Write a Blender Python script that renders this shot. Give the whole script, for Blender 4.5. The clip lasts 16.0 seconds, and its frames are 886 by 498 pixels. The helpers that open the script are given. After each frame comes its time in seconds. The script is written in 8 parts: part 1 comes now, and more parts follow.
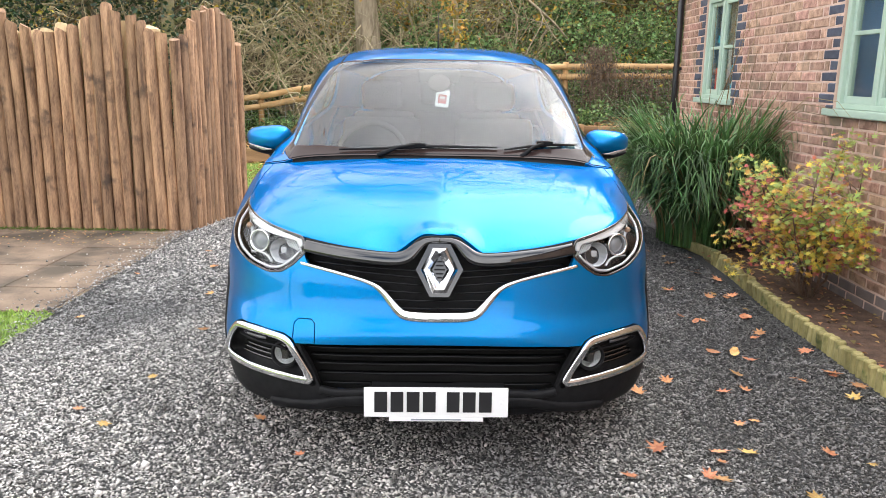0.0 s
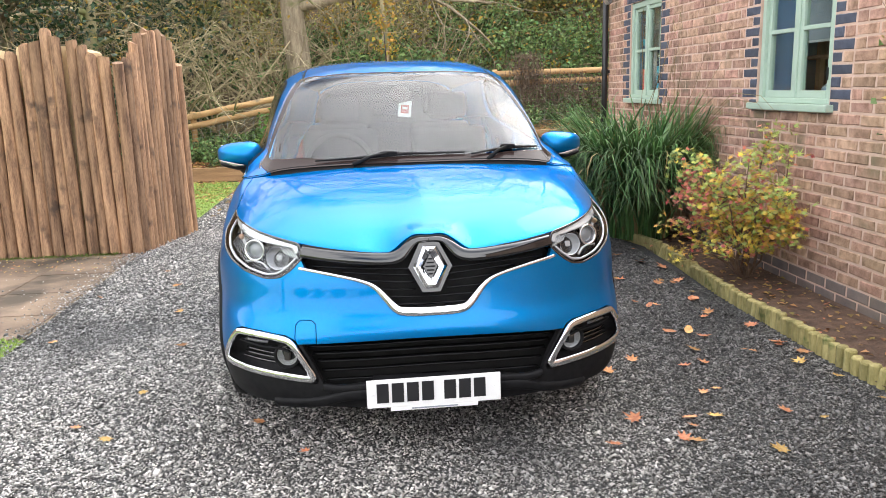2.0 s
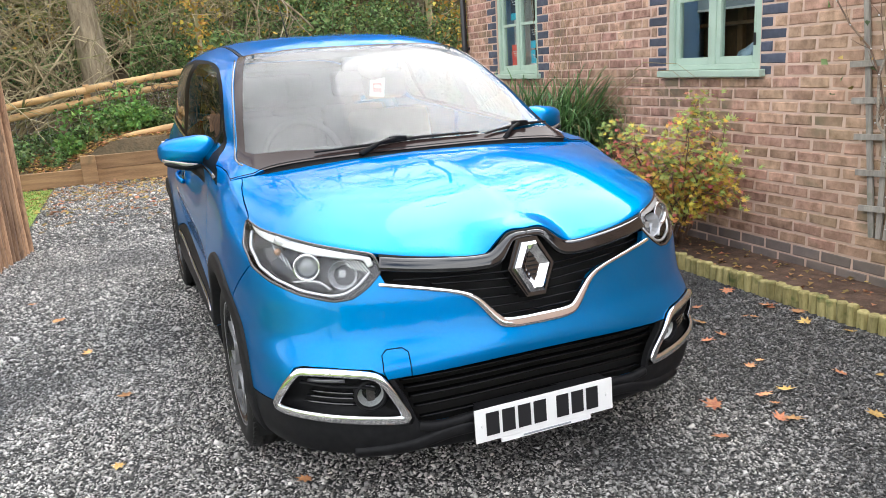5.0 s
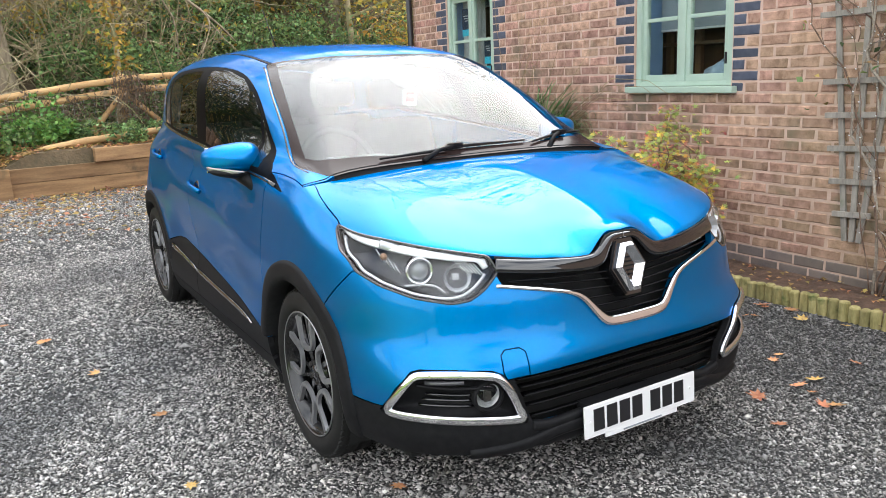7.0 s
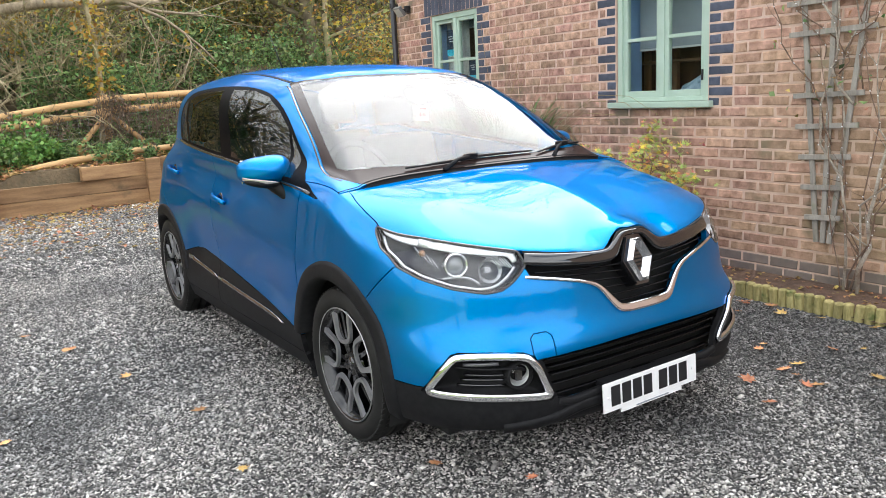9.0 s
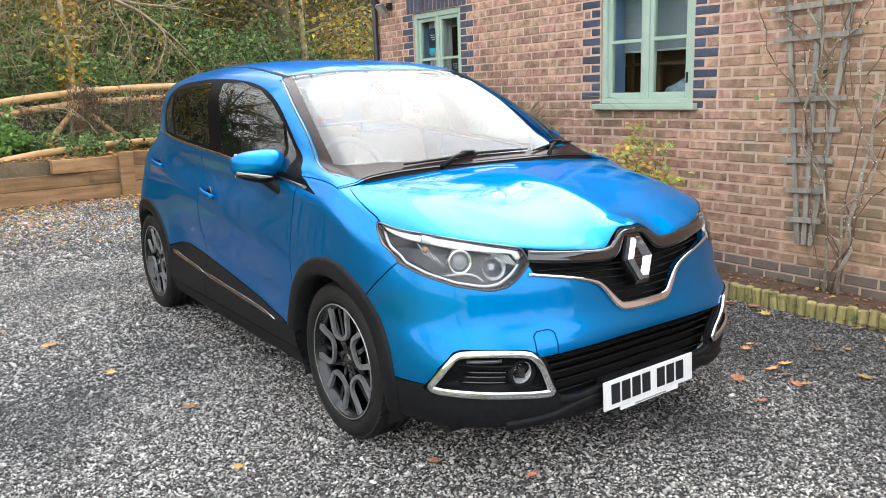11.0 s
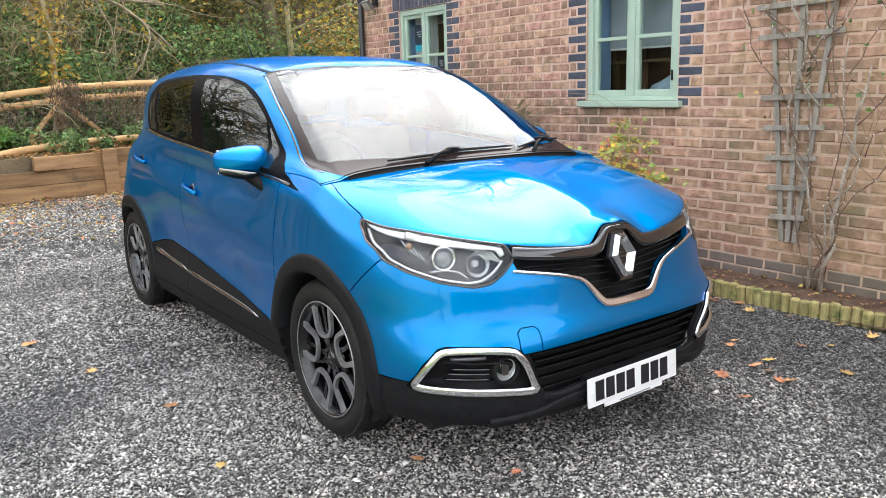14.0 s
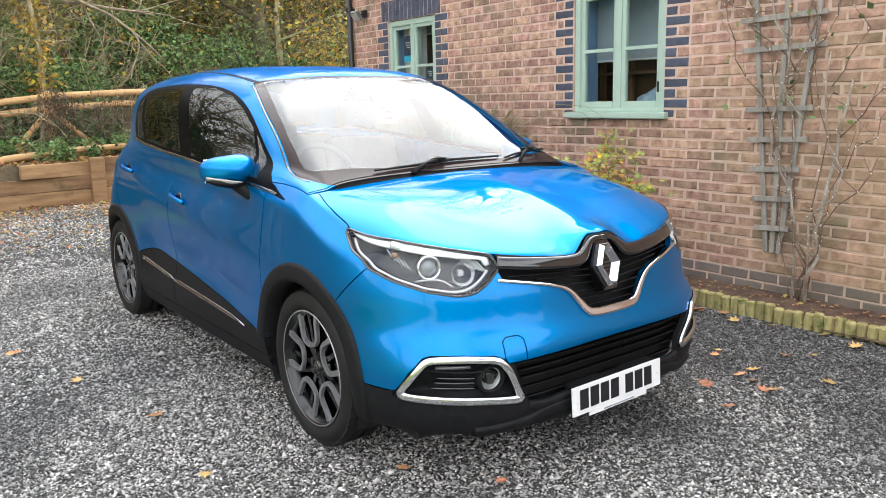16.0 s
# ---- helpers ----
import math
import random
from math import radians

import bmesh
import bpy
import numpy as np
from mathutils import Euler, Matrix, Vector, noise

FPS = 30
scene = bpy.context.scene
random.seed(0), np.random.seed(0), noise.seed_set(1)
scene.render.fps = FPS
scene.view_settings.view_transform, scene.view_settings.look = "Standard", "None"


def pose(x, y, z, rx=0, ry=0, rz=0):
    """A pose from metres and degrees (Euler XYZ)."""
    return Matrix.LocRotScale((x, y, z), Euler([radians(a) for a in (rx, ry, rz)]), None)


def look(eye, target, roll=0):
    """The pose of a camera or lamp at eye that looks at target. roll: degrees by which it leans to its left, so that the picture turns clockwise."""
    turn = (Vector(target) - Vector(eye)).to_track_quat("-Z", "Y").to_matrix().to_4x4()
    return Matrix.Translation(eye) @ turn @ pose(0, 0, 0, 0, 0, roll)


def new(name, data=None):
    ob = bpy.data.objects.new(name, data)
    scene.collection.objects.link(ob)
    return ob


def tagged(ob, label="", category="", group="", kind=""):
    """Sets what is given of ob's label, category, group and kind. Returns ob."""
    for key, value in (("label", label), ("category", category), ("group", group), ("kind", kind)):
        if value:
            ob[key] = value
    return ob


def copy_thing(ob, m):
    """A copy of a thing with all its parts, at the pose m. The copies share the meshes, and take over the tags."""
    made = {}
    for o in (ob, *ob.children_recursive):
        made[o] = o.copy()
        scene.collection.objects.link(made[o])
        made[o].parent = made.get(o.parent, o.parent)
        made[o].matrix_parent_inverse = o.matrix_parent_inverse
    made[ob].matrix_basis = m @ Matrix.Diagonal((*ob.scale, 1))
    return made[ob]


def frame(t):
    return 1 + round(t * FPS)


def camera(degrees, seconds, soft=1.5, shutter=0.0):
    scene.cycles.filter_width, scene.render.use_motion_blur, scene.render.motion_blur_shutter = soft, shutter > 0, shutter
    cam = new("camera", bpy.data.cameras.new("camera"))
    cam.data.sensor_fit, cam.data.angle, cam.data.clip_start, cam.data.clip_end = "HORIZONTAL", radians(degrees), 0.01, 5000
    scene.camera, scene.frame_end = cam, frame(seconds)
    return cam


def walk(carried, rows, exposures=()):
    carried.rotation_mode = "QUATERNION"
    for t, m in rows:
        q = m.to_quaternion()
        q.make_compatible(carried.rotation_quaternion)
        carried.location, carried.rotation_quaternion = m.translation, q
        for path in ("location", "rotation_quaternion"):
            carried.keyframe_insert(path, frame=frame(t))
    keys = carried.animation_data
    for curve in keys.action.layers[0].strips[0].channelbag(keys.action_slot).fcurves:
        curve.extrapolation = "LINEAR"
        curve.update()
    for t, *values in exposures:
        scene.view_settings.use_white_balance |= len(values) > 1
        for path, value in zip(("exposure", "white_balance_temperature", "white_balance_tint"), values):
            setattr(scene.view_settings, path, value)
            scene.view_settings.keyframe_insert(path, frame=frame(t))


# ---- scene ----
cam = camera(59.8, 16.0, soft=0.5)
METRES, EYE, TILT, LEAN, TURN = 2.966, 1.424, 0.0, 0.0, 0.0
ROWS = [
    (0.0, 0.0, 0.0, 0.0, 0.19, -12.63, -0.87),
    (0.5, -0.0125, -0.0058, -0.0009, -0.25, -12.47, -0.44),
    (1.0, -0.0181, -0.0307, -0.0016, -1.43, -12.1, -0.31),
    (1.5, -0.0318, -0.0613, 0.0013, -3.43, -12.11, 0.57),
    (2.0, -0.076, -0.0692, -0.0002, -5.59, -11.89, 1.5),
    (2.5, -0.1632, -0.0543, 0.0006, -8.99, -11.87, 2.35),
    (3.0, -0.2207, -0.0261, -0.0009, -12.45, -12.38, 2.9),
    (3.5, -0.2681, 0.0312, -0.0063, -14.53, -12.93, 3.65),
    (6.0, -0.4989, 0.2405, -0.0069, -27.39, -13.36, 2.6),
    (6.5, -0.5659, 0.2616, -0.0062, -29.13, -13.18, 2.61),
    (7.0, -0.6093, 0.2678, -0.0075, -30.5, -12.7, 2.4),
    (7.5, -0.6269, 0.2366, -0.0114, -30.98, -11.86, 2.14),
    (8.0, -0.6524, 0.2049, -0.0069, -31.24, -11.67, 2.08),
    (8.5, -0.697, 0.2107, -0.0066, -32.05, -11.49, 2.6),
    (11.0, -0.7604, 0.247, -0.0099, -35.15, -11.59, 1.73),
    (11.5, -0.7584, 0.2458, -0.0095, -35.16, -11.61, 1.74),
    (12.0, -0.7561, 0.2457, -0.0103, -35.28, -11.69, 1.42),
    (12.5, -0.7566, 0.2477, -0.0116, -35.34, -11.86, 1.31),
    (13.0, -0.7566, 0.2512, -0.012, -35.58, -11.9, 1.37),
    (13.5, -0.7562, 0.2513, -0.0128, -35.82, -11.89, 1.41),
    (14.0, -0.7541, 0.2483, -0.0125, -36.07, -11.77, 1.57),
    (14.5, -0.7548, 0.2447, -0.0123, -36.12, -11.5, 1.48),
    (15.0, -0.7581, 0.2435, -0.0118, -35.98, -11.2, 1.22),
    (15.5, -0.7551, 0.2417, -0.0123, -36.4, -11.1, 1.27),
    (16.0, -0.7536, 0.2409, -0.0124, -36.81, -11.04, 1.29),
]
walk(cam, [(t, pose(0, 0, EYE, TILT, LEAN, TURN) @ pose(METRES * x, METRES * y, METRES * z, 90 + pitch, roll, yaw)) for t, x, y, z, yaw, pitch, roll in ROWS],
     [(0.0, 1.02, 6450, 12), (3.5, 1.02, 6450, 12), (6.0, 0.82, 6250, 10), (8.5, 0.84, 6300, 10), (11.0, 0.88, 6300, 10), (16.0, 0.88, 6300, 10)])

# ---- world and sun: bright broken cloud, the sun veiled beyond the house ----
SUN_EL, SUN_AZ = radians(47), radians(55)  # azimuth from +y towards +x
SUN_DIR = Vector((math.sin(SUN_AZ) * math.cos(SUN_EL), math.cos(SUN_AZ) * math.cos(SUN_EL), math.sin(SUN_EL)))


def make_world():
    w = bpy.data.worlds.new("sky")
    scene.world = w
    w.use_nodes = True
    nt = w.node_tree
    nt.nodes.clear()
    N, L = nt.nodes.new, nt.links.new
    out, bg = N("ShaderNodeOutputWorld"), N("ShaderNodeBackground")
    sky = N("ShaderNodeTexSky")
    sky.sky_type, sky.sun_disc = "NISHITA", False
    sky.sun_elevation, sky.sun_rotation = SUN_EL, SUN_AZ
    tc = N("ShaderNodeTexCoord")
    # cloud cover
    mp = N("ShaderNodeMapping")
    mp.inputs["Scale"].default_value = (1.0, 1.0, 2.2)
    no = N("ShaderNodeTexNoise")
    no.inputs["Scale"].default_value, no.inputs["Detail"].default_value = 2.6, 5
    no.inputs["Roughness"].default_value, no.inputs["Distortion"].default_value = 0.5, 0.3
    cov = N("ShaderNodeMapRange")
    cov.inputs["From Min"].default_value, cov.inputs["From Max"].default_value = 0.33, 0.54
    shade = N("ShaderNodeMapRange")
    shade.inputs["From Min"].default_value, shade.inputs["From Max"].default_value = 0.40, 0.68
    shade.inputs["To Min"].default_value, shade.inputs["To Max"].default_value = 20.0, 12.5
    # brighter cloud round the veiled sun
    dot = N("ShaderNodeVectorMath")
    dot.operation = "DOT_PRODUCT"
    dot.inputs[1].default_value = SUN_DIR
    glow = N("ShaderNodeMapRange")
    glow.interpolation_type = "SMOOTHERSTEP"
    glow.inputs["From Min"].default_value, glow.inputs["From Max"].default_value = 0.62, 1.0
    glow.inputs["To Min"].default_value, glow.inputs["To Max"].default_value = 1.0, 2.1
    mul = N("ShaderNodeMath")
    mul.operation = "MULTIPLY"
    tint = N("ShaderNodeVectorMath")
    tint.operation = "SCALE"
    tint.inputs[0].default_value = (0.985, 0.988, 0.985)
    mix = N("ShaderNodeMix")
    mix.data_type = "RGBA"
    L(tc.outputs["Generated"], mp.inputs["Vector"])
    L(mp.outputs["Vector"], no.inputs["Vector"])
    L(no.outputs["Fac"], cov.inputs["Value"])
    L(no.outputs["Fac"], shade.inputs["Value"])
    L(tc.outputs["Generated"], dot.inputs[0])
    L(dot.outputs["Value"], glow.inputs["Value"])
    L(shade.outputs["Result"], mul.inputs[0])
    L(glow.outputs["Result"], mul.inputs[1])
    L(mul.outputs["Value"], tint.inputs["Scale"])
    L(cov.outputs["Result"], mix.inputs["Factor"])
    L(sky.outputs["Color"], mix.inputs["A"])
    L(tint.outputs["Vector"], mix.inputs["B"])
    L(mix.outputs["Result"], bg.inputs["Color"])
    bg.inputs["Strength"].default_value = 0.12
    L(bg.outputs["Background"], out.inputs["Surface"])


make_world()
sun = new("sun", bpy.data.lights.new("sun", "SUN"))
sun.data.energy, sun.data.angle, sun.data.color = 0.75, radians(40), (1.0, 0.95, 0.87)
sun.matrix_world = look(SUN_DIR * 60, (0, 0, 0))

# ---- materials ----
def rgb(*c):
    return (*c, 1.0)


def surf(name, c1, c2, scale=8.0, rough=0.7, bump=0.2, fine=60.0, metal=0.0, vary=0.0, by="object", spot=None, coat=0.0,
         stretch=(1, 1, 1), hue=0.0, sheen=0.0, spec=0.5, depth=0.01):
    """Two-scale noise colour, fine relief; vary: how much pieces differ, by object or by island."""
    m = bpy.data.materials.new(name)
    m.use_nodes = True
    nt = m.node_tree
    N, L = nt.nodes.new, nt.links.new
    b = nt.nodes["Principled BSDF"]
    tc, mp = N("ShaderNodeTexCoord"), N("ShaderNodeMapping")
    mp.inputs["Scale"].default_value = stretch
    co = tc.outputs["Object"]
    if vary and by == "object":  # shared pieces take their pattern from where they stand
        co = N("ShaderNodeNewGeometry").outputs["Position"]
    L(co, mp.inputs["Vector"])
    n1, n2 = N("ShaderNodeTexNoise"), N("ShaderNodeTexNoise")
    n1.inputs["Scale"].default_value, n1.inputs["Detail"].default_value = scale, 5
    n2.inputs["Scale"].default_value, n2.inputs["Detail"].default_value = fine, 4
    for n in (n1, n2):
        L(mp.outputs["Vector"], n.inputs["Vector"])
    add = N("ShaderNodeMath")
    add.operation = "MULTIPLY_ADD"
    add.inputs[1].default_value = 0.45
    L(n2.outputs["Fac"], add.inputs[0])
    L(n1.outputs["Fac"], add.inputs[2])
    mr = N("ShaderNodeMapRange")
    mr.inputs["From Min"].default_value, mr.inputs["From Max"].default_value = 0.5, 0.95
    L(add.outputs["Value"], mr.inputs["Value"])
    mix = N("ShaderNodeMix")
    mix.data_type = "RGBA"
    mix.inputs["A"].default_value, mix.inputs["B"].default_value = rgb(*c1), rgb(*c2)
    L(mr.outputs["Result"], mix.inputs["Factor"])
    col = mix.outputs["Result"]
    if spot:
        n3 = N("ShaderNodeTexNoise")
        n3.inputs["Scale"].default_value, n3.inputs["Detail"].default_value = spot[1], 6
        L(co, n3.inputs["Vector"])
        r3 = N("ShaderNodeMapRange")
        r3.inputs["From Min"].default_value, r3.inputs["From Max"].default_value = spot[2], spot[2] + 0.12
        L(n3.outputs["Fac"], r3.inputs["Value"])
        mx = N("ShaderNodeMix")
        mx.data_type = "RGBA"
        mx.inputs["B"].default_value = rgb(*spot[0])
        L(r3.outputs["Result"], mx.inputs["Factor"])
        L(col, mx.inputs["A"])
        col = mx.outputs["Result"]
    if vary or hue:
        if by == "object":
            rnd = N("ShaderNodeObjectInfo").outputs["Random"]
        else:
            rnd = N("ShaderNodeNewGeometry").outputs["Random Per Island"]
        hs = N("ShaderNodeHueSaturation")
        v = N("ShaderNodeMapRange")
        v.inputs["To Min"].default_value, v.inputs["To Max"].default_value = 1 - vary, 1 + vary
        if vary < 0:  # few light pieces among many dark ones
            pw = N("ShaderNodeMath")
            pw.operation, pw.inputs[1].default_value = "POWER", 1.4
            L(rnd, pw.inputs[0])
            v.inputs["To Min"].default_value, v.inputs["To Max"].default_value = 0.22, 0.70 - vary
            L(pw.outputs["Value"], v.inputs["Value"])
        else:
            L(rnd, v.inputs["Value"])
        L(v.outputs["Result"], hs.inputs["Value"])
        if hue:
            w = N("ShaderNodeTexWhiteNoise")
            w.noise_dimensions = "1D"
            L(rnd, w.inputs["W"])
            h = N("ShaderNodeMapRange")
            h.inputs["To Min"].default_value, h.inputs["To Max"].default_value = 0.5 - hue, 0.5 + hue
            L(w.outputs["Value"], h.inputs["Value"])
            L(h.outputs["Result"], hs.inputs["Hue"])
        L(col, hs.inputs["Color"])
        col = hs.outputs["Color"]
    L(col, b.inputs["Base Color"])
    rr = N("ShaderNodeMapRange")
    rr.inputs["To Min"].default_value, rr.inputs["To Max"].default_value = max(0.02, rough - 0.08), min(1, rough + 0.08)
    L(n2.outputs["Fac"], rr.inputs["Value"])
    L(rr.outputs["Result"], b.inputs["Roughness"])
    b.inputs["Metallic"].default_value = metal
    b.inputs["Coat Weight"].default_value, b.inputs["Coat Roughness"].default_value = coat, 0.03
    b.inputs["Specular IOR Level"].default_value = spec
    if bump:
        bp = N("ShaderNodeBump")
        bp.inputs["Strength"].default_value, bp.inputs["Distance"].default_value = bump, depth
        L(add.outputs["Value"], bp.inputs["Height"])
        L(bp.outputs["Normal"], b.inputs["Normal"])
    return m


def plain(name, c, rough=0.5, metal=0.0, coat=0.0, ior=1.5):
    m = bpy.data.materials.new(name)
    m.use_nodes = True
    b = m.node_tree.nodes["Principled BSDF"]
    b.inputs["Base Color"].default_value = rgb(*c)
    b.inputs["Roughness"].default_value, b.inputs["Metallic"].default_value = rough, metal
    b.inputs["Coat Weight"].default_value, b.inputs["Coat Roughness"].default_value = coat, 0.03
    b.inputs["IOR"].default_value = ior
    return m


def pane_glass(name, tint, ior=1.5, rough=0.0):
    """Thin clear pane: see-through, with a Fresnel mirror on it."""
    m = bpy.data.materials.new(name)
    m.use_nodes = True
    nt = m.node_tree
    nt.nodes.clear()
    N, L = nt.nodes.new, nt.links.new
    out, mix, tr, gl, fr, pw, ma = (N("ShaderNodeOutputMaterial"), N("ShaderNodeMixShader"), N("ShaderNodeBsdfTransparent"),
                                    N("ShaderNodeBsdfGlossy"), N("ShaderNodeLayerWeight"), N("ShaderNodeMath"), N("ShaderNodeMath"))
    tr.inputs["Color"].default_value = rgb(*tint)
    gl.inputs["Roughness"].default_value = rough
    f0 = ((ior - 1) / (ior + 1)) ** 2
    fr.inputs["Blend"].default_value = 0.5
    pw.operation, ma.operation = "POWER", "MULTIPLY_ADD"
    pw.inputs[1].default_value, ma.inputs[1].default_value, ma.inputs[2].default_value = 5.0, 1 - f0, f0
    L(fr.outputs["Facing"], pw.inputs[0])
    L(pw.outputs["Value"], ma.inputs[0])
    L(ma.outputs["Value"], mix.inputs["Fac"])
    L(tr.outputs["BSDF"], mix.inputs[1])
    L(gl.outputs["BSDF"], mix.inputs[2])
    L(mix.outputs["Shader"], out.inputs["Surface"])
    return m


def paint_material():
    m = surf("blue_metallic_paint", (0.0, 0.178, 0.475), (0.0, 0.192, 0.51), 900, 0.35, 0.0, 2500, 0.80, coat=0.75, spec=0.0)
    m.node_tree.nodes["Principled BSDF"].inputs["Specular Tint"].default_value = rgb(0.0, 0.34, 0.78)
    m.node_tree.nodes["Principled BSDF"].inputs["Coat IOR"].default_value = 1.37
    m.node_tree.nodes["Principled BSDF"].inputs["Coat Roughness"].default_value = 0.015
    return m


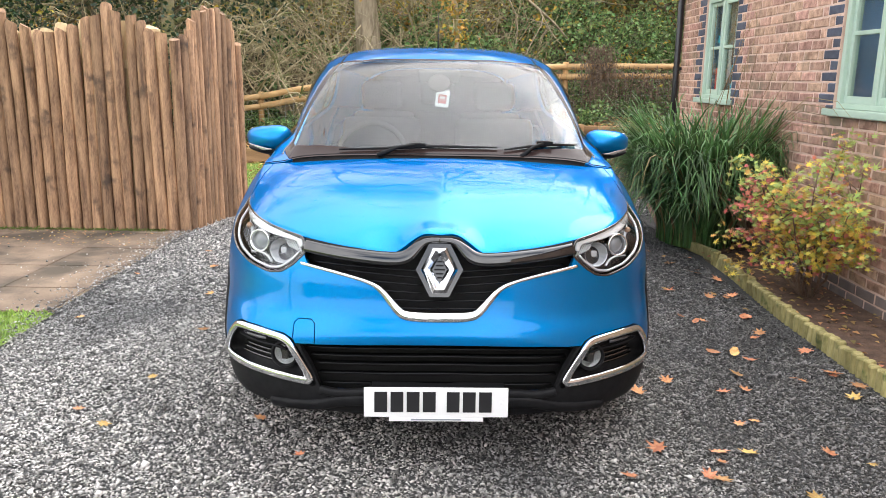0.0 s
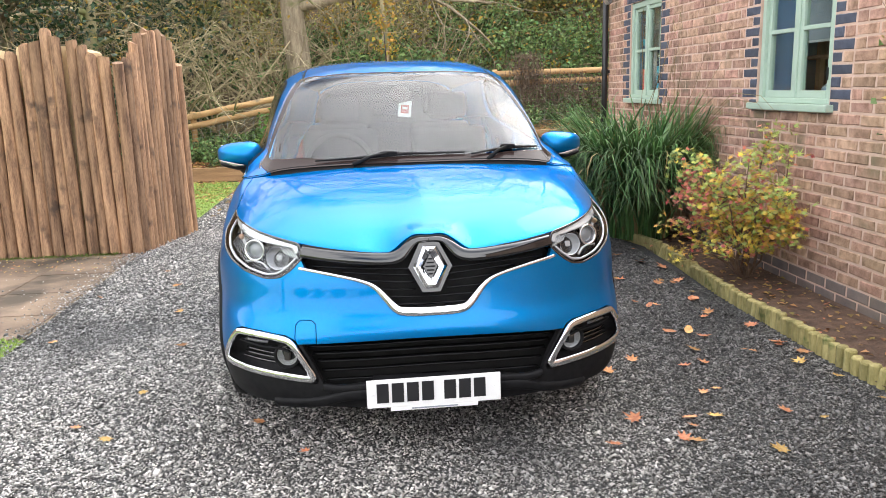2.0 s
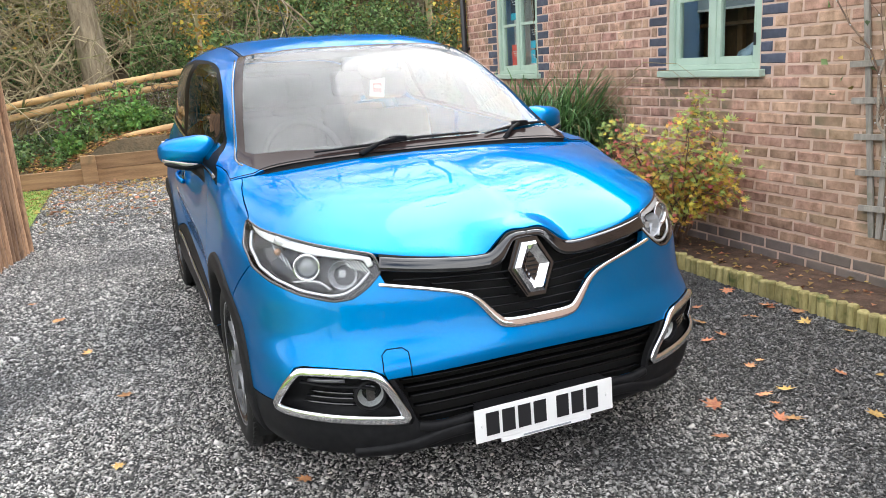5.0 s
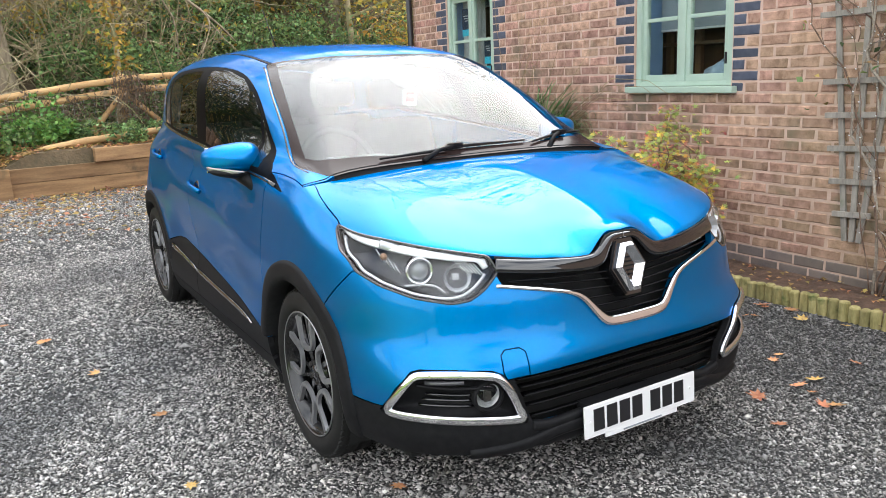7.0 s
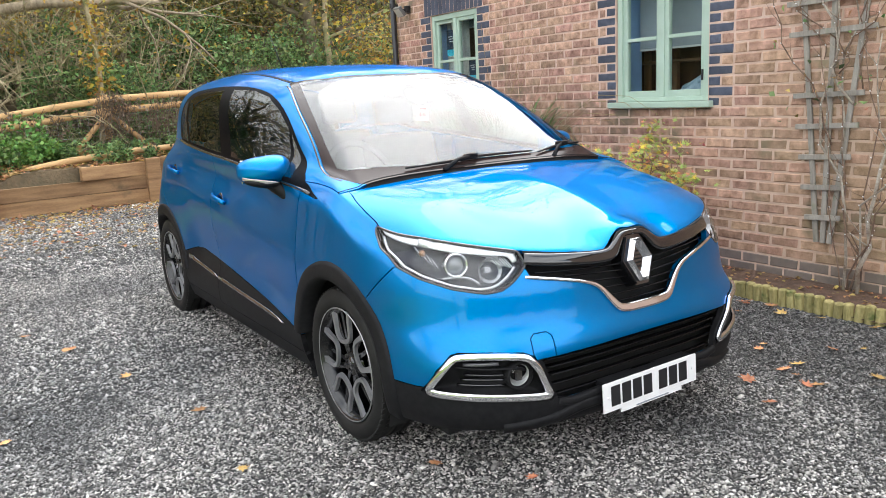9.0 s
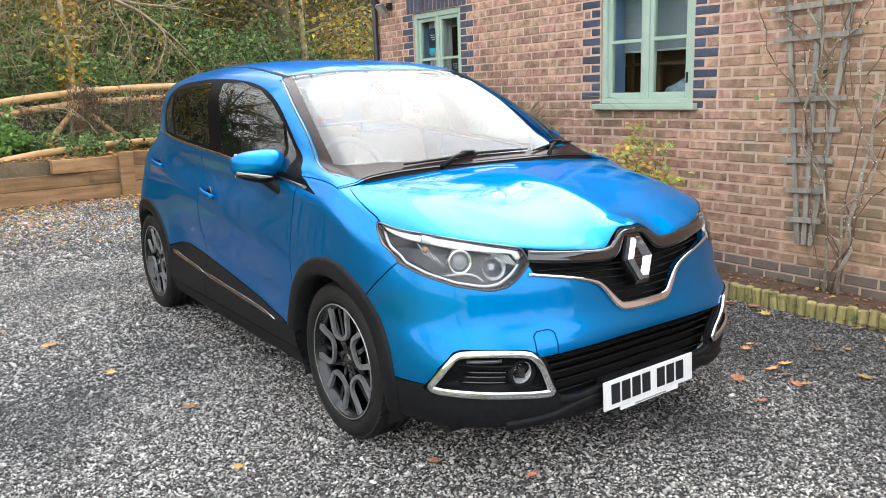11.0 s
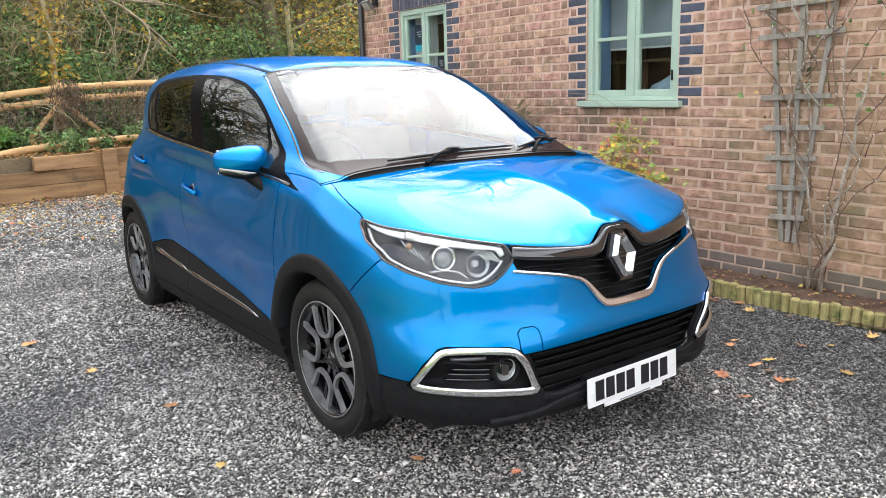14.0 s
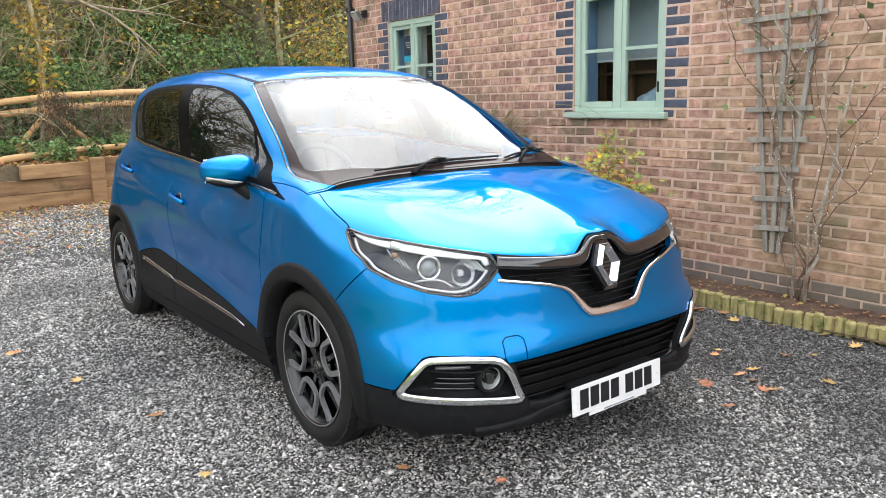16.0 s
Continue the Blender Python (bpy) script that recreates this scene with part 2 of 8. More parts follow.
BRICK_C = ((0.20, 0.108, 0.075), (0.56, 0.345, 0.255))
M = dict(
    paint=paint_material(),
    black_plastic=surf("textured_black_plastic", (0.007, 0.007, 0.008), (0.013, 0.013, 0.014), 40, 0.55, 0.15, 900, depth=0.001, spec=0.14),
    gloss_black=plain("gloss_black", (0.006, 0.006, 0.007), 0.08, 0, 1.0),
    rubber=surf("tyre_rubber", (0.007, 0.007, 0.007), (0.016, 0.016, 0.015), 12, 0.6, 0.1, 200, depth=0.002, spec=0.25),
    chrome=plain("chrome", (0.75, 0.76, 0.78), 0.06, 1.0),
    dark_chrome=plain("smoked_chrome", (0.30, 0.29, 0.28), 0.15, 1.0),
    alloy=surf("machined_alloy", (0.28, 0.28, 0.29), (0.38, 0.38, 0.39), 30, 0.34, 0.02, 800, 0.75, depth=0.001),
    alloy_black=plain("gloss_black_alloy", (0.004, 0.004, 0.005), 0.25, 0.0, 0.3),
    steel=surf("brake_steel", (0.07, 0.065, 0.06), (0.14, 0.13, 0.12), 20, 0.35, 0.05, 400, 0.9),
    under=plain("dark_underbody", (0.008, 0.008, 0.008), 0.9),
    glass_car=pane_glass("tinted_car_glass", (0.50, 0.56, 0.53), 1.9),
    glass_ws=pane_glass("windscreen_glass", (0.72, 0.78, 0.76), 1.70),
    satin_black=surf("satin_black", (0.003, 0.003, 0.0035), (0.005, 0.005, 0.006), 30, 0.4, 0.0, 300, spec=0.03),
    frit=plain("black_glass_border", (0.026, 0.017, 0.016), 0.12, ior=1.17),
    slat=plain("semi_gloss_black", (0.003, 0.003, 0.0035), 0.25, ior=1.28),
    lamp_dark=plain("grey_lamp_housing", (0.04, 0.041, 0.045), 0.2, 0.5),
    lens=pane_glass("clear_lens", (0.96, 0.97, 0.98), 1.5),
    amber=plain("amber_plastic", (0.6, 0.16, 0.02), 0.2),
    white_plate=plain("white_plate", (0.78, 0.78, 0.78), 0.35, 0, 0.3),
    ink=plain("black_characters", (0.01, 0.01, 0.012), 0.4),
    grey_fabric=surf("dark_seat_fabric", (0.02, 0.02, 0.022), (0.045, 0.045, 0.05), 30, 0.9, 0.2, 500, depth=0.001),
    dash=surf("dark_dashboard", (0.02, 0.02, 0.021), (0.035, 0.035, 0.036), 30, 0.6, 0.2, 700, depth=0.001),
    red_lens=plain("red_lens", (0.35, 0.01, 0.01), 0.1, 0, 1.0),
    headliner=plain("grey_headlining", (0.16, 0.16, 0.155), 0.9),
    brick=surf("red_brown_brick", *BRICK_C, 17, 0.88, 0.8, 210, vary=0.26, hue=0.014, depth=0.004, spot=((0.19, 0.15, 0.10), 3.1, 0.58)),
    brick_far=surf("red_brown_brick_wall", *BRICK_C, 17, 0.88, 0.8, 210, vary=0.26, hue=0.014, by="island", depth=0.004, spot=((0.19, 0.15, 0.10), 3.1, 0.58)),
    brick_blue=surf("blue_engineering_brick", (0.040, 0.048, 0.075), (0.085, 0.095, 0.13), 14, 0.6, 0.3, 150, vary=0.2, depth=0.002),
    brick_blue_far=surf("blue_engineering_brick_wall", (0.040, 0.048, 0.075), (0.085, 0.095, 0.13), 14, 0.6, 0.3, 150, vary=0.2, by="island", depth=0.002),
    brick_plinth=surf("plinth_brick", (0.12, 0.10, 0.10), (0.22, 0.17, 0.15), 9, 0.85, 0.3, 150, vary=0.2, by="island", depth=0.002),
    mortar=surf("pink_mortar", (0.50, 0.345, 0.275), (0.64, 0.465, 0.38), 10, 0.95, 0.4, 300, depth=0.003),
    sage=surf("sage_green_window_paint", (0.36, 0.47, 0.38), (0.42, 0.53, 0.44), 6, 0.45, 0.05, 90, depth=0.002),
    glass=pane_glass("window_glass", (0.9, 0.93, 0.92), 1.5),
    room_blue=surf("blue_room_paint", (0.22, 0.36, 0.60), (0.26, 0.41, 0.66), 4, 0.85, 0.05),
    room_dark=surf("brown_room", (0.20, 0.14, 0.10), (0.30, 0.22, 0.16), 3, 0.9, 0.05),
    curtain=surf("pale_grey_cloth", (0.55, 0.56, 0.56), (0.68, 0.69, 0.69), 8, 0.9, 0.1, 300),
    shelf_wood=surf("brown_shelf_wood", (0.22, 0.115, 0.06), (0.38, 0.21, 0.11), 6, 0.6, 0.1, 60, stretch=(1, 1, 0.2)),
    bag=surf("pale_blue_plastic", (0.20, 0.29, 0.38), (0.42, 0.52, 0.60), 9, 0.3, 0.3, 40),
    blind=surf("blue_grey_roller_blind", (0.30, 0.34, 0.38), (0.37, 0.41, 0.45), 10, 0.9, 0.05, 300),
    wood_dark=surf("dark_wood", (0.10, 0.05, 0.025), (0.18, 0.09, 0.045), 8, 0.5, 0.1, 60, stretch=(1, 1, 0.15)),
    black_paint=plain("black_pipe", (0.012, 0.012, 0.014), 0.35),
    log=surf("brown_stained_log", (0.115, 0.060, 0.034), (0.43, 0.255, 0.143), 5, 0.8, 0.6, 40, vary=0.30, stretch=(5, 5, 0.55), spot=((0.085, 0.052, 0.034), 5.0, 0.60), depth=0.006),
    log_pale=surf("pale_cut_wood", (0.42, 0.30, 0.16), (0.58, 0.44, 0.25), 6, 0.8, 0.3, 40, vary=0.12, stretch=(4, 4, 0.6), depth=0.004),
    edging=surf("mossy_log_edging", (0.20, 0.175, 0.06), (0.40, 0.34, 0.15), 14, 0.9, 0.5, 60, vary=0.18, stretch=(2, 2, 0.6), spot=((0.09, 0.11, 0.03), 9.0, 0.58), depth=0.004),
    rail=surf("peeled_pine_rail", (0.38, 0.215, 0.085), (0.58, 0.38, 0.18), 3, 0.8, 0.4, 40, vary=0.12, stretch=(1, 4, 4), spot=((0.22, 0.17, 0.10), 5, 0.6), depth=0.005),
    sleeper=surf("pine_sleeper", (0.19, 0.105, 0.05), (0.40, 0.245, 0.12), 3, 0.85, 0.4, 50, vary=0.28, stretch=(0.35, 4, 5), spot=((0.12, 0.09, 0.05), 3, 0.6), depth=0.006),
    grey_wood=surf("weathered_grey_wood", (0.21, 0.19, 0.165), (0.36, 0.33, 0.28), 8, 0.9, 0.4, 70, vary=0.12, stretch=(4, 4, 0.5), spot=((0.17, 0.19, 0.12), 6, 0.6), depth=0.003),
    # near-black: the shade in the gaps between stones is put into this colour
    gravel_base=surf("gravel_bed_shaded_gaps", (0.012, 0.012, 0.013), (0.07, 0.07, 0.07), 60, 0.75, 0.8, 160, depth=0.02),
    stone=surf("slate_gravel", (0.19, 0.183, 0.173), (0.53, 0.51, 0.48), 22, 0.5, 0.3, 200, vary=-1.3, by="island", depth=0.002, spot=((0.17, 0.167, 0.163), 0.55, 0.50)),
    slab=surf("buff_paving", (0.095, 0.066, 0.044), (0.20, 0.145, 0.102), 4, 0.9, 0.35, 60, vary=0.12, spot=((0.052, 0.04, 0.027), 1.9, 0.50), depth=0.003),
    slab_joint=surf("slab_joint_soil", (0.16, 0.12, 0.08), (0.25, 0.19, 0.12), 8, 0.95, 0.4, 90),
    soil=surf("dark_soil", (0.055, 0.032, 0.022), (0.15, 0.09, 0.06), 12, 0.95, 0.9, 70, depth=0.03),
    bank=surf("bank_soil", (0.05, 0.04, 0.02), (0.16, 0.11, 0.06), 2, 0.95, 0.9, 20, depth=0.05),
    turf=surf("turf", (0.13, 0.19, 0.035), (0.24, 0.34, 0.07), 6, 0.9, 0.6, 90),
    moss=surf("moss", (0.07, 0.11, 0.015), (0.13, 0.17, 0.03), 20, 0.95, 0.8, 120),
)


def algae(m, centre, inner, outer, colour, amount):
    """Yellow-green algae growing out from a damp spot on the wall."""
    nt = m.node_tree
    N, L = nt.nodes.new, nt.links.new
    base = nt.nodes["Principled BSDF"].inputs["Base Color"]
    was = base.links[0].from_socket
    geo, dist, rng_, no, ad, mx = N("ShaderNodeNewGeometry"), N("ShaderNodeVectorMath"), N("ShaderNodeMapRange"), N("ShaderNodeTexNoise"), N("ShaderNodeMath"), N("ShaderNodeMix")
    dist.operation, ad.operation, mx.data_type = "DISTANCE", "MULTIPLY_ADD", "RGBA"
    dist.inputs[1].default_value = centre
    no.inputs["Scale"].default_value, no.inputs["Detail"].default_value = 3.0, 5
    L(geo.outputs["Position"], dist.inputs[0])
    L(geo.outputs["Position"], no.inputs["Vector"])
    L(no.outputs["Fac"], ad.inputs[0])
    ad.inputs[1].default_value = 1.6
    L(dist.outputs["Value"], ad.inputs[2])
    rng_.inputs["From Min"].default_value, rng_.inputs["From Max"].default_value = inner + 0.8, outer + 0.8
    rng_.inputs["To Min"].default_value, rng_.inputs["To Max"].default_value = amount, 0.0
    L(ad.outputs["Value"], rng_.inputs["Value"])
    L(rng_.outputs["Result"], mx.inputs["Factor"])
    L(was, mx.inputs["A"])
    mx.inputs["B"].default_value = rgb(*colour)
    L(mx.outputs["Result"], base)


for key in ("brick", "brick_far", "mortar", "brick_plinth"):
    algae(M[key], (2.68, 2.7, 0.7), 0.2, 2.1, (0.30, 0.235, 0.11) if key != "brick_plinth" else (0.16, 0.14, 0.07), 0.42)


def leafy(name, c, vary=0.35, hue=0.03, rough=0.55):
    m = surf(name, tuple(0.75 * v for v in c), tuple(min(1, 1.2 * v) for v in c), 9, rough, 0.15, 60, vary=vary, hue=hue, by="island", depth=0.003)
    nt = m.node_tree
    b, out = nt.nodes["Principled BSDF"], nt.nodes["Material Output"]
    tl, mx = nt.nodes.new("ShaderNodeBsdfTranslucent"), nt.nodes.new("ShaderNodeMixShader")
    mx.inputs["Fac"].default_value = 0.3
    nt.links.new(b.inputs["Base Color"].links[0].from_socket, tl.inputs["Color"])
    nt.links.new(b.outputs["BSDF"], mx.inputs[1])
    nt.links.new(tl.outputs["BSDF"], mx.inputs[2])
    nt.links.new(mx.outputs["Shader"], out.inputs["Surface"])
    return m


M.update(
    blade=leafy("green_grass_blade", (0.10, 0.195, 0.065), 0.65, 0.025, 0.38),
    lawn=leafy("lawn_grass", (0.25, 0.37, 0.075), 0.35, 0.02),
    dry=leafy("dry_stalk", (0.27, 0.19, 0.09), 0.35, 0.02),
    leaf_green=leafy("maple_green", (0.34, 0.41, 0.10), 0.3, 0.03),
    leaf_yellow=leafy("maple_yellow", (0.62, 0.43, 0.07), 0.3, 0.03),
    leaf_red=leafy("maple_red", (0.56, 0.17, 0.12), 0.3, 0.025),
    fallen=surf("fallen_brown_leaf", (0.38, 0.165, 0.06), (0.60, 0.35, 0.14), 30, 0.75, 0.3, 120, vary=0.35, hue=0.03, depth=0.004),
    litter=leafy("leaf_litter", (0.40, 0.235, 0.085), 0.6, 0.045),
    nettle=leafy("nettle_leaf", (0.16, 0.30, 0.07), 0.5, 0.03),
    bramble=leafy("bramble_leaf", (0.145, 0.225, 0.075), 0.75, 0.04),
    wood_leaf=leafy("woodland_leaf", (0.20, 0.205, 0.065), 0.75, 0.05),
    autumn=leafy("autumn_leaf", (0.42, 0.29, 0.05), 0.5, 0.04),
    holly=leafy("dark_evergreen_leaf", (0.02, 0.05, 0.016), 0.5, 0.02, 0.35),
    pale_bark=surf("pale_grey_bark", (0.17, 0.135, 0.09), (0.38, 0.31, 0.21), 6, 0.95, 0.7, 40, stretch=(3, 3, 0.6), spot=((0.15, 0.15, 0.06), 2.5, 0.58), depth=0.02),
    bark=surf("mossy_bark", (0.085, 0.07, 0.045), (0.22, 0.18, 0.11), 6, 0.95, 0.7, 40, stretch=(3, 3, 0.6), spot=((0.12, 0.13, 0.04), 2.5, 0.55), depth=0.02),
    twig=surf("twig_bark", (0.20, 0.16, 0.09), (0.50, 0.42, 0.26), 4, 0.95, 0.3, 40, spot=((0.16, 0.17, 0.06), 1.5, 0.5)),
    rose_stem=surf("rose_stem", (0.17, 0.12, 0.085), (0.44, 0.40, 0.33), 10, 0.8, 0.3, 80),
    rose_dark=surf("dark_rose_stem", (0.10, 0.055, 0.035), (0.24, 0.16, 0.11), 12, 0.8, 0.3, 80),
    dead=surf("dead_climber", (0.10, 0.07, 0.05), (0.22, 0.16, 0.11), 20, 0.95, 0.3, 80),
)

# ---- mesh helpers ----
def mesh_of(name, verts, faces, mat, smooth=False):
    me = bpy.data.meshes.new(name)
    verts = np.asarray(verts, dtype=np.float32).reshape(-1, 3)
    if isinstance(faces, np.ndarray):
        n, k = faces.shape
        me.vertices.add(len(verts))
        me.vertices.foreach_set("co", verts.ravel())
        me.loops.add(n * k)
        me.loops.foreach_set("vertex_index", faces.astype(np.int32).ravel())
        me.polygons.add(n)
        me.polygons.foreach_set("loop_start", np.arange(0, n * k, k, dtype=np.int32))
        me.update(calc_edges=True)
    else:
        me.from_pydata([tuple(map(float, v)) for v in verts], [], faces)
    me.materials.append(mat)
    if smooth:
        me.polygons.foreach_set("use_smooth", np.ones(len(me.polygons), dtype=bool))
    return me


def part(name, bm, mat, parent=None, label="", smooth=False):
    """Links a bmesh, or a mesh, as one object under a thing or a part."""
    if isinstance(bm, bmesh.types.BMesh):
        me = bpy.data.meshes.new(name)
        bm.normal_update()
        bm.to_mesh(me)
        bm.free()
        me.materials.append(mat)
        if smooth:
            me.polygons.foreach_set("use_smooth", np.ones(len(me.polygons), dtype=bool))
    else:
        me = bm
    ob = new(name, me)
    if parent is not None:
        ob.parent = parent
    if label:
        ob["label"] = label
    return ob


def thing(name, label, category, at=(0, 0, 0), group="", kind=""):
    ob = new(name)
    ob.location = at
    ob.empty_display_size = 0.1
    return tagged(ob, label, category, group, kind)


def box(bm, x0, x1, y0, y1, z0, z1, bevel=0.0, m=None):
    r = bmesh.ops.create_cube(bm, size=1)
    vs = r["verts"]
    for v in vs:
        v.co = Vector((x0 + (v.co.x + 0.5) * (x1 - x0), y0 + (v.co.y + 0.5) * (y1 - y0), z0 + (v.co.z + 0.5) * (z1 - z0)))
    if m is not None:
        bmesh.ops.transform(bm, matrix=m, verts=vs)
    if bevel:
        es = list({e for v in vs for e in v.link_edges})
        bmesh.ops.bevel(bm, geom=es, offset=bevel, segments=2, profile=0.6, affect="EDGES")
    return bm


def boxed(*a, **k):
    return box(bmesh.new(), *a, **k)


def tube_arrays(pts, radii, sides=6, cap=True):
    """Tapered tube along a polyline: verts, quads and triangle caps."""
    pts = np.asarray(pts, float)
    n = len(pts)
    tan = np.gradient(pts, axis=0)
    tan /= np.linalg.norm(tan, axis=1)[:, None] + 1e-9
    ref = np.array((0.0, 0.0, 1.0)) if abs(tan[0][2]) < 0.8 else np.array((1.0, 0.0, 0.0))
    V = []
    for i in range(n):
        a = np.cross(tan[i], ref)
        a /= np.linalg.norm(a) + 1e-9
        b = np.cross(tan[i], a)
        ref = np.cross(a, tan[i])
        for k in range(sides):
            w = 2 * math.pi * k / sides
            V.append(pts[i] + radii[i] * (math.cos(w) * a + math.sin(w) * b))
    F = [(i * sides + k, i * sides + (k + 1) % sides, (i + 1) * sides + (k + 1) % sides, (i + 1) * sides + k) for i in range(n - 1) for k in range(sides)]
    if cap:
        F += [tuple(range(sides))[::-1], tuple((n - 1) * sides + k for k in range(sides))]
    return V, F


class Soup:
    """Gathers many small pieces into one mesh."""
    def __init__(self):
        self.v, self.f, self.n = [], [], 0

    def add(self, v, f):
        v = list(v)
        self.f += [tuple(i + self.n for i in q) for q in f]
        self.v += v
        self.n += len(v)

    def tube(self, pts, radii, sides=6, cap=True):
        self.add(*tube_arrays(pts, radii, sides, cap))

    def mesh(self, name, mat, smooth=False):
        return mesh_of(name, np.array(self.v), self.f, mat, smooth)


def leaf_cloud(name, mat, P, size, rng, up=0.3, aspect=0.55, direction=None):
    """One mesh of many folded leaves (two quads each) at the points P."""
    n = len(P)
    d = rng.normal(size=(n, 3)) if direction is None else direction
    d[:, 2] *= 0.7
    d /= np.linalg.norm(d, axis=1)[:, None] + 1e-9
    nr = rng.normal(size=(n, 3)) + np.array((0, 0, up * 3))
    s = np.cross(d, nr)
    s /= np.linalg.norm(s, axis=1)[:, None] + 1e-9
    nn = np.cross(s, d)
    L = size * rng.uniform(0.6, 1.3, (n, 1))
    W = L * aspect * 0.5
    a, tip = P, P + d * L - nn * L * 0.15
    l, r = P + d * L * 0.45 + s * W + nn * L * 0.12, P + d * L * 0.45 - s * W + nn * L * 0.12
    V = np.stack([a, l, tip, r], 1).reshape(-1, 3)
    i = np.arange(n)[:, None] * 4
    F = np.concatenate([i + np.array([[0, 1, 2]]), i + np.array([[0, 2, 3]])], 1).reshape(-1, 3)
    return mesh_of(name, V, F, mat)

# ---- ground: one sheet, level drive, step up behind the sleepers, wooded slope beyond ----
def smooth01(a, b, x):
    t = np.clip((np.asarray(x, float) - a) / (b - a), 0, 1)
    return t * t * (3 - 2 * t)


def wall_y(x):
    """The line of the sleeper wall."""
    return 12.72 + 0.30 * smooth01(-0.9, 1.2, x)


def bank_z(x, y):
    """Height of the ground."""
    x, y = np.asarray(x, float), np.asarray(y, float)
    d = y - wall_y(x) - 0.06
    top = 0.20 + 0.40 * smooth01(-2.2, -1.2, x)
    z = np.where(d > 0, top + 0.12 * np.clip(d, 0, 2) + 0.42 * np.clip(d - 2, 0, 22) * smooth01(0, 3, d), 0.0)
    left = np.clip(-x - 7.5, 0, 30) * 0.12 * smooth01(2, 8, y)
    return z + left


def make_ground():
    xs = np.unique(np.concatenate([np.linspace(-400, -30, 10), np.linspace(-30, 30, 61), np.linspace(-6, 6, 141), np.linspace(30, 400, 10)]))
    ys = np.unique(np.concatenate([np.linspace(-400, -10, 10), np.linspace(-10, 12.5, 30), np.linspace(12.6, 13.2, 25), np.linspace(13.3, 44, 50), np.linspace(60, 400, 8)]))
    X, Y = np.meshgrid(xs, ys)
    Z = bank_z(X, Y) - 0.012
    V = np.stack([X, Y, Z], -1).reshape(-1, 3)
    nx = len(xs)
    i = (np.arange(len(ys) - 1)[:, None] * nx + np.arange(nx - 1)[None]).ravel()
    F = np.stack([i, i + 1, i + nx + 1, i + nx], 1)
    g = new("ground", mesh_of("ground", V, F, M["bank"], True))
    tagged(g, "leaf-strewn soil ground rising to a wooded bank", "ground", kind="structure")


make_ground()


def sheet(name, poly, z, mat, label, category):
    bm = bmesh.new()
    f = bm.faces.new([bm.verts.new((x, y, z)) for x, y in poly])
    bmesh.ops.triangulate(bm, faces=[f])
    ob = part(name, bm, mat)
    return tagged(ob, label, category, kind="structure")


drive = sheet("drive", [(-2.32, -8), (2.13, -8), (2.13, 6.1), (2.3, 7.0), (4.5, 9.2), (4.5, 12.6), (0.9, 13.0), (-0.6, 12.8), (-1.2, 12.7), (-2.2, 12.7), (-2.25, 9.0), (-2.32, 6.9)],
              0.0, M["gravel_base"], "loose dark grey slate gravel drive", "driveway")


def darker_house_side(m):
    """Multiplies the chippings' colour darker towards the house, with an uneven border."""
    nt = m.node_tree
    N, L = nt.nodes.new, nt.links.new
    base = nt.nodes["Principled BSDF"].inputs["Base Color"]
    was = base.links[0].from_socket
    geo, sep, no, ad, rg, mx = N("ShaderNodeNewGeometry"), N("ShaderNodeSeparateXYZ"), N("ShaderNodeTexNoise"), N("ShaderNodeMath"), N("ShaderNodeMapRange"), N("ShaderNodeMix")
    no.inputs["Scale"].default_value, no.inputs["Detail"].default_value = 1.1, 4
    ad.operation, ad.inputs[1].default_value = "MULTIPLY_ADD", 2.4
    L(geo.outputs["Position"], sep.inputs["Vector"])
    L(geo.outputs["Position"], no.inputs["Vector"])
    L(no.outputs["Fac"], ad.inputs[0])
    L(sep.outputs["X"], ad.inputs[2])
    rg.inputs["From Min"].default_value, rg.inputs["From Max"].default_value = 1.25, 2.7
    L(ad.outputs["Value"], rg.inputs["Value"])
    mx.data_type, mx.blend_type = "RGBA", "MULTIPLY"
    mx.inputs["B"].default_value = rgb(0.40, 0.40, 0.41)
    L(rg.outputs["Result"], mx.inputs["Factor"])
    L(was, mx.inputs["A"])
    L(mx.outputs["Result"], base)


darker_house_side(M["stone"])


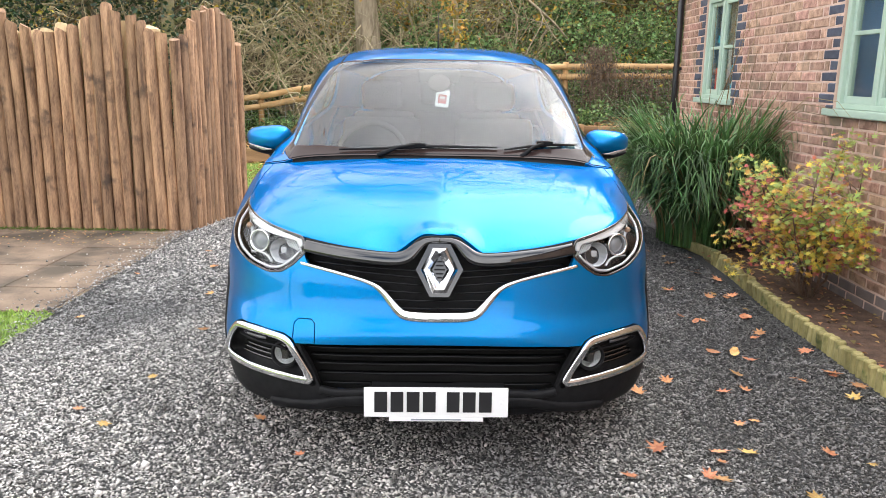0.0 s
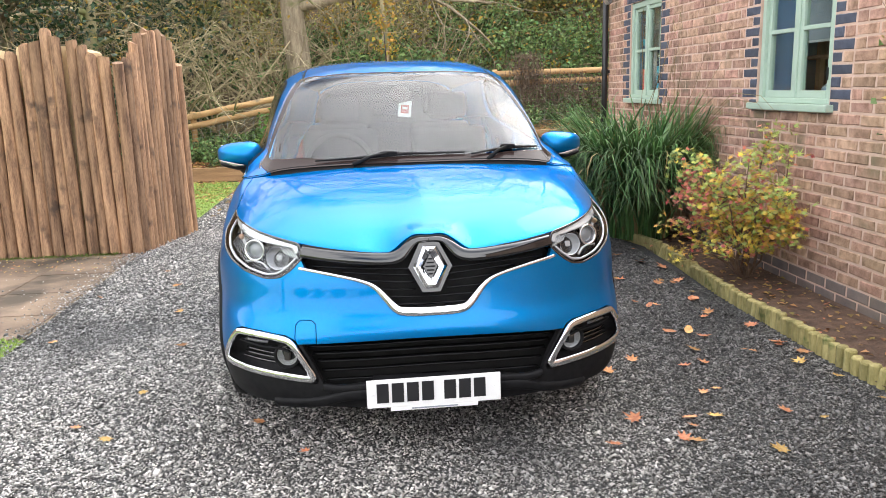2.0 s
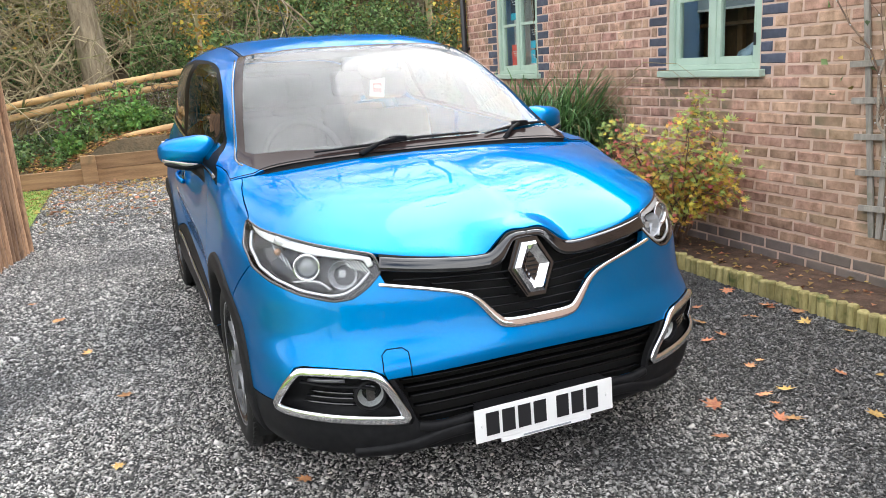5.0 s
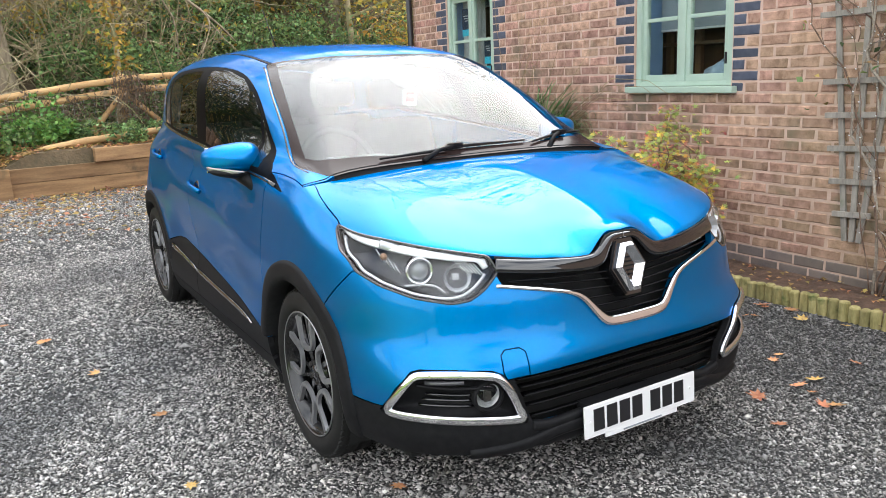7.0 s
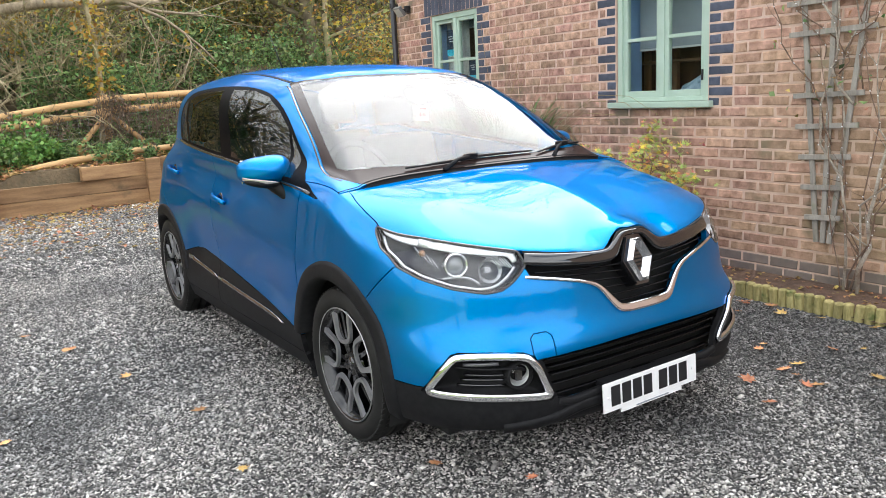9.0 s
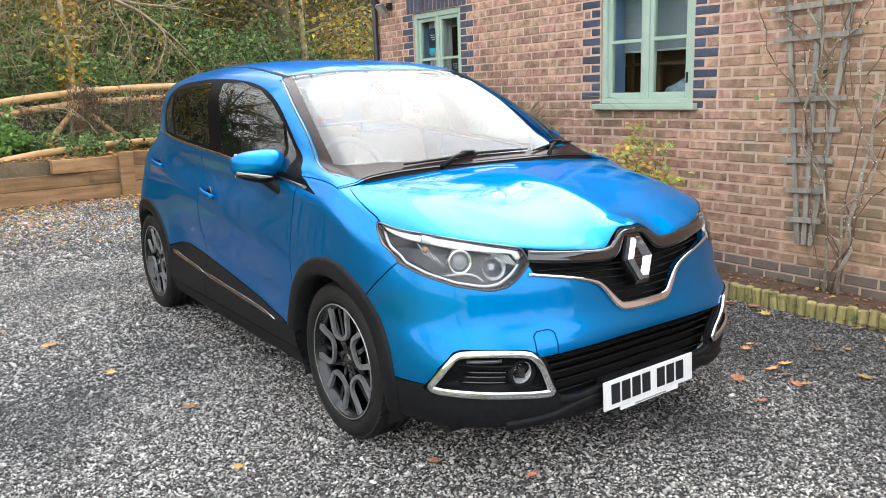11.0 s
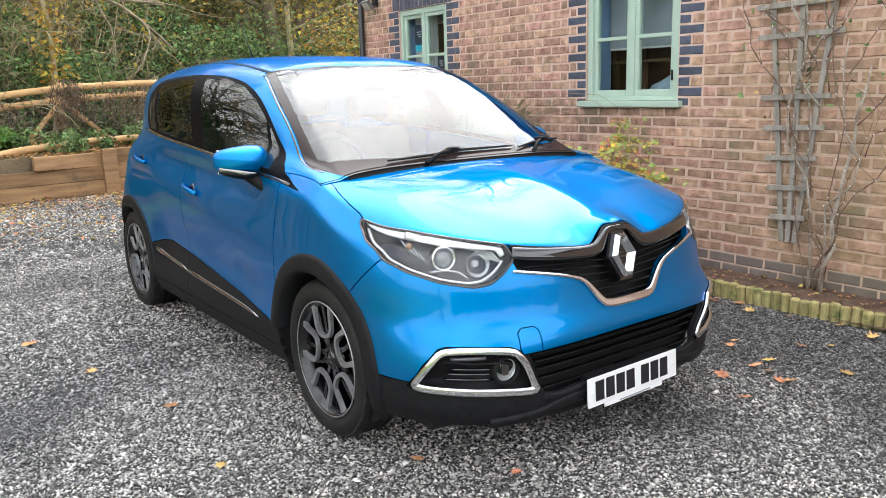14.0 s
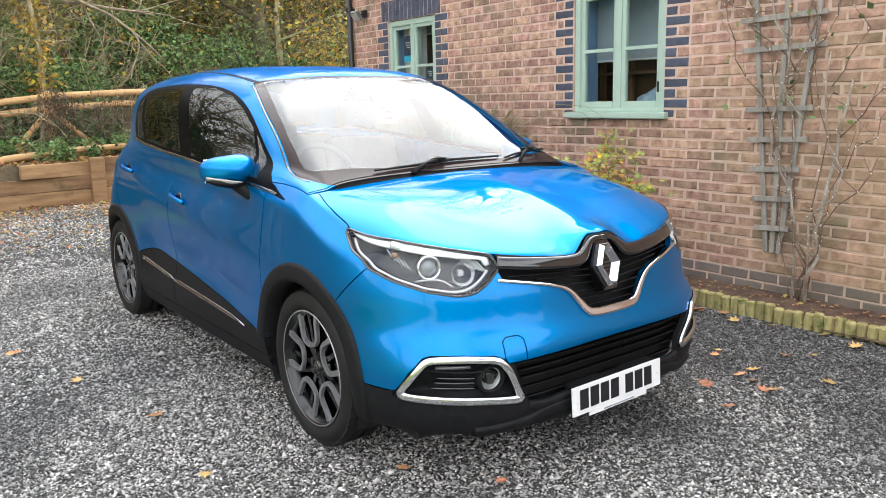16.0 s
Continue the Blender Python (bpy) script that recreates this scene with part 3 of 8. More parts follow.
def gravel(name, x0, x1, y0, y1, per_m2, size, rng, keep, label, lift=0.0):
    n = int((x1 - x0) * (y1 - y0) * per_m2)
    P = np.stack([rng.uniform(x0, x1, n), rng.uniform(y0, y1, n), np.zeros(n)], 1)
    P = P[keep(P[:, 0], P[:, 1])]
    n = len(P)
    base = np.array([(1, 0, 0), (0, 1, 0), (-1, 0, 0), (0, -1, 0), (0, 0, 1)], float)
    S = size * np.exp(rng.normal(0, 0.33, (n, 1))) * np.stack([rng.uniform(0.7, 1.35, n), rng.uniform(0.5, 0.95, n), rng.uniform(0.35, 0.75, n)], 1)
    K = base[None] * S[:, None]
    K += rng.normal(0, 0.16, (n, 5, 3)) * S[:, None]
    yaw, tx, ty = rng.uniform(0, 6.28, n), rng.normal(0, 0.35, n), rng.normal(0, 0.35, n)
    c, s = np.cos(yaw)[:, None], np.sin(yaw)[:, None]
    K = np.stack([K[..., 0], K[..., 1], K[..., 2] + K[..., 0] * tx[:, None] + K[..., 1] * ty[:, None]], -1)
    K = np.stack([K[..., 0] * c - K[..., 1] * s, K[..., 0] * s + K[..., 1] * c, K[..., 2]], -1)
    P[:, 2] = S[:, 2] * rng.uniform(0.0, 1.5, n) + 0.001 + lift
    V = (K + P[:, None]).reshape(-1, 3)
    T = np.array([(0, 1, 4), (1, 2, 4), (2, 3, 4), (3, 0, 4), (2, 1, 0), (3, 2, 0)])
    F = (np.arange(n)[:, None, None] * 5 + T[None]).reshape(-1, 3)
    ob = new(name, mesh_of(name, V, F, M["stone"]))
    return tagged(ob, label, "gravel", kind="stuff")


GR = np.random.default_rng(3)


def off_car(x, y):
    return ~((np.abs(x) < 0.6) & (y > 3.5) & (y < 6.5)) & (x > -2.31 + 0.03 * np.sin(y * 9)) & (x < 2.05)


CHIPS = "small angular grey slate chippings, loose on the drive"
gravel("gravel_near", -2.36, 2.08, 1.6, 4.6, 14500, 0.0058, GR, off_car, CHIPS)
gravel("gravel_middle", -2.36, 2.2, 4.6, 8.0, 7000, 0.0072, GR, off_car, CHIPS)
gravel("gravel_behind", -2.3, 2.05, -7.8, 1.5, 160, 0.020, GR, lambda x, y: x > -2.3, "slate chippings on the mouth of the drive")
gravel("gravel_far", -2.2, 3.0, 8.0, 12.6, 1700, 0.0115, GR, lambda x, y: x > -2.2, "slate chippings on the rear of the drive")
gravel("gravel_spill", -3.6, -2.28, 3.2, 6.9, 3600, 0.0068, GR, lambda x, y: GR.random(len(x)) < np.exp((x + 2.36 + 0.05 * np.sin(y * 5)) / 0.085) + 0.012, "slate chippings spilled over the edge of the paving and lawn", 0.014)


# ---- paved strip and lawn beside the drive ----
def paving():
    base = tagged(part("paving", boxed(-7.0, -2.34, 4.40, 6.90, -0.05, 0.009), M["slab_joint"]), "buff concrete paving slabs, stained and gritty", "paving", kind="structure")
    rng = random.Random(5)
    shapes = {}
    ys, xs = (4.41, 4.93, 5.53, 6.13, 6.73, 6.89), (-2.35, -2.92, -3.82, -4.72, -5.62, -6.52)
    for y0, y1 in zip(ys, ys[1:]):
        for x1, x0 in zip(xs, xs[1:]):
            w, d = round(x1 - x0 - 0.009, 3), round(y1 - y0 - 0.009, 3)
            if (w, d) not in shapes:
                me = bpy.data.meshes.new("slab")
                bm = boxed(-w / 2, w / 2, -d / 2, d / 2, -0.03, 0.016, 0.005)
                bm.to_mesh(me)
                bm.free()
                me.materials.append(M["slab"])
                shapes[w, d] = me
            ob = new("slab", shapes[w, d])
            ob.parent = base
            ob.location = ((x0 + x1) / 2, (y0 + y1) / 2, rng.uniform(-0.002, 0.002))
            ob.rotation_euler = (0, 0, rng.uniform(-0.004, 0.004))


paving()
tagged(part("grit_edge", boxed(-2.36, -2.30, 4.42, 6.86, -0.02, 0.004), M["gravel_base"]), "scattered grit along the paving edge", "gravel", kind="structure")


def turf_patch(name, x0, x1, y0, y1, n, seed, label, far=None):
    fx, fy = far or (x0, y0)
    sheet(name, [(fx, fy), (x1, fy), (x1, y1), (fx, y1)], 0.010, M["turf"], label, "lawn")
    rng = np.random.default_rng(seed)
    P = np.stack([rng.uniform(x0, x1, n), rng.uniform(y0, y1, n), np.full(n, 0.008)], 1)
    d = rng.normal(0, 0.45, (n, 3))
    d[:, 2] = 1.4
    ob = new(name + "_blades", leaf_cloud("blades", M["lawn"], P, 0.032, rng, 0, 0.16, d))
    tagged(ob, "short green mown grass blades", "grass", kind="stuff")


turf_patch("lawn", -4.2, -2.31, 2.2, 4.40, 16000, 8, "bright green mown lawn beside the paving", (-14.0, -9.0))
turf_patch("lawn_rear", -4.5, -2.22, 8.9, 12.4, 9000, 9, "patch of bright green lawn behind the palisade")

# ---- house: brick wall with two windows ----
WX, WEND, COURSE = 2.68, 9.06, 0.075
WINDOWS = [(4.49, 5.43), (7.40, 8.30)]
WZ0, WZ1, WTOP, WSTART = 1.20, 2.25, 2.85, -4.0


def house():
    h = thing("house", "red-brown brick house with blue brick window surrounds", "house", kind="structure")
    back = bmesh.new()
    T = WX + 0.30
    y = WSTART
    for a, b in WINDOWS:
        box(back, WX + 0.004, T, y, a, -0.1, WTOP)
        box(back, WX + 0.004, T, a, b, -0.1, WZ0 + 0.02)
        box(back, WX + 0.004, T, a, b, WZ1, WTOP)
        y = b
    box(back, WX + 0.004, T, y, WEND, -0.1, WTOP)
    box(back, T, 9.0, WEND - 0.3, WEND, -0.1, WTOP)
    wall = part("wall_west", back, M["mortar"], h, "pink lime mortar behind the bricks")
    # eaves and roof slope over the wall
    bm = boxed(0, 0.02, WSTART, WEND + 0.15, 0, 0.16)
    bmesh.ops.translate(bm, verts=bm.verts, vec=(WX - 0.10, 0, WTOP))
    part("fascia", bm, M["black_paint"], h)
    part("soffit", boxed(WX - 0.08, WX + 0.1, WSTART, WEND + 0.1, WTOP, WTOP + 0.02), M["wood_dark"], h)
    rb = bmesh.new()
    vs = [rb.verts.new(c) for c in ((WX - 0.14, WSTART, WTOP + 0.14), (WX - 0.14, WEND + 0.2, WTOP + 0.14), (WX + 3.4, WEND + 0.2, WTOP + 2.6), (WX + 3.4, WSTART, WTOP + 2.6))]
    f = rb.faces.new(vs)
    r = bmesh.ops.extrude_face_region(rb, geom=[f])
    bmesh.ops.translate(rb, verts=[v for v in r["geom"] if isinstance(v, bmesh.types.BMVert)], vec=(0, 0, 0.06))
    part("roof", rb, M["brick_plinth"], h)
    return h, wall


HOUSE, WALL = house()


def course_spans(k):
    """The bricks of course k: (y0, y1, kind)."""
    z0 = k * COURSE
    free, out = [], []
    y = WSTART
    cut = []
    for a, b in WINDOWS:
        if z0 + COURSE > WZ0 + 0.01 and z0 < WZ1 - 0.01:
            q = 0.215 if k % 2 else 0.105
            out += [(a - q, a, "blue"), (b, b + q, "blue")]
            cut.append((a - q - 0.01, b + q + 0.01))
        elif WZ1 - 0.01 <= z0 < WZ1 + 0.215:
            cut.append((a - 0.11, b + 0.11))
    for a, b in cut:
        free.append((y, a))
        y = b
    free.append((y, WEND))
    for a, b in free:
        s = math.floor(a / 0.225) - 1
        while s * 0.225 < b:
            p0 = s * 0.225 + (0.1125 if k % 2 else 0.0)
            c0, c1 = max(p0, a), min(p0 + 0.215, b)
            if c1 - c0 > 0.035:
                out.append((c0, c1, "plinth" if k < 2 else "red"))
            s += 1
    return out


def brick_mesh(w, h, seed):
    """A brick with soft uneven arrises, its face towards -x at x = 0."""
    rng = random.Random(seed)
    bm = boxed(0.0, 0.05, -w / 2, w / 2, -h / 2, h / 2)
    for v in bm.verts:
        if v.co.x < 0.02:
            v.co += Vector((rng.uniform(-0.003, 0.002), rng.uniform(-0.004, 0.003), rng.uniform(-0.0022, 0.0022)))
    es = [e for e in bm.edges if all(v.co.x < 0.02 for v in e.verts)]
    bmesh.ops.bevel(bm, geom=es, offset=0.007, segments=1, affect="EDGES")
    me = bpy.data.meshes.new("brick")
    bm.to_mesh(me)
    bm.free()
    return me


def lay_bricks():
    rng = random.Random(11)
    full = [brick_mesh(0.209, 0.0640, s) for s in range(9)]
    for me in full:
        me.materials.append(M["brick"])
    blue = {q: [brick_mesh(q - 0.005, 0.0640, 20 + s) for s in range(2)] for q in (0.215, 0.105)}
    for v in blue.values():
        for me in v:
            me.materials.append(M["brick_blue"])
    loose = {k: Soup() for k in ("red", "blue", "plinth")}
    count = 0
    for k in range(int(WTOP / COURSE)):
        z = k * COURSE + 0.0375
        for a, b, kind in course_spans(k):
            if a > 9.0 or b < 0.5:
                continue
            near = 2.9 < a < 5.9 and 2 <= k < 31
            std = abs(b - a - 0.215) < 0.002 or (kind == "blue")
            if near and std and kind != "plinth" and count < 300:
                me = rng.choice(full) if kind == "red" else rng.choice(blue[0.215 if b - a > 0.15 else 0.105])
                ob = new("brick", me)
                ob.parent = WALL
                ob.location = (WX + rng.uniform(-0.002, 0.002), (a + b) / 2, z)
                ob.rotation_euler = (rng.uniform(-0.006, 0.006), 0, 0)
                count += 1
            else:
                a, b = a + 0.003, b - 0.003
                j = [rng.uniform(-0.0022, 0.0018) for _ in range(12)]
                g = 0.006
                x = WX + rng.uniform(-0.002, 0.002)
                o = [(a + j[0], z - 0.0320 + j[1]), (b + j[2], z - 0.0320 + j[3]), (b + j[4], z + 0.0320 + j[5]), (a + j[6], z + 0.0320 + j[7])]
                i = [(p + (g if n in (0, 3) else -g), q + (g if n < 2 else -g)) for n, (p, q) in enumerate(o)]
                V = [(x + 0.02, p, q) for p, q in o] + [(x + 0.003, p, q) for p, q in o] + [(x, p, q) for p, q in i]
                F = [(11, 10, 9, 8)] + [(n, 4 + n, 4 + (n + 1) % 4, (n + 1) % 4) for n in range(4)] + [(4 + n, 8 + n, 8 + (n + 1) % 4, 4 + (n + 1) % 4) for n in range(4)]
                loose[kind].add(V, F)
    # soldier courses over the windows
    for a, b in WINDOWS:
        y = a - 0.10
        while y < b + 0.08:
            j = rng.uniform(-0.002, 0.002)
            V = [(WX + d + j, p, q) for d in (0.02, 0.0) for p, q in ((y, WZ1 + 0.005), (y + 0.065, WZ1 + 0.005), (y + 0.065, WZ1 + 0.22), (y, WZ1 + 0.22))]
            loose["blue"].add(V, [(7, 6, 5, 4)] + [(n, 4 + n, 4 + (n + 1) % 4, (n + 1) % 4) for n in range(4)])
            y += 0.075
    for kind, mat in (("red", "brick_far"), ("blue", "brick_blue_far"), ("plinth", "brick_plinth")):
        ob = part("brickwork_" + kind, loose[kind].mesh("brickwork", M[mat]), None, WALL)
        tagged(ob, kind="stuff")


def window(idx, a, b):
    w = thing("window_%d" % idx, "sage green painted wooden casement window with four panes", "window", kind="structure")
    x = WX + 0.045
    mid, tz = (a + b) / 2, 1.745

    def bar(name, y0, y1, z0, z1, x0=x, d=0.05):
        return part(name, boxed(x0, x0 + d, y0, y1, z0, z1, 0.005), M["sage"], w)

    bar("window_frame", a + 0.005, a + 0.055, WZ0 + 0.05, WZ1 - 0.003, WX + 0.02, 0.08)
    bar("window_frame", b - 0.055, b - 0.005, WZ0 + 0.05, WZ1 - 0.003, WX + 0.02, 0.08)
    bar("window_frame", a + 0.055, b - 0.055, WZ1 - 0.06, WZ1 - 0.003, WX + 0.02, 0.08)
    bar("window_frame", a + 0.055, b - 0.055, WZ0 + 0.05, WZ0 + 0.085, WX + 0.02, 0.08)
    bar("mullion", mid - 0.03, mid + 0.03, WZ0 + 0.085, WZ1 - 0.06, WX + 0.022, 0.075)
    part("window_sill", boxed(WX - 0.05, WX + 0.12, a - 0.05, b + 0.05, WZ0, WZ0 + 0.048, 0.008), M["sage"], w)
    for s, (p, q) in enumerate(((a + 0.055, mid - 0.03), (mid + 0.03, b - 0.055))):
        z0, z1 = WZ0 + 0.085, WZ1 - 0.06
        sx = x - (0.012 if s == 0 else 0.0)
        sash = thing("sash", "", "")
        sash.parent = w
        for y0, y1, c0, c1 in ((p, p + 0.038, z0, z1), (q - 0.038, q, z0, z1), (p + 0.038, q - 0.038, z1 - 0.04, z1), (p + 0.038, q - 0.038, z0, z0 + 0.05), (p + 0.038, q - 0.038, tz - 0.014, tz + 0.014)):
            part("sash_bar", boxed(sx, sx + 0.042, y0, y1, c0, c1, 0.004), M["sage"], sash)
        for c0, c1 in ((z0 + 0.05, tz - 0.014), (tz + 0.014, z1 - 0.04)):
            g = part("pane", boxed(sx + 0.018, sx + 0.022, p + 0.038, q - 0.038, c0, c1), M["glass"], sash)
            g.visible_shadow = False
    part("sash_stay", boxed(x - 0.03, x - 0.022, a + 0.06, a + 0.075, WZ0 + 0.2, WZ0 + 0.28, 0.002), M["black_paint"], w)
    # reveal inside
    for n, bx in (("reveal", (WX + 0.101, WX + 0.30, a + 0.001, a + 0.013, WZ0 + 0.05, WZ1)), ("reveal", (WX + 0.101, WX + 0.30, b - 0.013, b - 0.001, WZ0 + 0.05, WZ1)),
                  ("reveal", (WX + 0.101, WX + 0.30, a + 0.013, b - 0.013, WZ1 - 0.014, WZ1 - 0.002))):
        part(n, boxed(*bx), M["room_blue"], w)
    return w


window(1, *WINDOWS[0])
window(2, *WINDOWS[1])


def room():
    r = thing("room", "blue painted room seen through the windows", "room", kind="structure")
    X0, X1 = WX + 0.301, 5.4
    part("floor", boxed(X0, X1, 3.4, 8.7, 0.30, 0.34), M["wood_dark"], r)
    part("ceiling", boxed(X0, X1, 3.4, 8.7, 2.5, 2.54), M["headliner"], r)
    part("wall_back", boxed(X1, X1 + 0.05, 3.4, 8.7, 0.34, 2.5), M["room_blue"], r)
    part("wall_end", boxed(X0, X1, 3.35, 3.4, 0.34, 2.5), M["room_dark"], r)
    part("wall_end", boxed(X0, X1, 8.7, 8.75, 0.34, 2.5), M["room_dark"], r)
    part("wall_divide", boxed(X0, X1, 6.3, 6.4, 0.34, 2.5), M["room_blue"], r)


room()
# things behind the panes
POSTER_DARK, POSTER_CYAN, POSTER_RED, POSTER_WHITE = (plain("poster_navy", (0.012, 0.03, 0.07), 0.5), plain("poster_cyan", (0.05, 0.50, 0.70), 0.5),
                                                      plain("poster_red", (0.72, 0.09, 0.08), 0.5), plain("poster_white", (0.7, 0.7, 0.7), 0.5))
for a, b in WINDOWS:
    bl = thing("roller_blind", "grey-blue fabric roller blind half lowered behind the window", "blind", (WX + 0.265, (a + b) / 2, 2.2), "window blinds")
    drop, hw = (0.525 if a < 6 else 0.1), (b - a) / 2 - 0.03
    part("fabric", boxed(-0.002, 0.002, -hw, hw, -drop, 0), M["blind"], bl)
    part("roller", boxed(-0.02, 0.02, -hw, hw, -0.01, 0.035, 0.01), M["blind"], bl)
    part("hem_bar", boxed(-0.006, 0.006, -hw, hw, -drop - 0.014, -drop + 0.002, 0.003), POSTER_WHITE, bl)
curtain = bmesh.new()
cols = [[curtain.verts.new((WX + 0.20 + 0.012 * math.sin(k * 1.4), 7.82 + 0.46 * k / 24, z)) for z in (1.25, 2.22)] for k in range(25)]
for p, q in zip(cols, cols[1:]):
    curtain.faces.new((p[0], q[0], q[1], p[1]))
tagged(part("curtain", curtain, M["curtain"], smooth=True), "pale grey curtain drawn across half the window", "curtain")
rack = thing("shelf_unit", "open wooden shelf unit standing behind the window", "shelf", (WX + 0.62, 5.30, 0.34))
for y in (-0.62, -0.30, 0.02, 0.34, 0.60):
    part("upright", boxed(-0.02, 0.02, y - 0.028, y + 0.028, 0, 1.85, 0.004), M["shelf_wood"], rack)
for z in (0.35, 0.80, 1.22, 1.75):
    part("shelf", boxed(-0.15, 0.15, -0.65, 0.63, z, z + 0.022, 0.003), M["shelf_wood"], rack)
part("back_panel", boxed(0.16, 0.175, -0.65, 0.63, 0.1, 1.85), M["wood_dark"], rack)
bag = bmesh.new()
bmesh.ops.create_icosphere(bag, subdivisions=3, radius=1)
for v in bag.verts:
    k = 1 + 0.10 * math.sin(7 * v.co.y + 3 * v.co.z) + 0.07 * math.sin(11 * v.co.x - 5 * v.co.z)
    v.co = Vector((v.co.x * 0.07 * k, v.co.y * 0.15 * k, max(-0.07, v.co.z * 0.10 * k * (1 - 0.45 * v.co.y))))
bmesh.ops.translate(bag, verts=bag.verts, vec=(WX + 0.22, 4.76, 1.322))
tagged(part("bag", bag, M["bag"], smooth=True), "crumpled pale blue bag lying on the window board", "bag")
tagged(part("window_board", boxed(WX + 0.101, WX + 0.34, 4.49 + 0.014, 5.43 - 0.014, 1.228, 1.252, 0.004), M["sage"]), "painted inner window board", "window board")


def poster(y, z, w, h, bands, label):
    """A card stuck inside the second window's glass; bands: colour and share from the top."""
    p = thing("poster", label, "poster", (WX + 0.083, y, z), "cards in the window")
    part("card", boxed(0, 0.003, -w / 2, w / 2, 0, h), bands[0][0], p)
    t = h
    for i, (mat, share) in enumerate(bands):
        if i:
            part("band", boxed(-0.002, -0.0004, -w / 2 + 0.002, w / 2 - 0.002, t - share * h, t), mat, p)
        t -= share * h
    for i in range(3):
        part("text_line", boxed(-0.0022, -0.0004, -w * 0.32, w * (0.30 - 0.1 * i), h * (0.72 - 0.09 * i), h * (0.75 - 0.09 * i)), POSTER_WHITE, p)


poster(8.03, 1.80, 0.14, 0.28, [(POSTER_DARK, 0.76), (POSTER_CYAN, 0.24)], "navy and cyan card stuck inside the window")
poster(7.62, 1.50, 0.13, 0.24, [(POSTER_DARK, 0.7), (POSTER_CYAN, 0.3)], "navy and cyan card stuck inside the window")
poster(7.62, 1.32, 0.12, 0.16, [(POSTER_CYAN, 0.8), (POSTER_WHITE, 0.2)], "bright cyan card stuck inside the window")
poster(8.03, 1.29, 0.14, 0.26, [(POSTER_RED, 0.82), (POSTER_WHITE, 0.18)], "red card with white band stuck inside the window")


# ---- drainpipe and floodlight at the corner ----
def drainpipe():
    d = thing("drainpipe", "black plastic drainpipe fixed at the house corner", "drainpipe", (WX - 0.045, 9.05, 0))
    V, F = tube_arrays([(0, 0, 0.0), (0, 0, 1.4), (0, 0, 2.83)], [0.034] * 3, 14)
    part("pipe", mesh_of("pipe", V, F, M["black_paint"], True), None, d)
    for z in (0.55, 1.55, 2.45):
        V, F = tube_arrays([(0, 0, z - 0.025), (0, 0, z + 0.025)], [0.041] * 2, 14)
        part("clip", mesh_of("clip", V, F, M["black_paint"]), None, d)
        part("bracket", boxed(0.0, 0.05, -0.045, 0.045, z - 0.015, z + 0.015), M["black_paint"], d)


def floodlight():
    f = thing("floodlight", "grey metal floodlight mounted on the brick wall", "floodlight", (WX, 8.75, 2.36))
    grey = plain("grey_metal", (0.20, 0.20, 0.20), 0.4, 0.6)
    part("wall_box", boxed(-0.05, 0.0, -0.03, 0.03, -0.02, 0.06, 0.005), M["black_paint"], f)
    part("arm", boxed(-0.11, -0.05, -0.012, 0.012, 0.0, 0.02), M["black_paint"], f)
    m = pose(-0.13, 0, -0.01, 0, -38, 0)
    hd = part("head", boxed(-0.02, 0.02, -0.075, 0.075, -0.06, 0.06, 0.006, m=m), grey, f)
    part("glass_front", boxed(-0.024, -0.0205, -0.062, 0.062, -0.048, 0.048, m=m), plain("lamp_glass", (0.45, 0.45, 0.43), 0.1, 0, 0.5), hd)


drainpipe()
floodlight()

# ---- flower bed with log edging ----
sheet("flower_bed", [(2.08, 0.5), (WX, 0.5), (WX, 8.9), (2.35, 8.9), (2.05, 7.2), (2.18, 6.1), (2.12, 4.6), (2.08, 3.4)], 0.022, M["soil"], "dark bare soil bed strewn with leaves along the house wall", "flower bed")


def edge_x(y):
    return 2.085 + 0.09 * float(smooth01(4.3, 6.1, y)) + 0.10 * float(smooth01(3.3, 2.0, y))


def log_edging():
    e = thing("log_edging", "mossy half-round log roll edging along the flower bed", "garden edging")
    rng = random.Random(4)
    V, F = tube_arrays([(0, 0, -0.05), (0, 0, 0.094), (0, 0, 0.102)], [0.030, 0.030, 0.024], 9)
    me = mesh_of("log", V, F, M["edging"])
    y = 1.2
    while y < 6.05:
        ob = new("log", me)
        ob.parent = e
        ob.location = (edge_x(y), y, rng.uniform(-0.012, 0.008))
        lean = 14 if 5.0 < y < 5.9 else 4
        ob.rotation_euler = (radians(rng.uniform(-3, 3)), radians(-lean + rng.uniform(-3, 3)), rng.uniform(0, 6))
        y += 0.0585


log_edging()
part_board = tagged(part("edging_board", boxed(-0.02, 0.02, -0.42, 0.42, -0.05, 0.085, 0.006, m=pose(2.12, 6.45, 0, 0, 0, 14)), M["edging"]), "short mossy timber edging board beside the grass clump", "garden edging")


# ---- palisade of upright logs ----
def log_mesh(r, h, seed, mat, lean=0.0):
    rng = random.Random(seed)
    zs = [0, 0.3 * h, 0.65 * h, h - 0.012, h]
    pts = [(rng.uniform(-0.006, 0.006), rng.uniform(-0.006, 0.006), z) for z in zs]
    V, F = tube_arrays(pts, [r * 1.03, r, r * 0.99, r * 0.97, r * 0.95], 14)
    me = mesh_of("log", V, F, mat, True)
    me.set_sharp_from_angle(angle=radians(50))
    return me


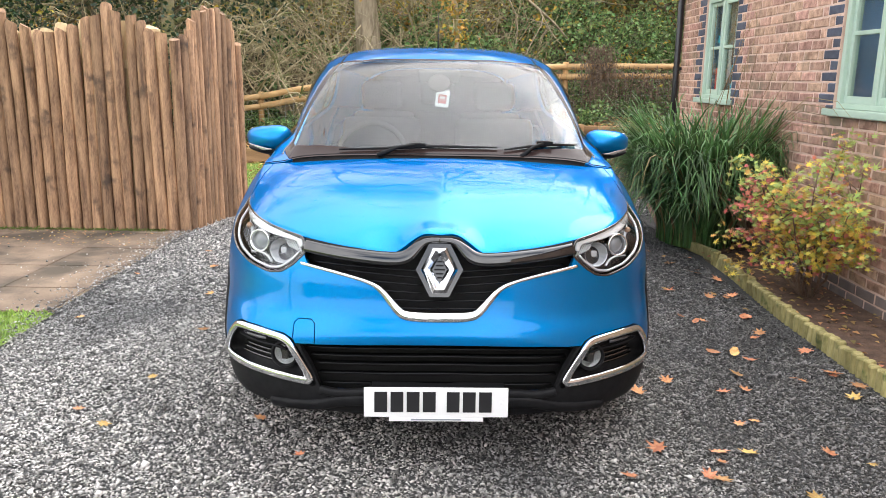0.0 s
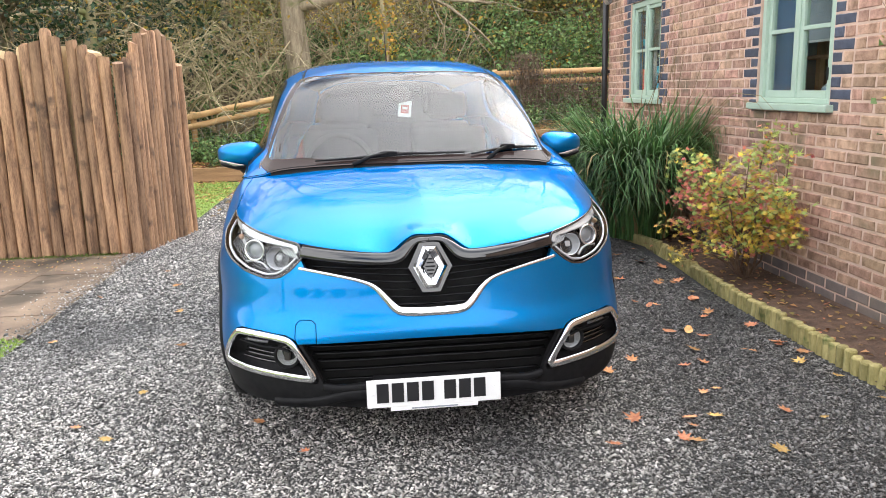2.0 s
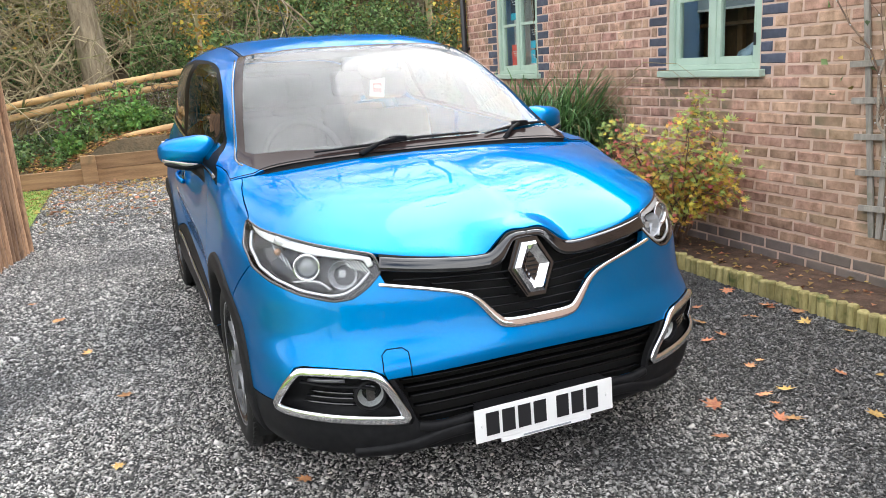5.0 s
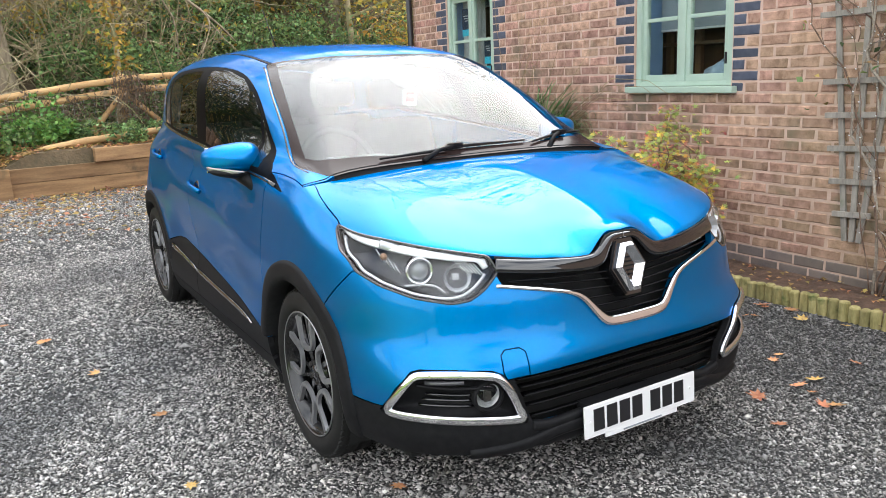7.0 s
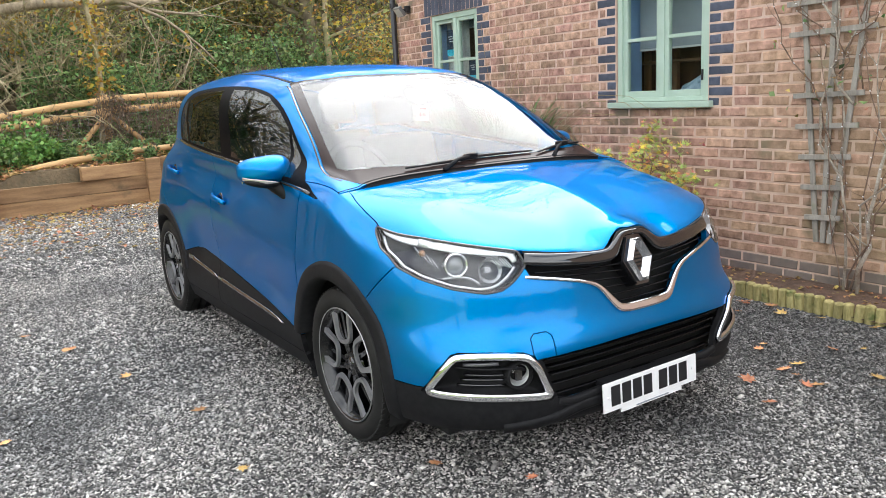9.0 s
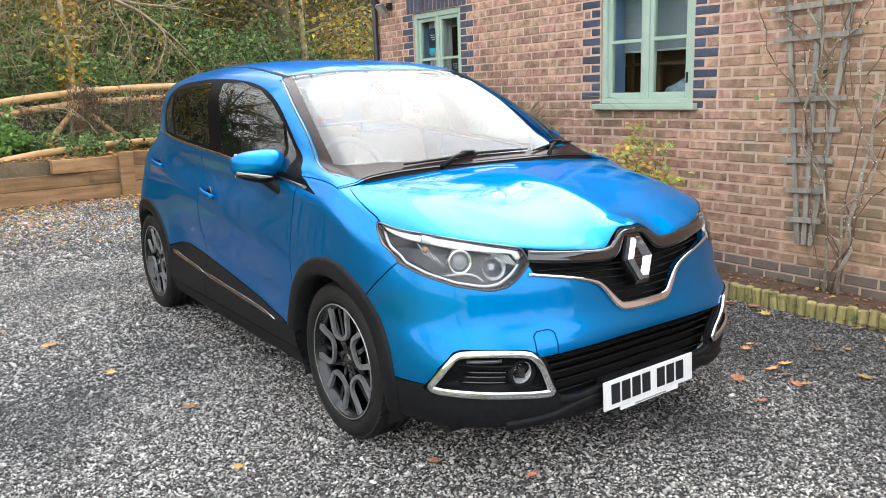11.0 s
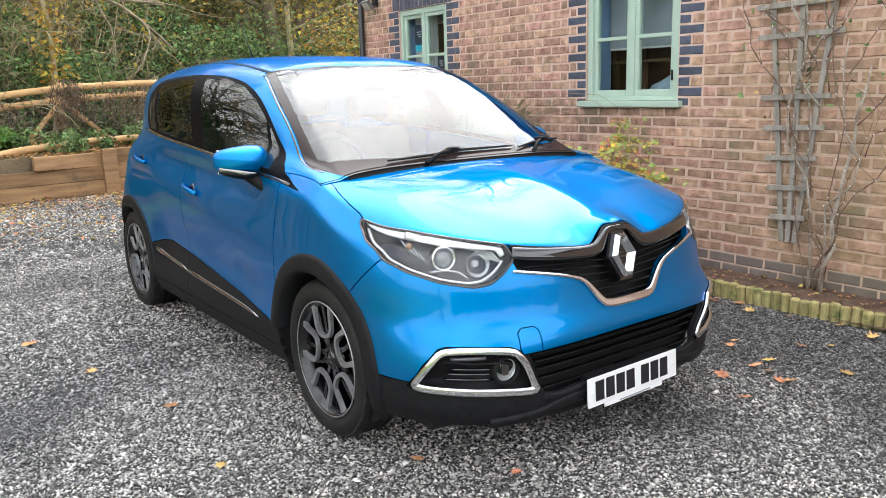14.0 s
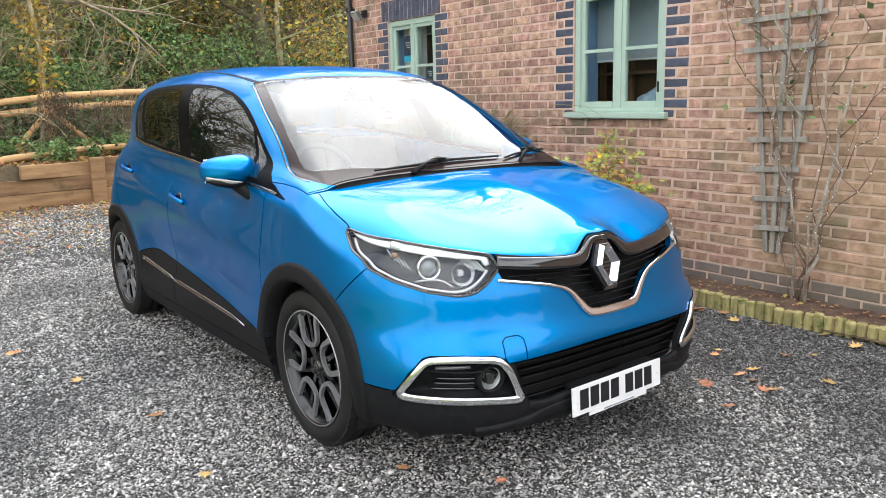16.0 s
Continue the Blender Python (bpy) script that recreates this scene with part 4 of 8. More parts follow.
def palisade():
    p = thing("palisade", "palisade of tall brown stained round logs with a wavy top", "fence")
    rng = random.Random(6)

    def row(x0, y0, x1, y1, n, hs, mat="log", back=0.0):
        for i in range(n):
            t = (i + 0.5) / n
            h = np.interp(t, [a for a, _ in hs], [b for _, b in hs]) + rng.uniform(-0.025, 0.025)
            r = math.hypot(x1 - x0, y1 - y0) / n * 0.5 * rng.uniform(0.95, 1.03)
            ob = part("log", log_mesh(r, h + 0.1, rng.random(), M[mat]), None, p)
            ob.location = (x0 + (x1 - x0) * t + rng.uniform(-0.008, 0.008), y0 + (y1 - y0) * t + rng.uniform(-0.01, 0.01) + back, -0.10)
            ob.rotation_euler = (radians(rng.uniform(-0.5, 0.5)), radians(rng.uniform(-0.7, 0.7)), rng.uniform(0, 6))

    row(-6.2, 6.93, -2.31, 6.95, 39, [(0, 1.8), (0.28, 1.72), (0.45, 1.98), (0.60, 1.90), (0.69, 1.74), (0.76, 1.80), (0.84, 1.99), (0.90, 1.86), (1, 1.66)])
    row(-2.33, 6.98, -2.10, 8.08, 13, [(0, 1.70), (0.28, 1.96), (0.40, 1.99), (0.60, 2.0), (0.8, 1.92), (1, 1.66)])
    row(-6.2, 7.12, -2.56, 7.14, 20, [(0, 1.72), (0.45, 1.85), (0.7, 1.74), (0.85, 1.88), (1, 1.80)], "log_pale")
    # rails on the back
    for z in (0.5, 1.45):
        part("rail", boxed(-6.2, -2.56, 7.03, 7.075, z, z + 0.08), M["log_pale"], p)


palisade()


# ---- sleeper retaining wall ----
def sleepers():
    w = thing("sleeper_wall", "low retaining wall of pine railway sleepers with upright posts", "retaining wall")
    rng = random.Random(9)

    def beam(x0, x1, z0, h=0.20, d=0.0):
        n = max(1, round((x1 - x0) / 2.4))
        for i in range(n):
            a, b = x0 + (x1 - x0) * i / n, x0 + (x1 - x0) * (i + 1) / n
            ya, yb = float(wall_y(a)), float(wall_y(b))
            L = math.hypot(b - a, yb - ya)
            m = pose((a + b) / 2, (ya + yb) / 2 + d, z0, 0, rng.uniform(-0.3, 0.3), math.degrees(math.atan2(yb - ya, b - a)))
            part("sleeper", boxed(-L / 2 + 0.003, L / 2 - 0.003, -0.05, 0.05, 0, h - 0.006, 0.008), M["sleeper"], w).matrix_basis = m

    def post(x, h):
        y = float(wall_y(x))
        part("post", boxed(x - 0.10, x + 0.10, y - 0.16, y - 0.055, -0.1, h, 0.01), M["sleeper"], w)

    beam(-4.6, -1.76, 0.0, 0.23)
    beam(-1.70, 0.44, 0.0, 0.21)
    beam(-1.70, 0.44, 0.21, 0.20)
    beam(-0.55, 0.44, 0.41, 0.20, 0.02)
    beam(0.48, 4.6, 0.0, 0.22)
    beam(0.48, 4.6, 0.22, 0.22)
    beam(0.48, 4.6, 0.44, 0.22)
    for x, h in ((-1.73, 0.42), (0.47, 0.66), (2.2, 0.68)):
        post(x, h)
    V, F = tube_arrays([(-1.5, 13.02, 0.53), (-1.1, 13.04, 0.62), (-0.6, 13.12, 0.69), (0.4, 13.35, 0.76), (1.4, 13.45, 0.78)], [0.05, 0.055, 0.055, 0.05, 0.045], 10)
    t = thing("bank_log", "long round log lying along the bank edge", "log")
    part("trunk", mesh_of("trunk", V, F, M["rail"], True), None, t)


sleepers()


# ---- post and rail fence with wire mesh ----
def post_and_rail():
    f = thing("rail_fence", "post and rail fence of peeled round pine with wire mesh below", "fence")
    K = [np.array(k) for k in ((-5.2, 14.2, 0.72), (-3.35, 14.2, 1.02), (-1.66, 14.2, 1.32), (0.16, 14.2, 1.555), (2.16, 14.2, 1.625), (4.6, 14.2, 1.66))]
    B = K[3]

    def rail(p, q, dz, r=0.055):
        n = 7
        bow = 0.012 * math.sin(p[0] * 7 + dz * 40)
        pts = [p + (q - p) * i / n + np.array((0, 0, dz + bow * math.sin(math.pi * i / n) + 0.004 * math.sin(i * 2.1 + p[0]))) for i in range(n + 1)]
        V, F = tube_arrays(pts, [r * (1.04 - 0.08 * i / n) for i in range(n + 1)], 10)
        part("rail", mesh_of("rail", V, F, M["rail"], True), None, f)

    for p, q in zip(K, K[1:]):
        rail(p, q, 0.0)
        rail(p, q, -0.175)
    for p in K:
        gz = float(bank_z(p[0], p[1]))
        V, F = tube_arrays([(p[0], p[1] + 0.06, gz - 0.2), (p[0], p[1] + 0.06, p[2] + 0.05), (p[0], p[1] + 0.06, p[2] + 0.085)], [0.058, 0.052, 0.046], 10)
        part("post", mesh_of("post", V, F, M["rail"], True), None, f)
    for q in ((-0.42, 14.16), (0.85, 14.16)):
        V, F = tube_arrays([(B[0], 14.16, B[2] - 0.20), (q[0], q[1], float(bank_z(*q)) - 0.05)], [0.042, 0.046], 10)
        part("brace", mesh_of("brace", V, F, M["rail"], True), None, f)
    s = Soup()
    for p, q in zip(K, K[1:]):
        n = int(np.linalg.norm(q - p) / 0.15)
        for i in range(n + 1):
            c = p + (q - p) * i / n
            g = float(bank_z(c[0], c[1]))
            s.tube([(c[0], c[1] - 0.06, g), (c[0], c[1] - 0.06, c[2] - 0.2)], [0.0022] * 2, 3, False)
        for k in range(6):
            t = k / 5
            e = []
            for c in (p, (p + q) / 2, q):
                g = float(bank_z(c[0], c[1]))
                e.append((c[0], c[1] - 0.06, g + 0.04 + (c[2] - 0.25 - g - 0.04) * t))
            s.tube(e, [0.0022] * 3, 3, False)
    part("wire_mesh", s.mesh("wire_mesh", plain("galvanised_wire", (0.35, 0.36, 0.36), 0.45, 0.8)), None, f, "galvanised stock wire")


post_and_rail()


# ---- trellis and climbing rose on the wall ----
def trellis():
    t = thing("trellis", "weathered grey wooden fan trellis fixed on the brick wall", "trellis", (WX - 0.03, 3.53, 0.30))

    def lath(name, y0, z0, y1, z1, w, d, x):
        L = math.hypot(y1 - y0, z1 - z0)
        m = pose(x, (y0 + y1) / 2, (z0 + z1) / 2, math.degrees(math.atan2(z1 - z0, y1 - y0)), 0, 0)
        part(name, boxed(-d / 2, d / 2, -L / 2, L / 2, -w / 2, w / 2, 0.002, m=m), M["grey_wood"], t)

    for k in (-1, 0, 1):
        lath("upright", 0.045 * k, 0.0, 0.27 * k - 0.01, 2.15, 0.034, 0.016, 0.012)
    for z, a, b in ((0.17, 0.125, -0.12), (0.37, 0.16, -0.15), (0.57, 0.185, -0.17), (0.77, 0.215, -0.21), (0.97, 0.24, -0.235), (1.365, 0.285, -0.295), (1.56, 0.31, -0.285), (1.95, 0.36, -0.36)):
        lath("slat", a, z - 0.006, b, z + 0.008, 0.034, 0.014, -0.006)
    return t


trellis()


def twig_path(p0, p1, rng, wob=0.05, n=9):
    p0, p1 = np.array(p0, float), np.array(p1, float)
    pts = [p0 + (p1 - p0) * i / n for i in range(n + 1)]
    off = np.zeros(3)
    out = []
    for i, p in enumerate(pts):
        off = off * 0.75 + np.array([rng.gauss(0, wob * 0.4), rng.gauss(0, wob), rng.gauss(0, wob * 0.5)])
        out.append(p + off * math.sin(math.pi * min(1, i / n + 0.08)))
    return out


def climbing_rose():
    r = thing("climbing_rose", "nearly bare climbing rose tied to the trellis and wall", "rose")
    rng = random.Random(21)
    thorn = Soup()
    x = WX - 0.055
    canes = [((2.58, 3.22, 0.0), (x, 3.05, 1.45), 0.016), ((2.60, 3.28, 0.0), (x, 3.20, 1.62), 0.009), ((2.60, 3.34, 0.0), (x, 3.52, 2.2), 0.011),
             ((2.59, 3.30, 0.0), (x, 3.42, 1.2), 0.007), ((2.6, 3.26, 0.0), (x - 0.03, 2.85, 1.0), 0.007), ((x, 3.42, 0.9), (x, 3.2, 2.3), 0.008),
             ((x, 3.5, 0.95), (x, 4.0, 2.1), 0.007), ((x, 3.35, 1.2), (x, 3.75, 2.35), 0.008), ((x, 3.1, 1.1), (x - 0.03, 2.75, 1.75), 0.005),
             ((x, 3.9, 1.98), (x, 4.45, 2.2), 0.006), ((x, 3.45, 1.4), (x, 3.15, 1.95), 0.005), ((x, 3.55, 1.5), (x, 3.85, 1.95), 0.004),
             ((2.58, 3.30, 0.0), (x, 3.30, 1.9), 0.006), ((2.59, 3.36, 0.0), (x, 3.60, 1.7), 0.005), ((2.6, 3.24, 0.0), (x - 0.02, 3.0, 1.15), 0.005), ((x, 3.3, 1.3), (x, 3.45, 2.3), 0.006),
             ((x, 3.4, 1.5), (x, 3.95, 2.3), 0.005), ((x, 3.2, 1.4), (x, 2.95, 2.1), 0.004), ((x, 3.6, 1.9), (x, 4.2, 2.05), 0.004), ((x, 3.05, 0.9), (x - 0.02, 2.8, 1.5), 0.004)]
    for a, b, w in canes:
        s = Soup()
        pts = twig_path(a, b, rng, 0.05)
        s.tube(pts, [w * (1 - 0.6 * i / len(pts)) for i in range(len(pts))], 6)
        for i in range(2, len(pts) - 1):
            if rng.random() < 0.6:
                q = pts[i] + np.array([-0.03, rng.uniform(-0.16, 0.16), rng.uniform(0.02, 0.2)])
                s.tube([pts[i], (pts[i] + q) / 2 + np.array([0, 0.01, 0]), q], [w * 0.35, w * 0.25, 0.001], 4)
            c = pts[i] + np.array([-w * 0.6, rng.uniform(-0.01, 0.01), 0])
            thorn.tube([c, c + np.array([-0.006, 0.002, 0.004])], [0.004, 0.003], 4)
        part("cane", s.mesh("cane", M["rose_stem" if w > 0.0075 else "rose_dark"], True), None, r)
    tagged(part("bud_scatter", thorn.mesh("bud_scatter", POSTER_WHITE), None, r, "pale buds on the canes"), kind="stuff")
    g = np.random.default_rng(2)
    P = np.stack([g.uniform(x - 0.09, x - 0.01, 70), g.uniform(2.7, 3.9, 70), g.uniform(1.1, 2.2, 70)], 1)
    tagged(part("foliage", leaf_cloud("foliage", M["bramble"], P[:45], 0.05, g, 0.3, 0.7), None, r, "few green leaves"), kind="stuff")
    tagged(part("dry_foliage", leaf_cloud("dry_foliage", M["litter"], P[45:], 0.045, g, 0.3, 0.7), None, r, "few withered leaves"), kind="stuff")


climbing_rose()


# ---- ornamental grass clump ----
def grass_clump():
    t = thing("ornamental_grass", "large clump of arching green strap-leaved ornamental grass", "grass clump")
    rng = np.random.default_rng(12)
    for name, n, mat, hmin, hmax in (("blades", 3400, "blade", 0.8, 1.75), ("dry_blades", 170, "dry", 0.6, 1.6)):
        V, F = [], []
        for i in range(n):
            a, r0 = rng.uniform(0, 6.283), 0.30 * math.sqrt(rng.random())
            base = np.array((2.24 + r0 * math.cos(a), 6.78 + r0 * 1.35 * math.sin(a), 0.0))
            a2 = a + rng.normal(0, 1.0)
            sway = rng.normal(0, 0.16)
            out = np.array((math.cos(a2), math.sin(a2), 0))
            L = rng.uniform(hmin, hmax)
            arch = rng.uniform(0.40, 0.75) if rng.random() < 0.25 else rng.uniform(0.75, 1.2)
            L *= 0.85 if arch < 0.75 else 1.28
            side = np.array((-out[1], out[0], 0))
            w = rng.uniform(0.006, 0.012)
            k = 8
            for j in range(k + 1):
                u = j / k
                th = arch * 2.2 * u
                hgt = L * (np.sin(th) / (arch * 2.2))
                dst = L * (1 - np.cos(th)) / (arch * 2.2)
                c = base + out * 0.72 * math.tanh(dst * 0.9 / 0.72) + side * sway * u * u + np.array((0, 0, max(0.02, hgt)))
                c[0] = min(c[0], WX - 0.02)
                ww = w * (1 - u ** 2.5) + 0.0006
                V += [c - side * ww, c + np.array((0, 0, 0.35 * ww)), c + side * ww]
            b = i * 3 * (k + 1)
            for j in range(k):
                q = b + 3 * j
                F += [(q, q + 1, q + 4, q + 3), (q + 1, q + 2, q + 5, q + 4)]
        ob = part(name, mesh_of(name, V, np.array(F), M[mat], True), None, t)
        tagged(ob, kind="stuff")
    # tall thin dry flower stalks
    s = Soup()
    r2 = random.Random(3)
    for i in range(11):
        a = (2.25 + r2.uniform(-0.2, 0.25), 6.6 + r2.uniform(-0.3, 0.3), 0.3)
        b = (2.45 + r2.uniform(-0.2, 0.2), 6.45 + r2.uniform(-0.75, 0.35), r2.uniform(1.5, 2.15))
        pts = twig_path(a, b, r2, 0.025)
        pts = [np.array((min(p[0], WX - 0.03), p[1], p[2])) for p in pts]
        s.tube(pts, [0.004 * (1 - 0.6 * j / 9) for j in range(10)], 4)
        if i % 3 == 0:
            e = pts[-1]
            s.tube([e, e + np.array((-0.05, -0.12, 0.02)), e + np.array((-0.06, -0.2, -0.12))], [0.003, 0.002, 0.001], 4)
    for i in range(5):
        a = np.array((2.5, 6.1 - 0.05 * i, 0.9 + 0.05 * i))
        pts = [a, a + np.array((0.06, -0.35, 0.22)), a + np.array((0.1, -0.7, 0.2)), a + np.array((0.1, -0.95 - 0.05 * i, -0.02))]
        s.tube([np.array((min(p[0], WX - 0.03), p[1], p[2])) for p in pts], [0.004, 0.003, 0.002, 0.001], 4)
    part("stalks", s.mesh("stalks", M["dry"], True), None, t, "thin dry flower stalks")


grass_clump()


# ---- Japanese maple ----
def maple_leaf_shape():
    """Seven-pointed leaf outline, one unit wide."""
    pts = []
    for i, (a, r) in enumerate(((-150, 0.45), (-95, 0.75), (-45, 0.95), (0, 1.05), (45, 0.95), (95, 0.75), (150, 0.45))):
        if i:
            m = (prev + a) / 2
            pts.append((0.24 * math.cos(radians(m)), 0.24 * math.sin(radians(m)), -0.02))
        pts.append((r * math.cos(radians(a)), r * math.sin(radians(a)), -0.10 * r))
        prev = a
    return np.array(pts)


def maple():
    t = thing("maple_shrub", "small Japanese maple turning green, yellow and red, in the bed", "maple")
    rng = np.random.default_rng(31)
    r2 = random.Random(8)
    base = np.array((2.46, 5.02, 0.0))
    tips = []
    for i in range(11):
        s = Soup()
        a = rng.uniform(0, 6.283)
        e = base + np.array((0.33 * math.cos(a) - 0.08, 0.5 * math.sin(a) + 0.05, rng.uniform(0.38, 0.82)))
        e[0] = min(e[0], WX - 0.06)
        p = twig_path(base + np.array((0.03 * math.cos(a), 0.03 * math.sin(a), 0)), e, r2, 0.03)
        s.tube(p, [0.011 * (1 - 0.75 * j / 9) for j in range(10)], 6)
        for j in range(4, 10):
            for _ in range(2):
                q = p[j] + np.array((rng.normal(0, 0.09), rng.normal(0, 0.12), rng.normal(0.04, 0.07)))
                q[0] = min(q[0], WX - 0.04)
                s.tube([p[j], (p[j] + q) / 2 + (0, 0, 0.01), q], [0.004, 0.003, 0.0015], 4)
                tips.append(q)
        part("branch", s.mesh("branch", M["rose_dark"], True), None, t)
    for e in ((2.52, 4.88, 1.05), (2.52, 4.95, 0.95), (2.02, 5.22, 0.86), (2.12, 5.32, 0.72), (2.05, 5.02, 0.56), (2.35, 4.38, 0.70), (2.4, 4.48, 0.58)):
        p = twig_path(base + np.array((0, 0, 0.3)), e, r2, 0.03)
        s = Soup()
        s.tube(p, [0.007 * (1 - 0.75 * j / 9) for j in range(10)], 5)
        part("branch", s.mesh("branch", M["rose_dark"], True), None, t)
        tips += [p[j] + rng.normal(0, 0.03, 3) for j in (6, 7, 8, 9, 9)]
    tips = np.array(tips)
    L0 = maple_leaf_shape()
    k = len(L0)
    sets = {"leaf_green": [], "leaf_yellow": [], "leaf_red": []}
    for c in tips:
        for _ in range(17):
            q = c + rng.normal(0, (0.055, 0.06, 0.035))
            q[0] = min(q[0], WX - 0.03)
            u = rng.random()
            low = q[2] < 0.55
            redzone = abs(q[1] - 5.17) < 0.25 and 0.36 < q[2] < 0.80
            m = "leaf_red" if u < (0.66 if redzone else 0.15) else ("leaf_yellow" if u < (0.72 if low else 0.42) else "leaf_green")
            sets[m].append(q)
    for m, Q in sets.items():
        V, F = [], []
        for i, q in enumerate(Q):
            sc = rng.uniform(0.027, 0.044)
            R = np.array(Euler((rng.normal(0.55, 0.35), rng.normal(-0.35, 0.35), rng.normal(0, 1.0))).to_matrix())
            V.append(q)
            V += list(q + (L0 * sc) @ R.T)
            b = i * (k + 1)
            F += [(b, b + 1 + j, b + 1 + (j + 1) % k) for j in range(k)]
        ob = part("leaves", mesh_of("leaves", V, np.array(F), M[m]), None, t)
        tagged(ob, kind="stuff")


maple()

# ---- woodland on the bank ----
def grow(soup, p, d, length, r, depth, rng, tips, spread=0.6, droop=0.0, seg=5, sides=6):
    """Recursive limb: a wandering tapered tube with side limbs."""
    pts = [np.array(p, float)]
    d = np.array(d, float)
    d /= np.linalg.norm(d)
    for i in range(seg):
        d = d + rng.normal(0, 0.16, 3) + np.array((0, 0, -droop))
        d /= np.linalg.norm(d)
        pts.append(pts[-1] + d * length / seg)
    rad = [r * (1 - 0.55 * i / seg) for i in range(seg + 1)]
    soup.tube(pts, rad, sides, False)
    if depth == 0:
        tips += [pts[-1], pts[-2], pts[-3]]
        return
    for k in range(3 if depth > 1 else 4):
        i = rng.integers(2, seg + 1)
        nd = d + rng.normal(0, spread, 3)
        grow(soup, pts[i], nd, length * rng.uniform(0.5, 0.75), rad[i] * 0.6, depth - 1, rng, tips, spread, droop, seg, max(3, sides - 1))


def tree(name, label, at, height, r, seed, leaf, n_leaf, lean=(0, 0), depth=4, droop=0.02, size=0.10, mat="bark"):
    t = thing(name, label, "tree", at)
    rng = np.random.default_rng(seed)
    s, tips = Soup(), []
    pts = [np.array((lean[0] * z * 0.12, lean[1] * z * 0.12, z - 0.2)) for z in np.linspace(0, height * 0.45, 6)]
    s.tube(pts, [r * (1.15 - 0.4 * i / 5) for i in range(6)], 10, False)
    for k in range(7):
        i = rng.integers(2, 6)
        a = rng.uniform(0, 6.283)
        grow(s, pts[i], (math.cos(a), math.sin(a), rng.uniform(0.2, 0.9)), height * rng.uniform(0.28, 0.42), r * 0.45, depth - 1, rng, tips, 0.65, droop)
    grow(s, pts[-1], (lean[0] * 0.2, lean[1] * 0.2, 1), height * 0.45, r * 0.65, depth - 1, rng, tips, 0.6)
    part("trunk", s.mesh("trunk", M[mat], True), None, t)
    if n_leaf:
        T = np.array(tips)
        P = T[rng.integers(0, len(T), n_leaf)] + rng.normal(0, 0.35, (n_leaf, 3))
        ob = part("crown", leaf_cloud("crown", M[leaf], P, size, rng, 0.2, 0.6), None, t)
        tagged(ob, kind="stuff")
    return t


def zat(x, y):
    return float(bank_z(x, y))


tree("tree", "forked grey tree with bare mossy branches on the bank", (-1.45, 15.7, zat(-1.45, 15.7)), 7.5, 0.24, 1, "autumn", 500, (-0.6, -0.1), 5, 0.03, 0.09, "pale_bark")
tree("tree", "slender half-bare tree on the wooded bank", (-5.4, 15.2, zat(-5.4, 15.2)), 7.0, 0.13, 2, "autumn", 700, (0.6, -0.4), 5, 0.04, 0.08, "twig")
tree("tree", "tall thin tree with yellowing leaves on the bank", (2.2, 19.5, zat(2.2, 19.5)), 8.0, 0.14, 3, "autumn", 5000, (0.5, 0), 4, 0.03, 0.12)
tree("tree", "leafy green tree turning yellow on the bank", (5.5, 18.0, zat(5.5, 18)), 7.5, 0.16, 4, "wood_leaf", 9000, (-0.4, 0), 4, 0.03, 0.13)
tree("tree", "leafy green tree turning yellow on the bank", (8.5, 20.0, zat(8.5, 20)), 8.0, 0.16, 5, "wood_leaf", 9000, (-0.4, 0), 4, 0.03, 0.13)
tree("tree", "bare branched tree beyond the palisade", (-8.5, 13.0, zat(-8.5, 13)), 8.0, 0.18, 6, "autumn", 900, (0.3, 0), 5, 0.03, 0.08)
tree("tree", "dark evergreen tree beyond the palisade", (-6.6, 14.8, zat(-6.6, 14.8)), 6.0, 0.15, 7, "holly", 12000, (0, 0), 4, 0.02, 0.10)
tree("tree", "young tree with yellow-orange autumn leaves by the house corner", (5.0, 15.9, zat(5.0, 15.9)), 4.6, 0.07, 8, "autumn", 1900, (-0.5, -0.2), 4, 0.05, 0.10, "twig")
for i, (x, y, h) in enumerate(((-4, 24, 10), (0.5, 25, 11), (5, 26, 10), (11, 24, 10), (-10, 22, 10), (-15, 17, 11), (15, 18, 10))):
    tree("tree", "tall woodland tree thinning in autumn", (x, y, zat(x, y)), h, 0.22, 20 + i, "wood_leaf" if i % 2 else "autumn", 5000, (0, 0), 4, 0.02, 0.16)
for i, (x, y, h) in enumerate(((-13, 3, 9), (-12, -5, 8))):
    tree("tree", "bare branched tree across the lawn", (x, y, zat(x, y)), h, 0.2, 40 + i, "autumn", 700, (0, 0), 5, 0.02, 0.1)


for i, (x, y, h, leaf, n) in enumerate(((-3.4, 19.0, 13.5, "autumn", 1800), (1.2, 20.5, 14.0, "autumn", 2200), (6.5, 20.0, 14.0, "wood_leaf", 4000), (10.5, 13.5, 12.5, "wood_leaf", 6000),
                                           (-9.5, 9.5, 12.0, "autumn", 900), (-12.0, 13.5, 13.0, "autumn", 1200), (-8.0, 18.0, 13.5, "autumn", 1500))):
    tree("tree", "tall woodland tree with thin autumn crown", (x, y, zat(x, y)), h, 0.12, 60 + i, leaf, n, (0, 0), 4, 0.01, 0.11)


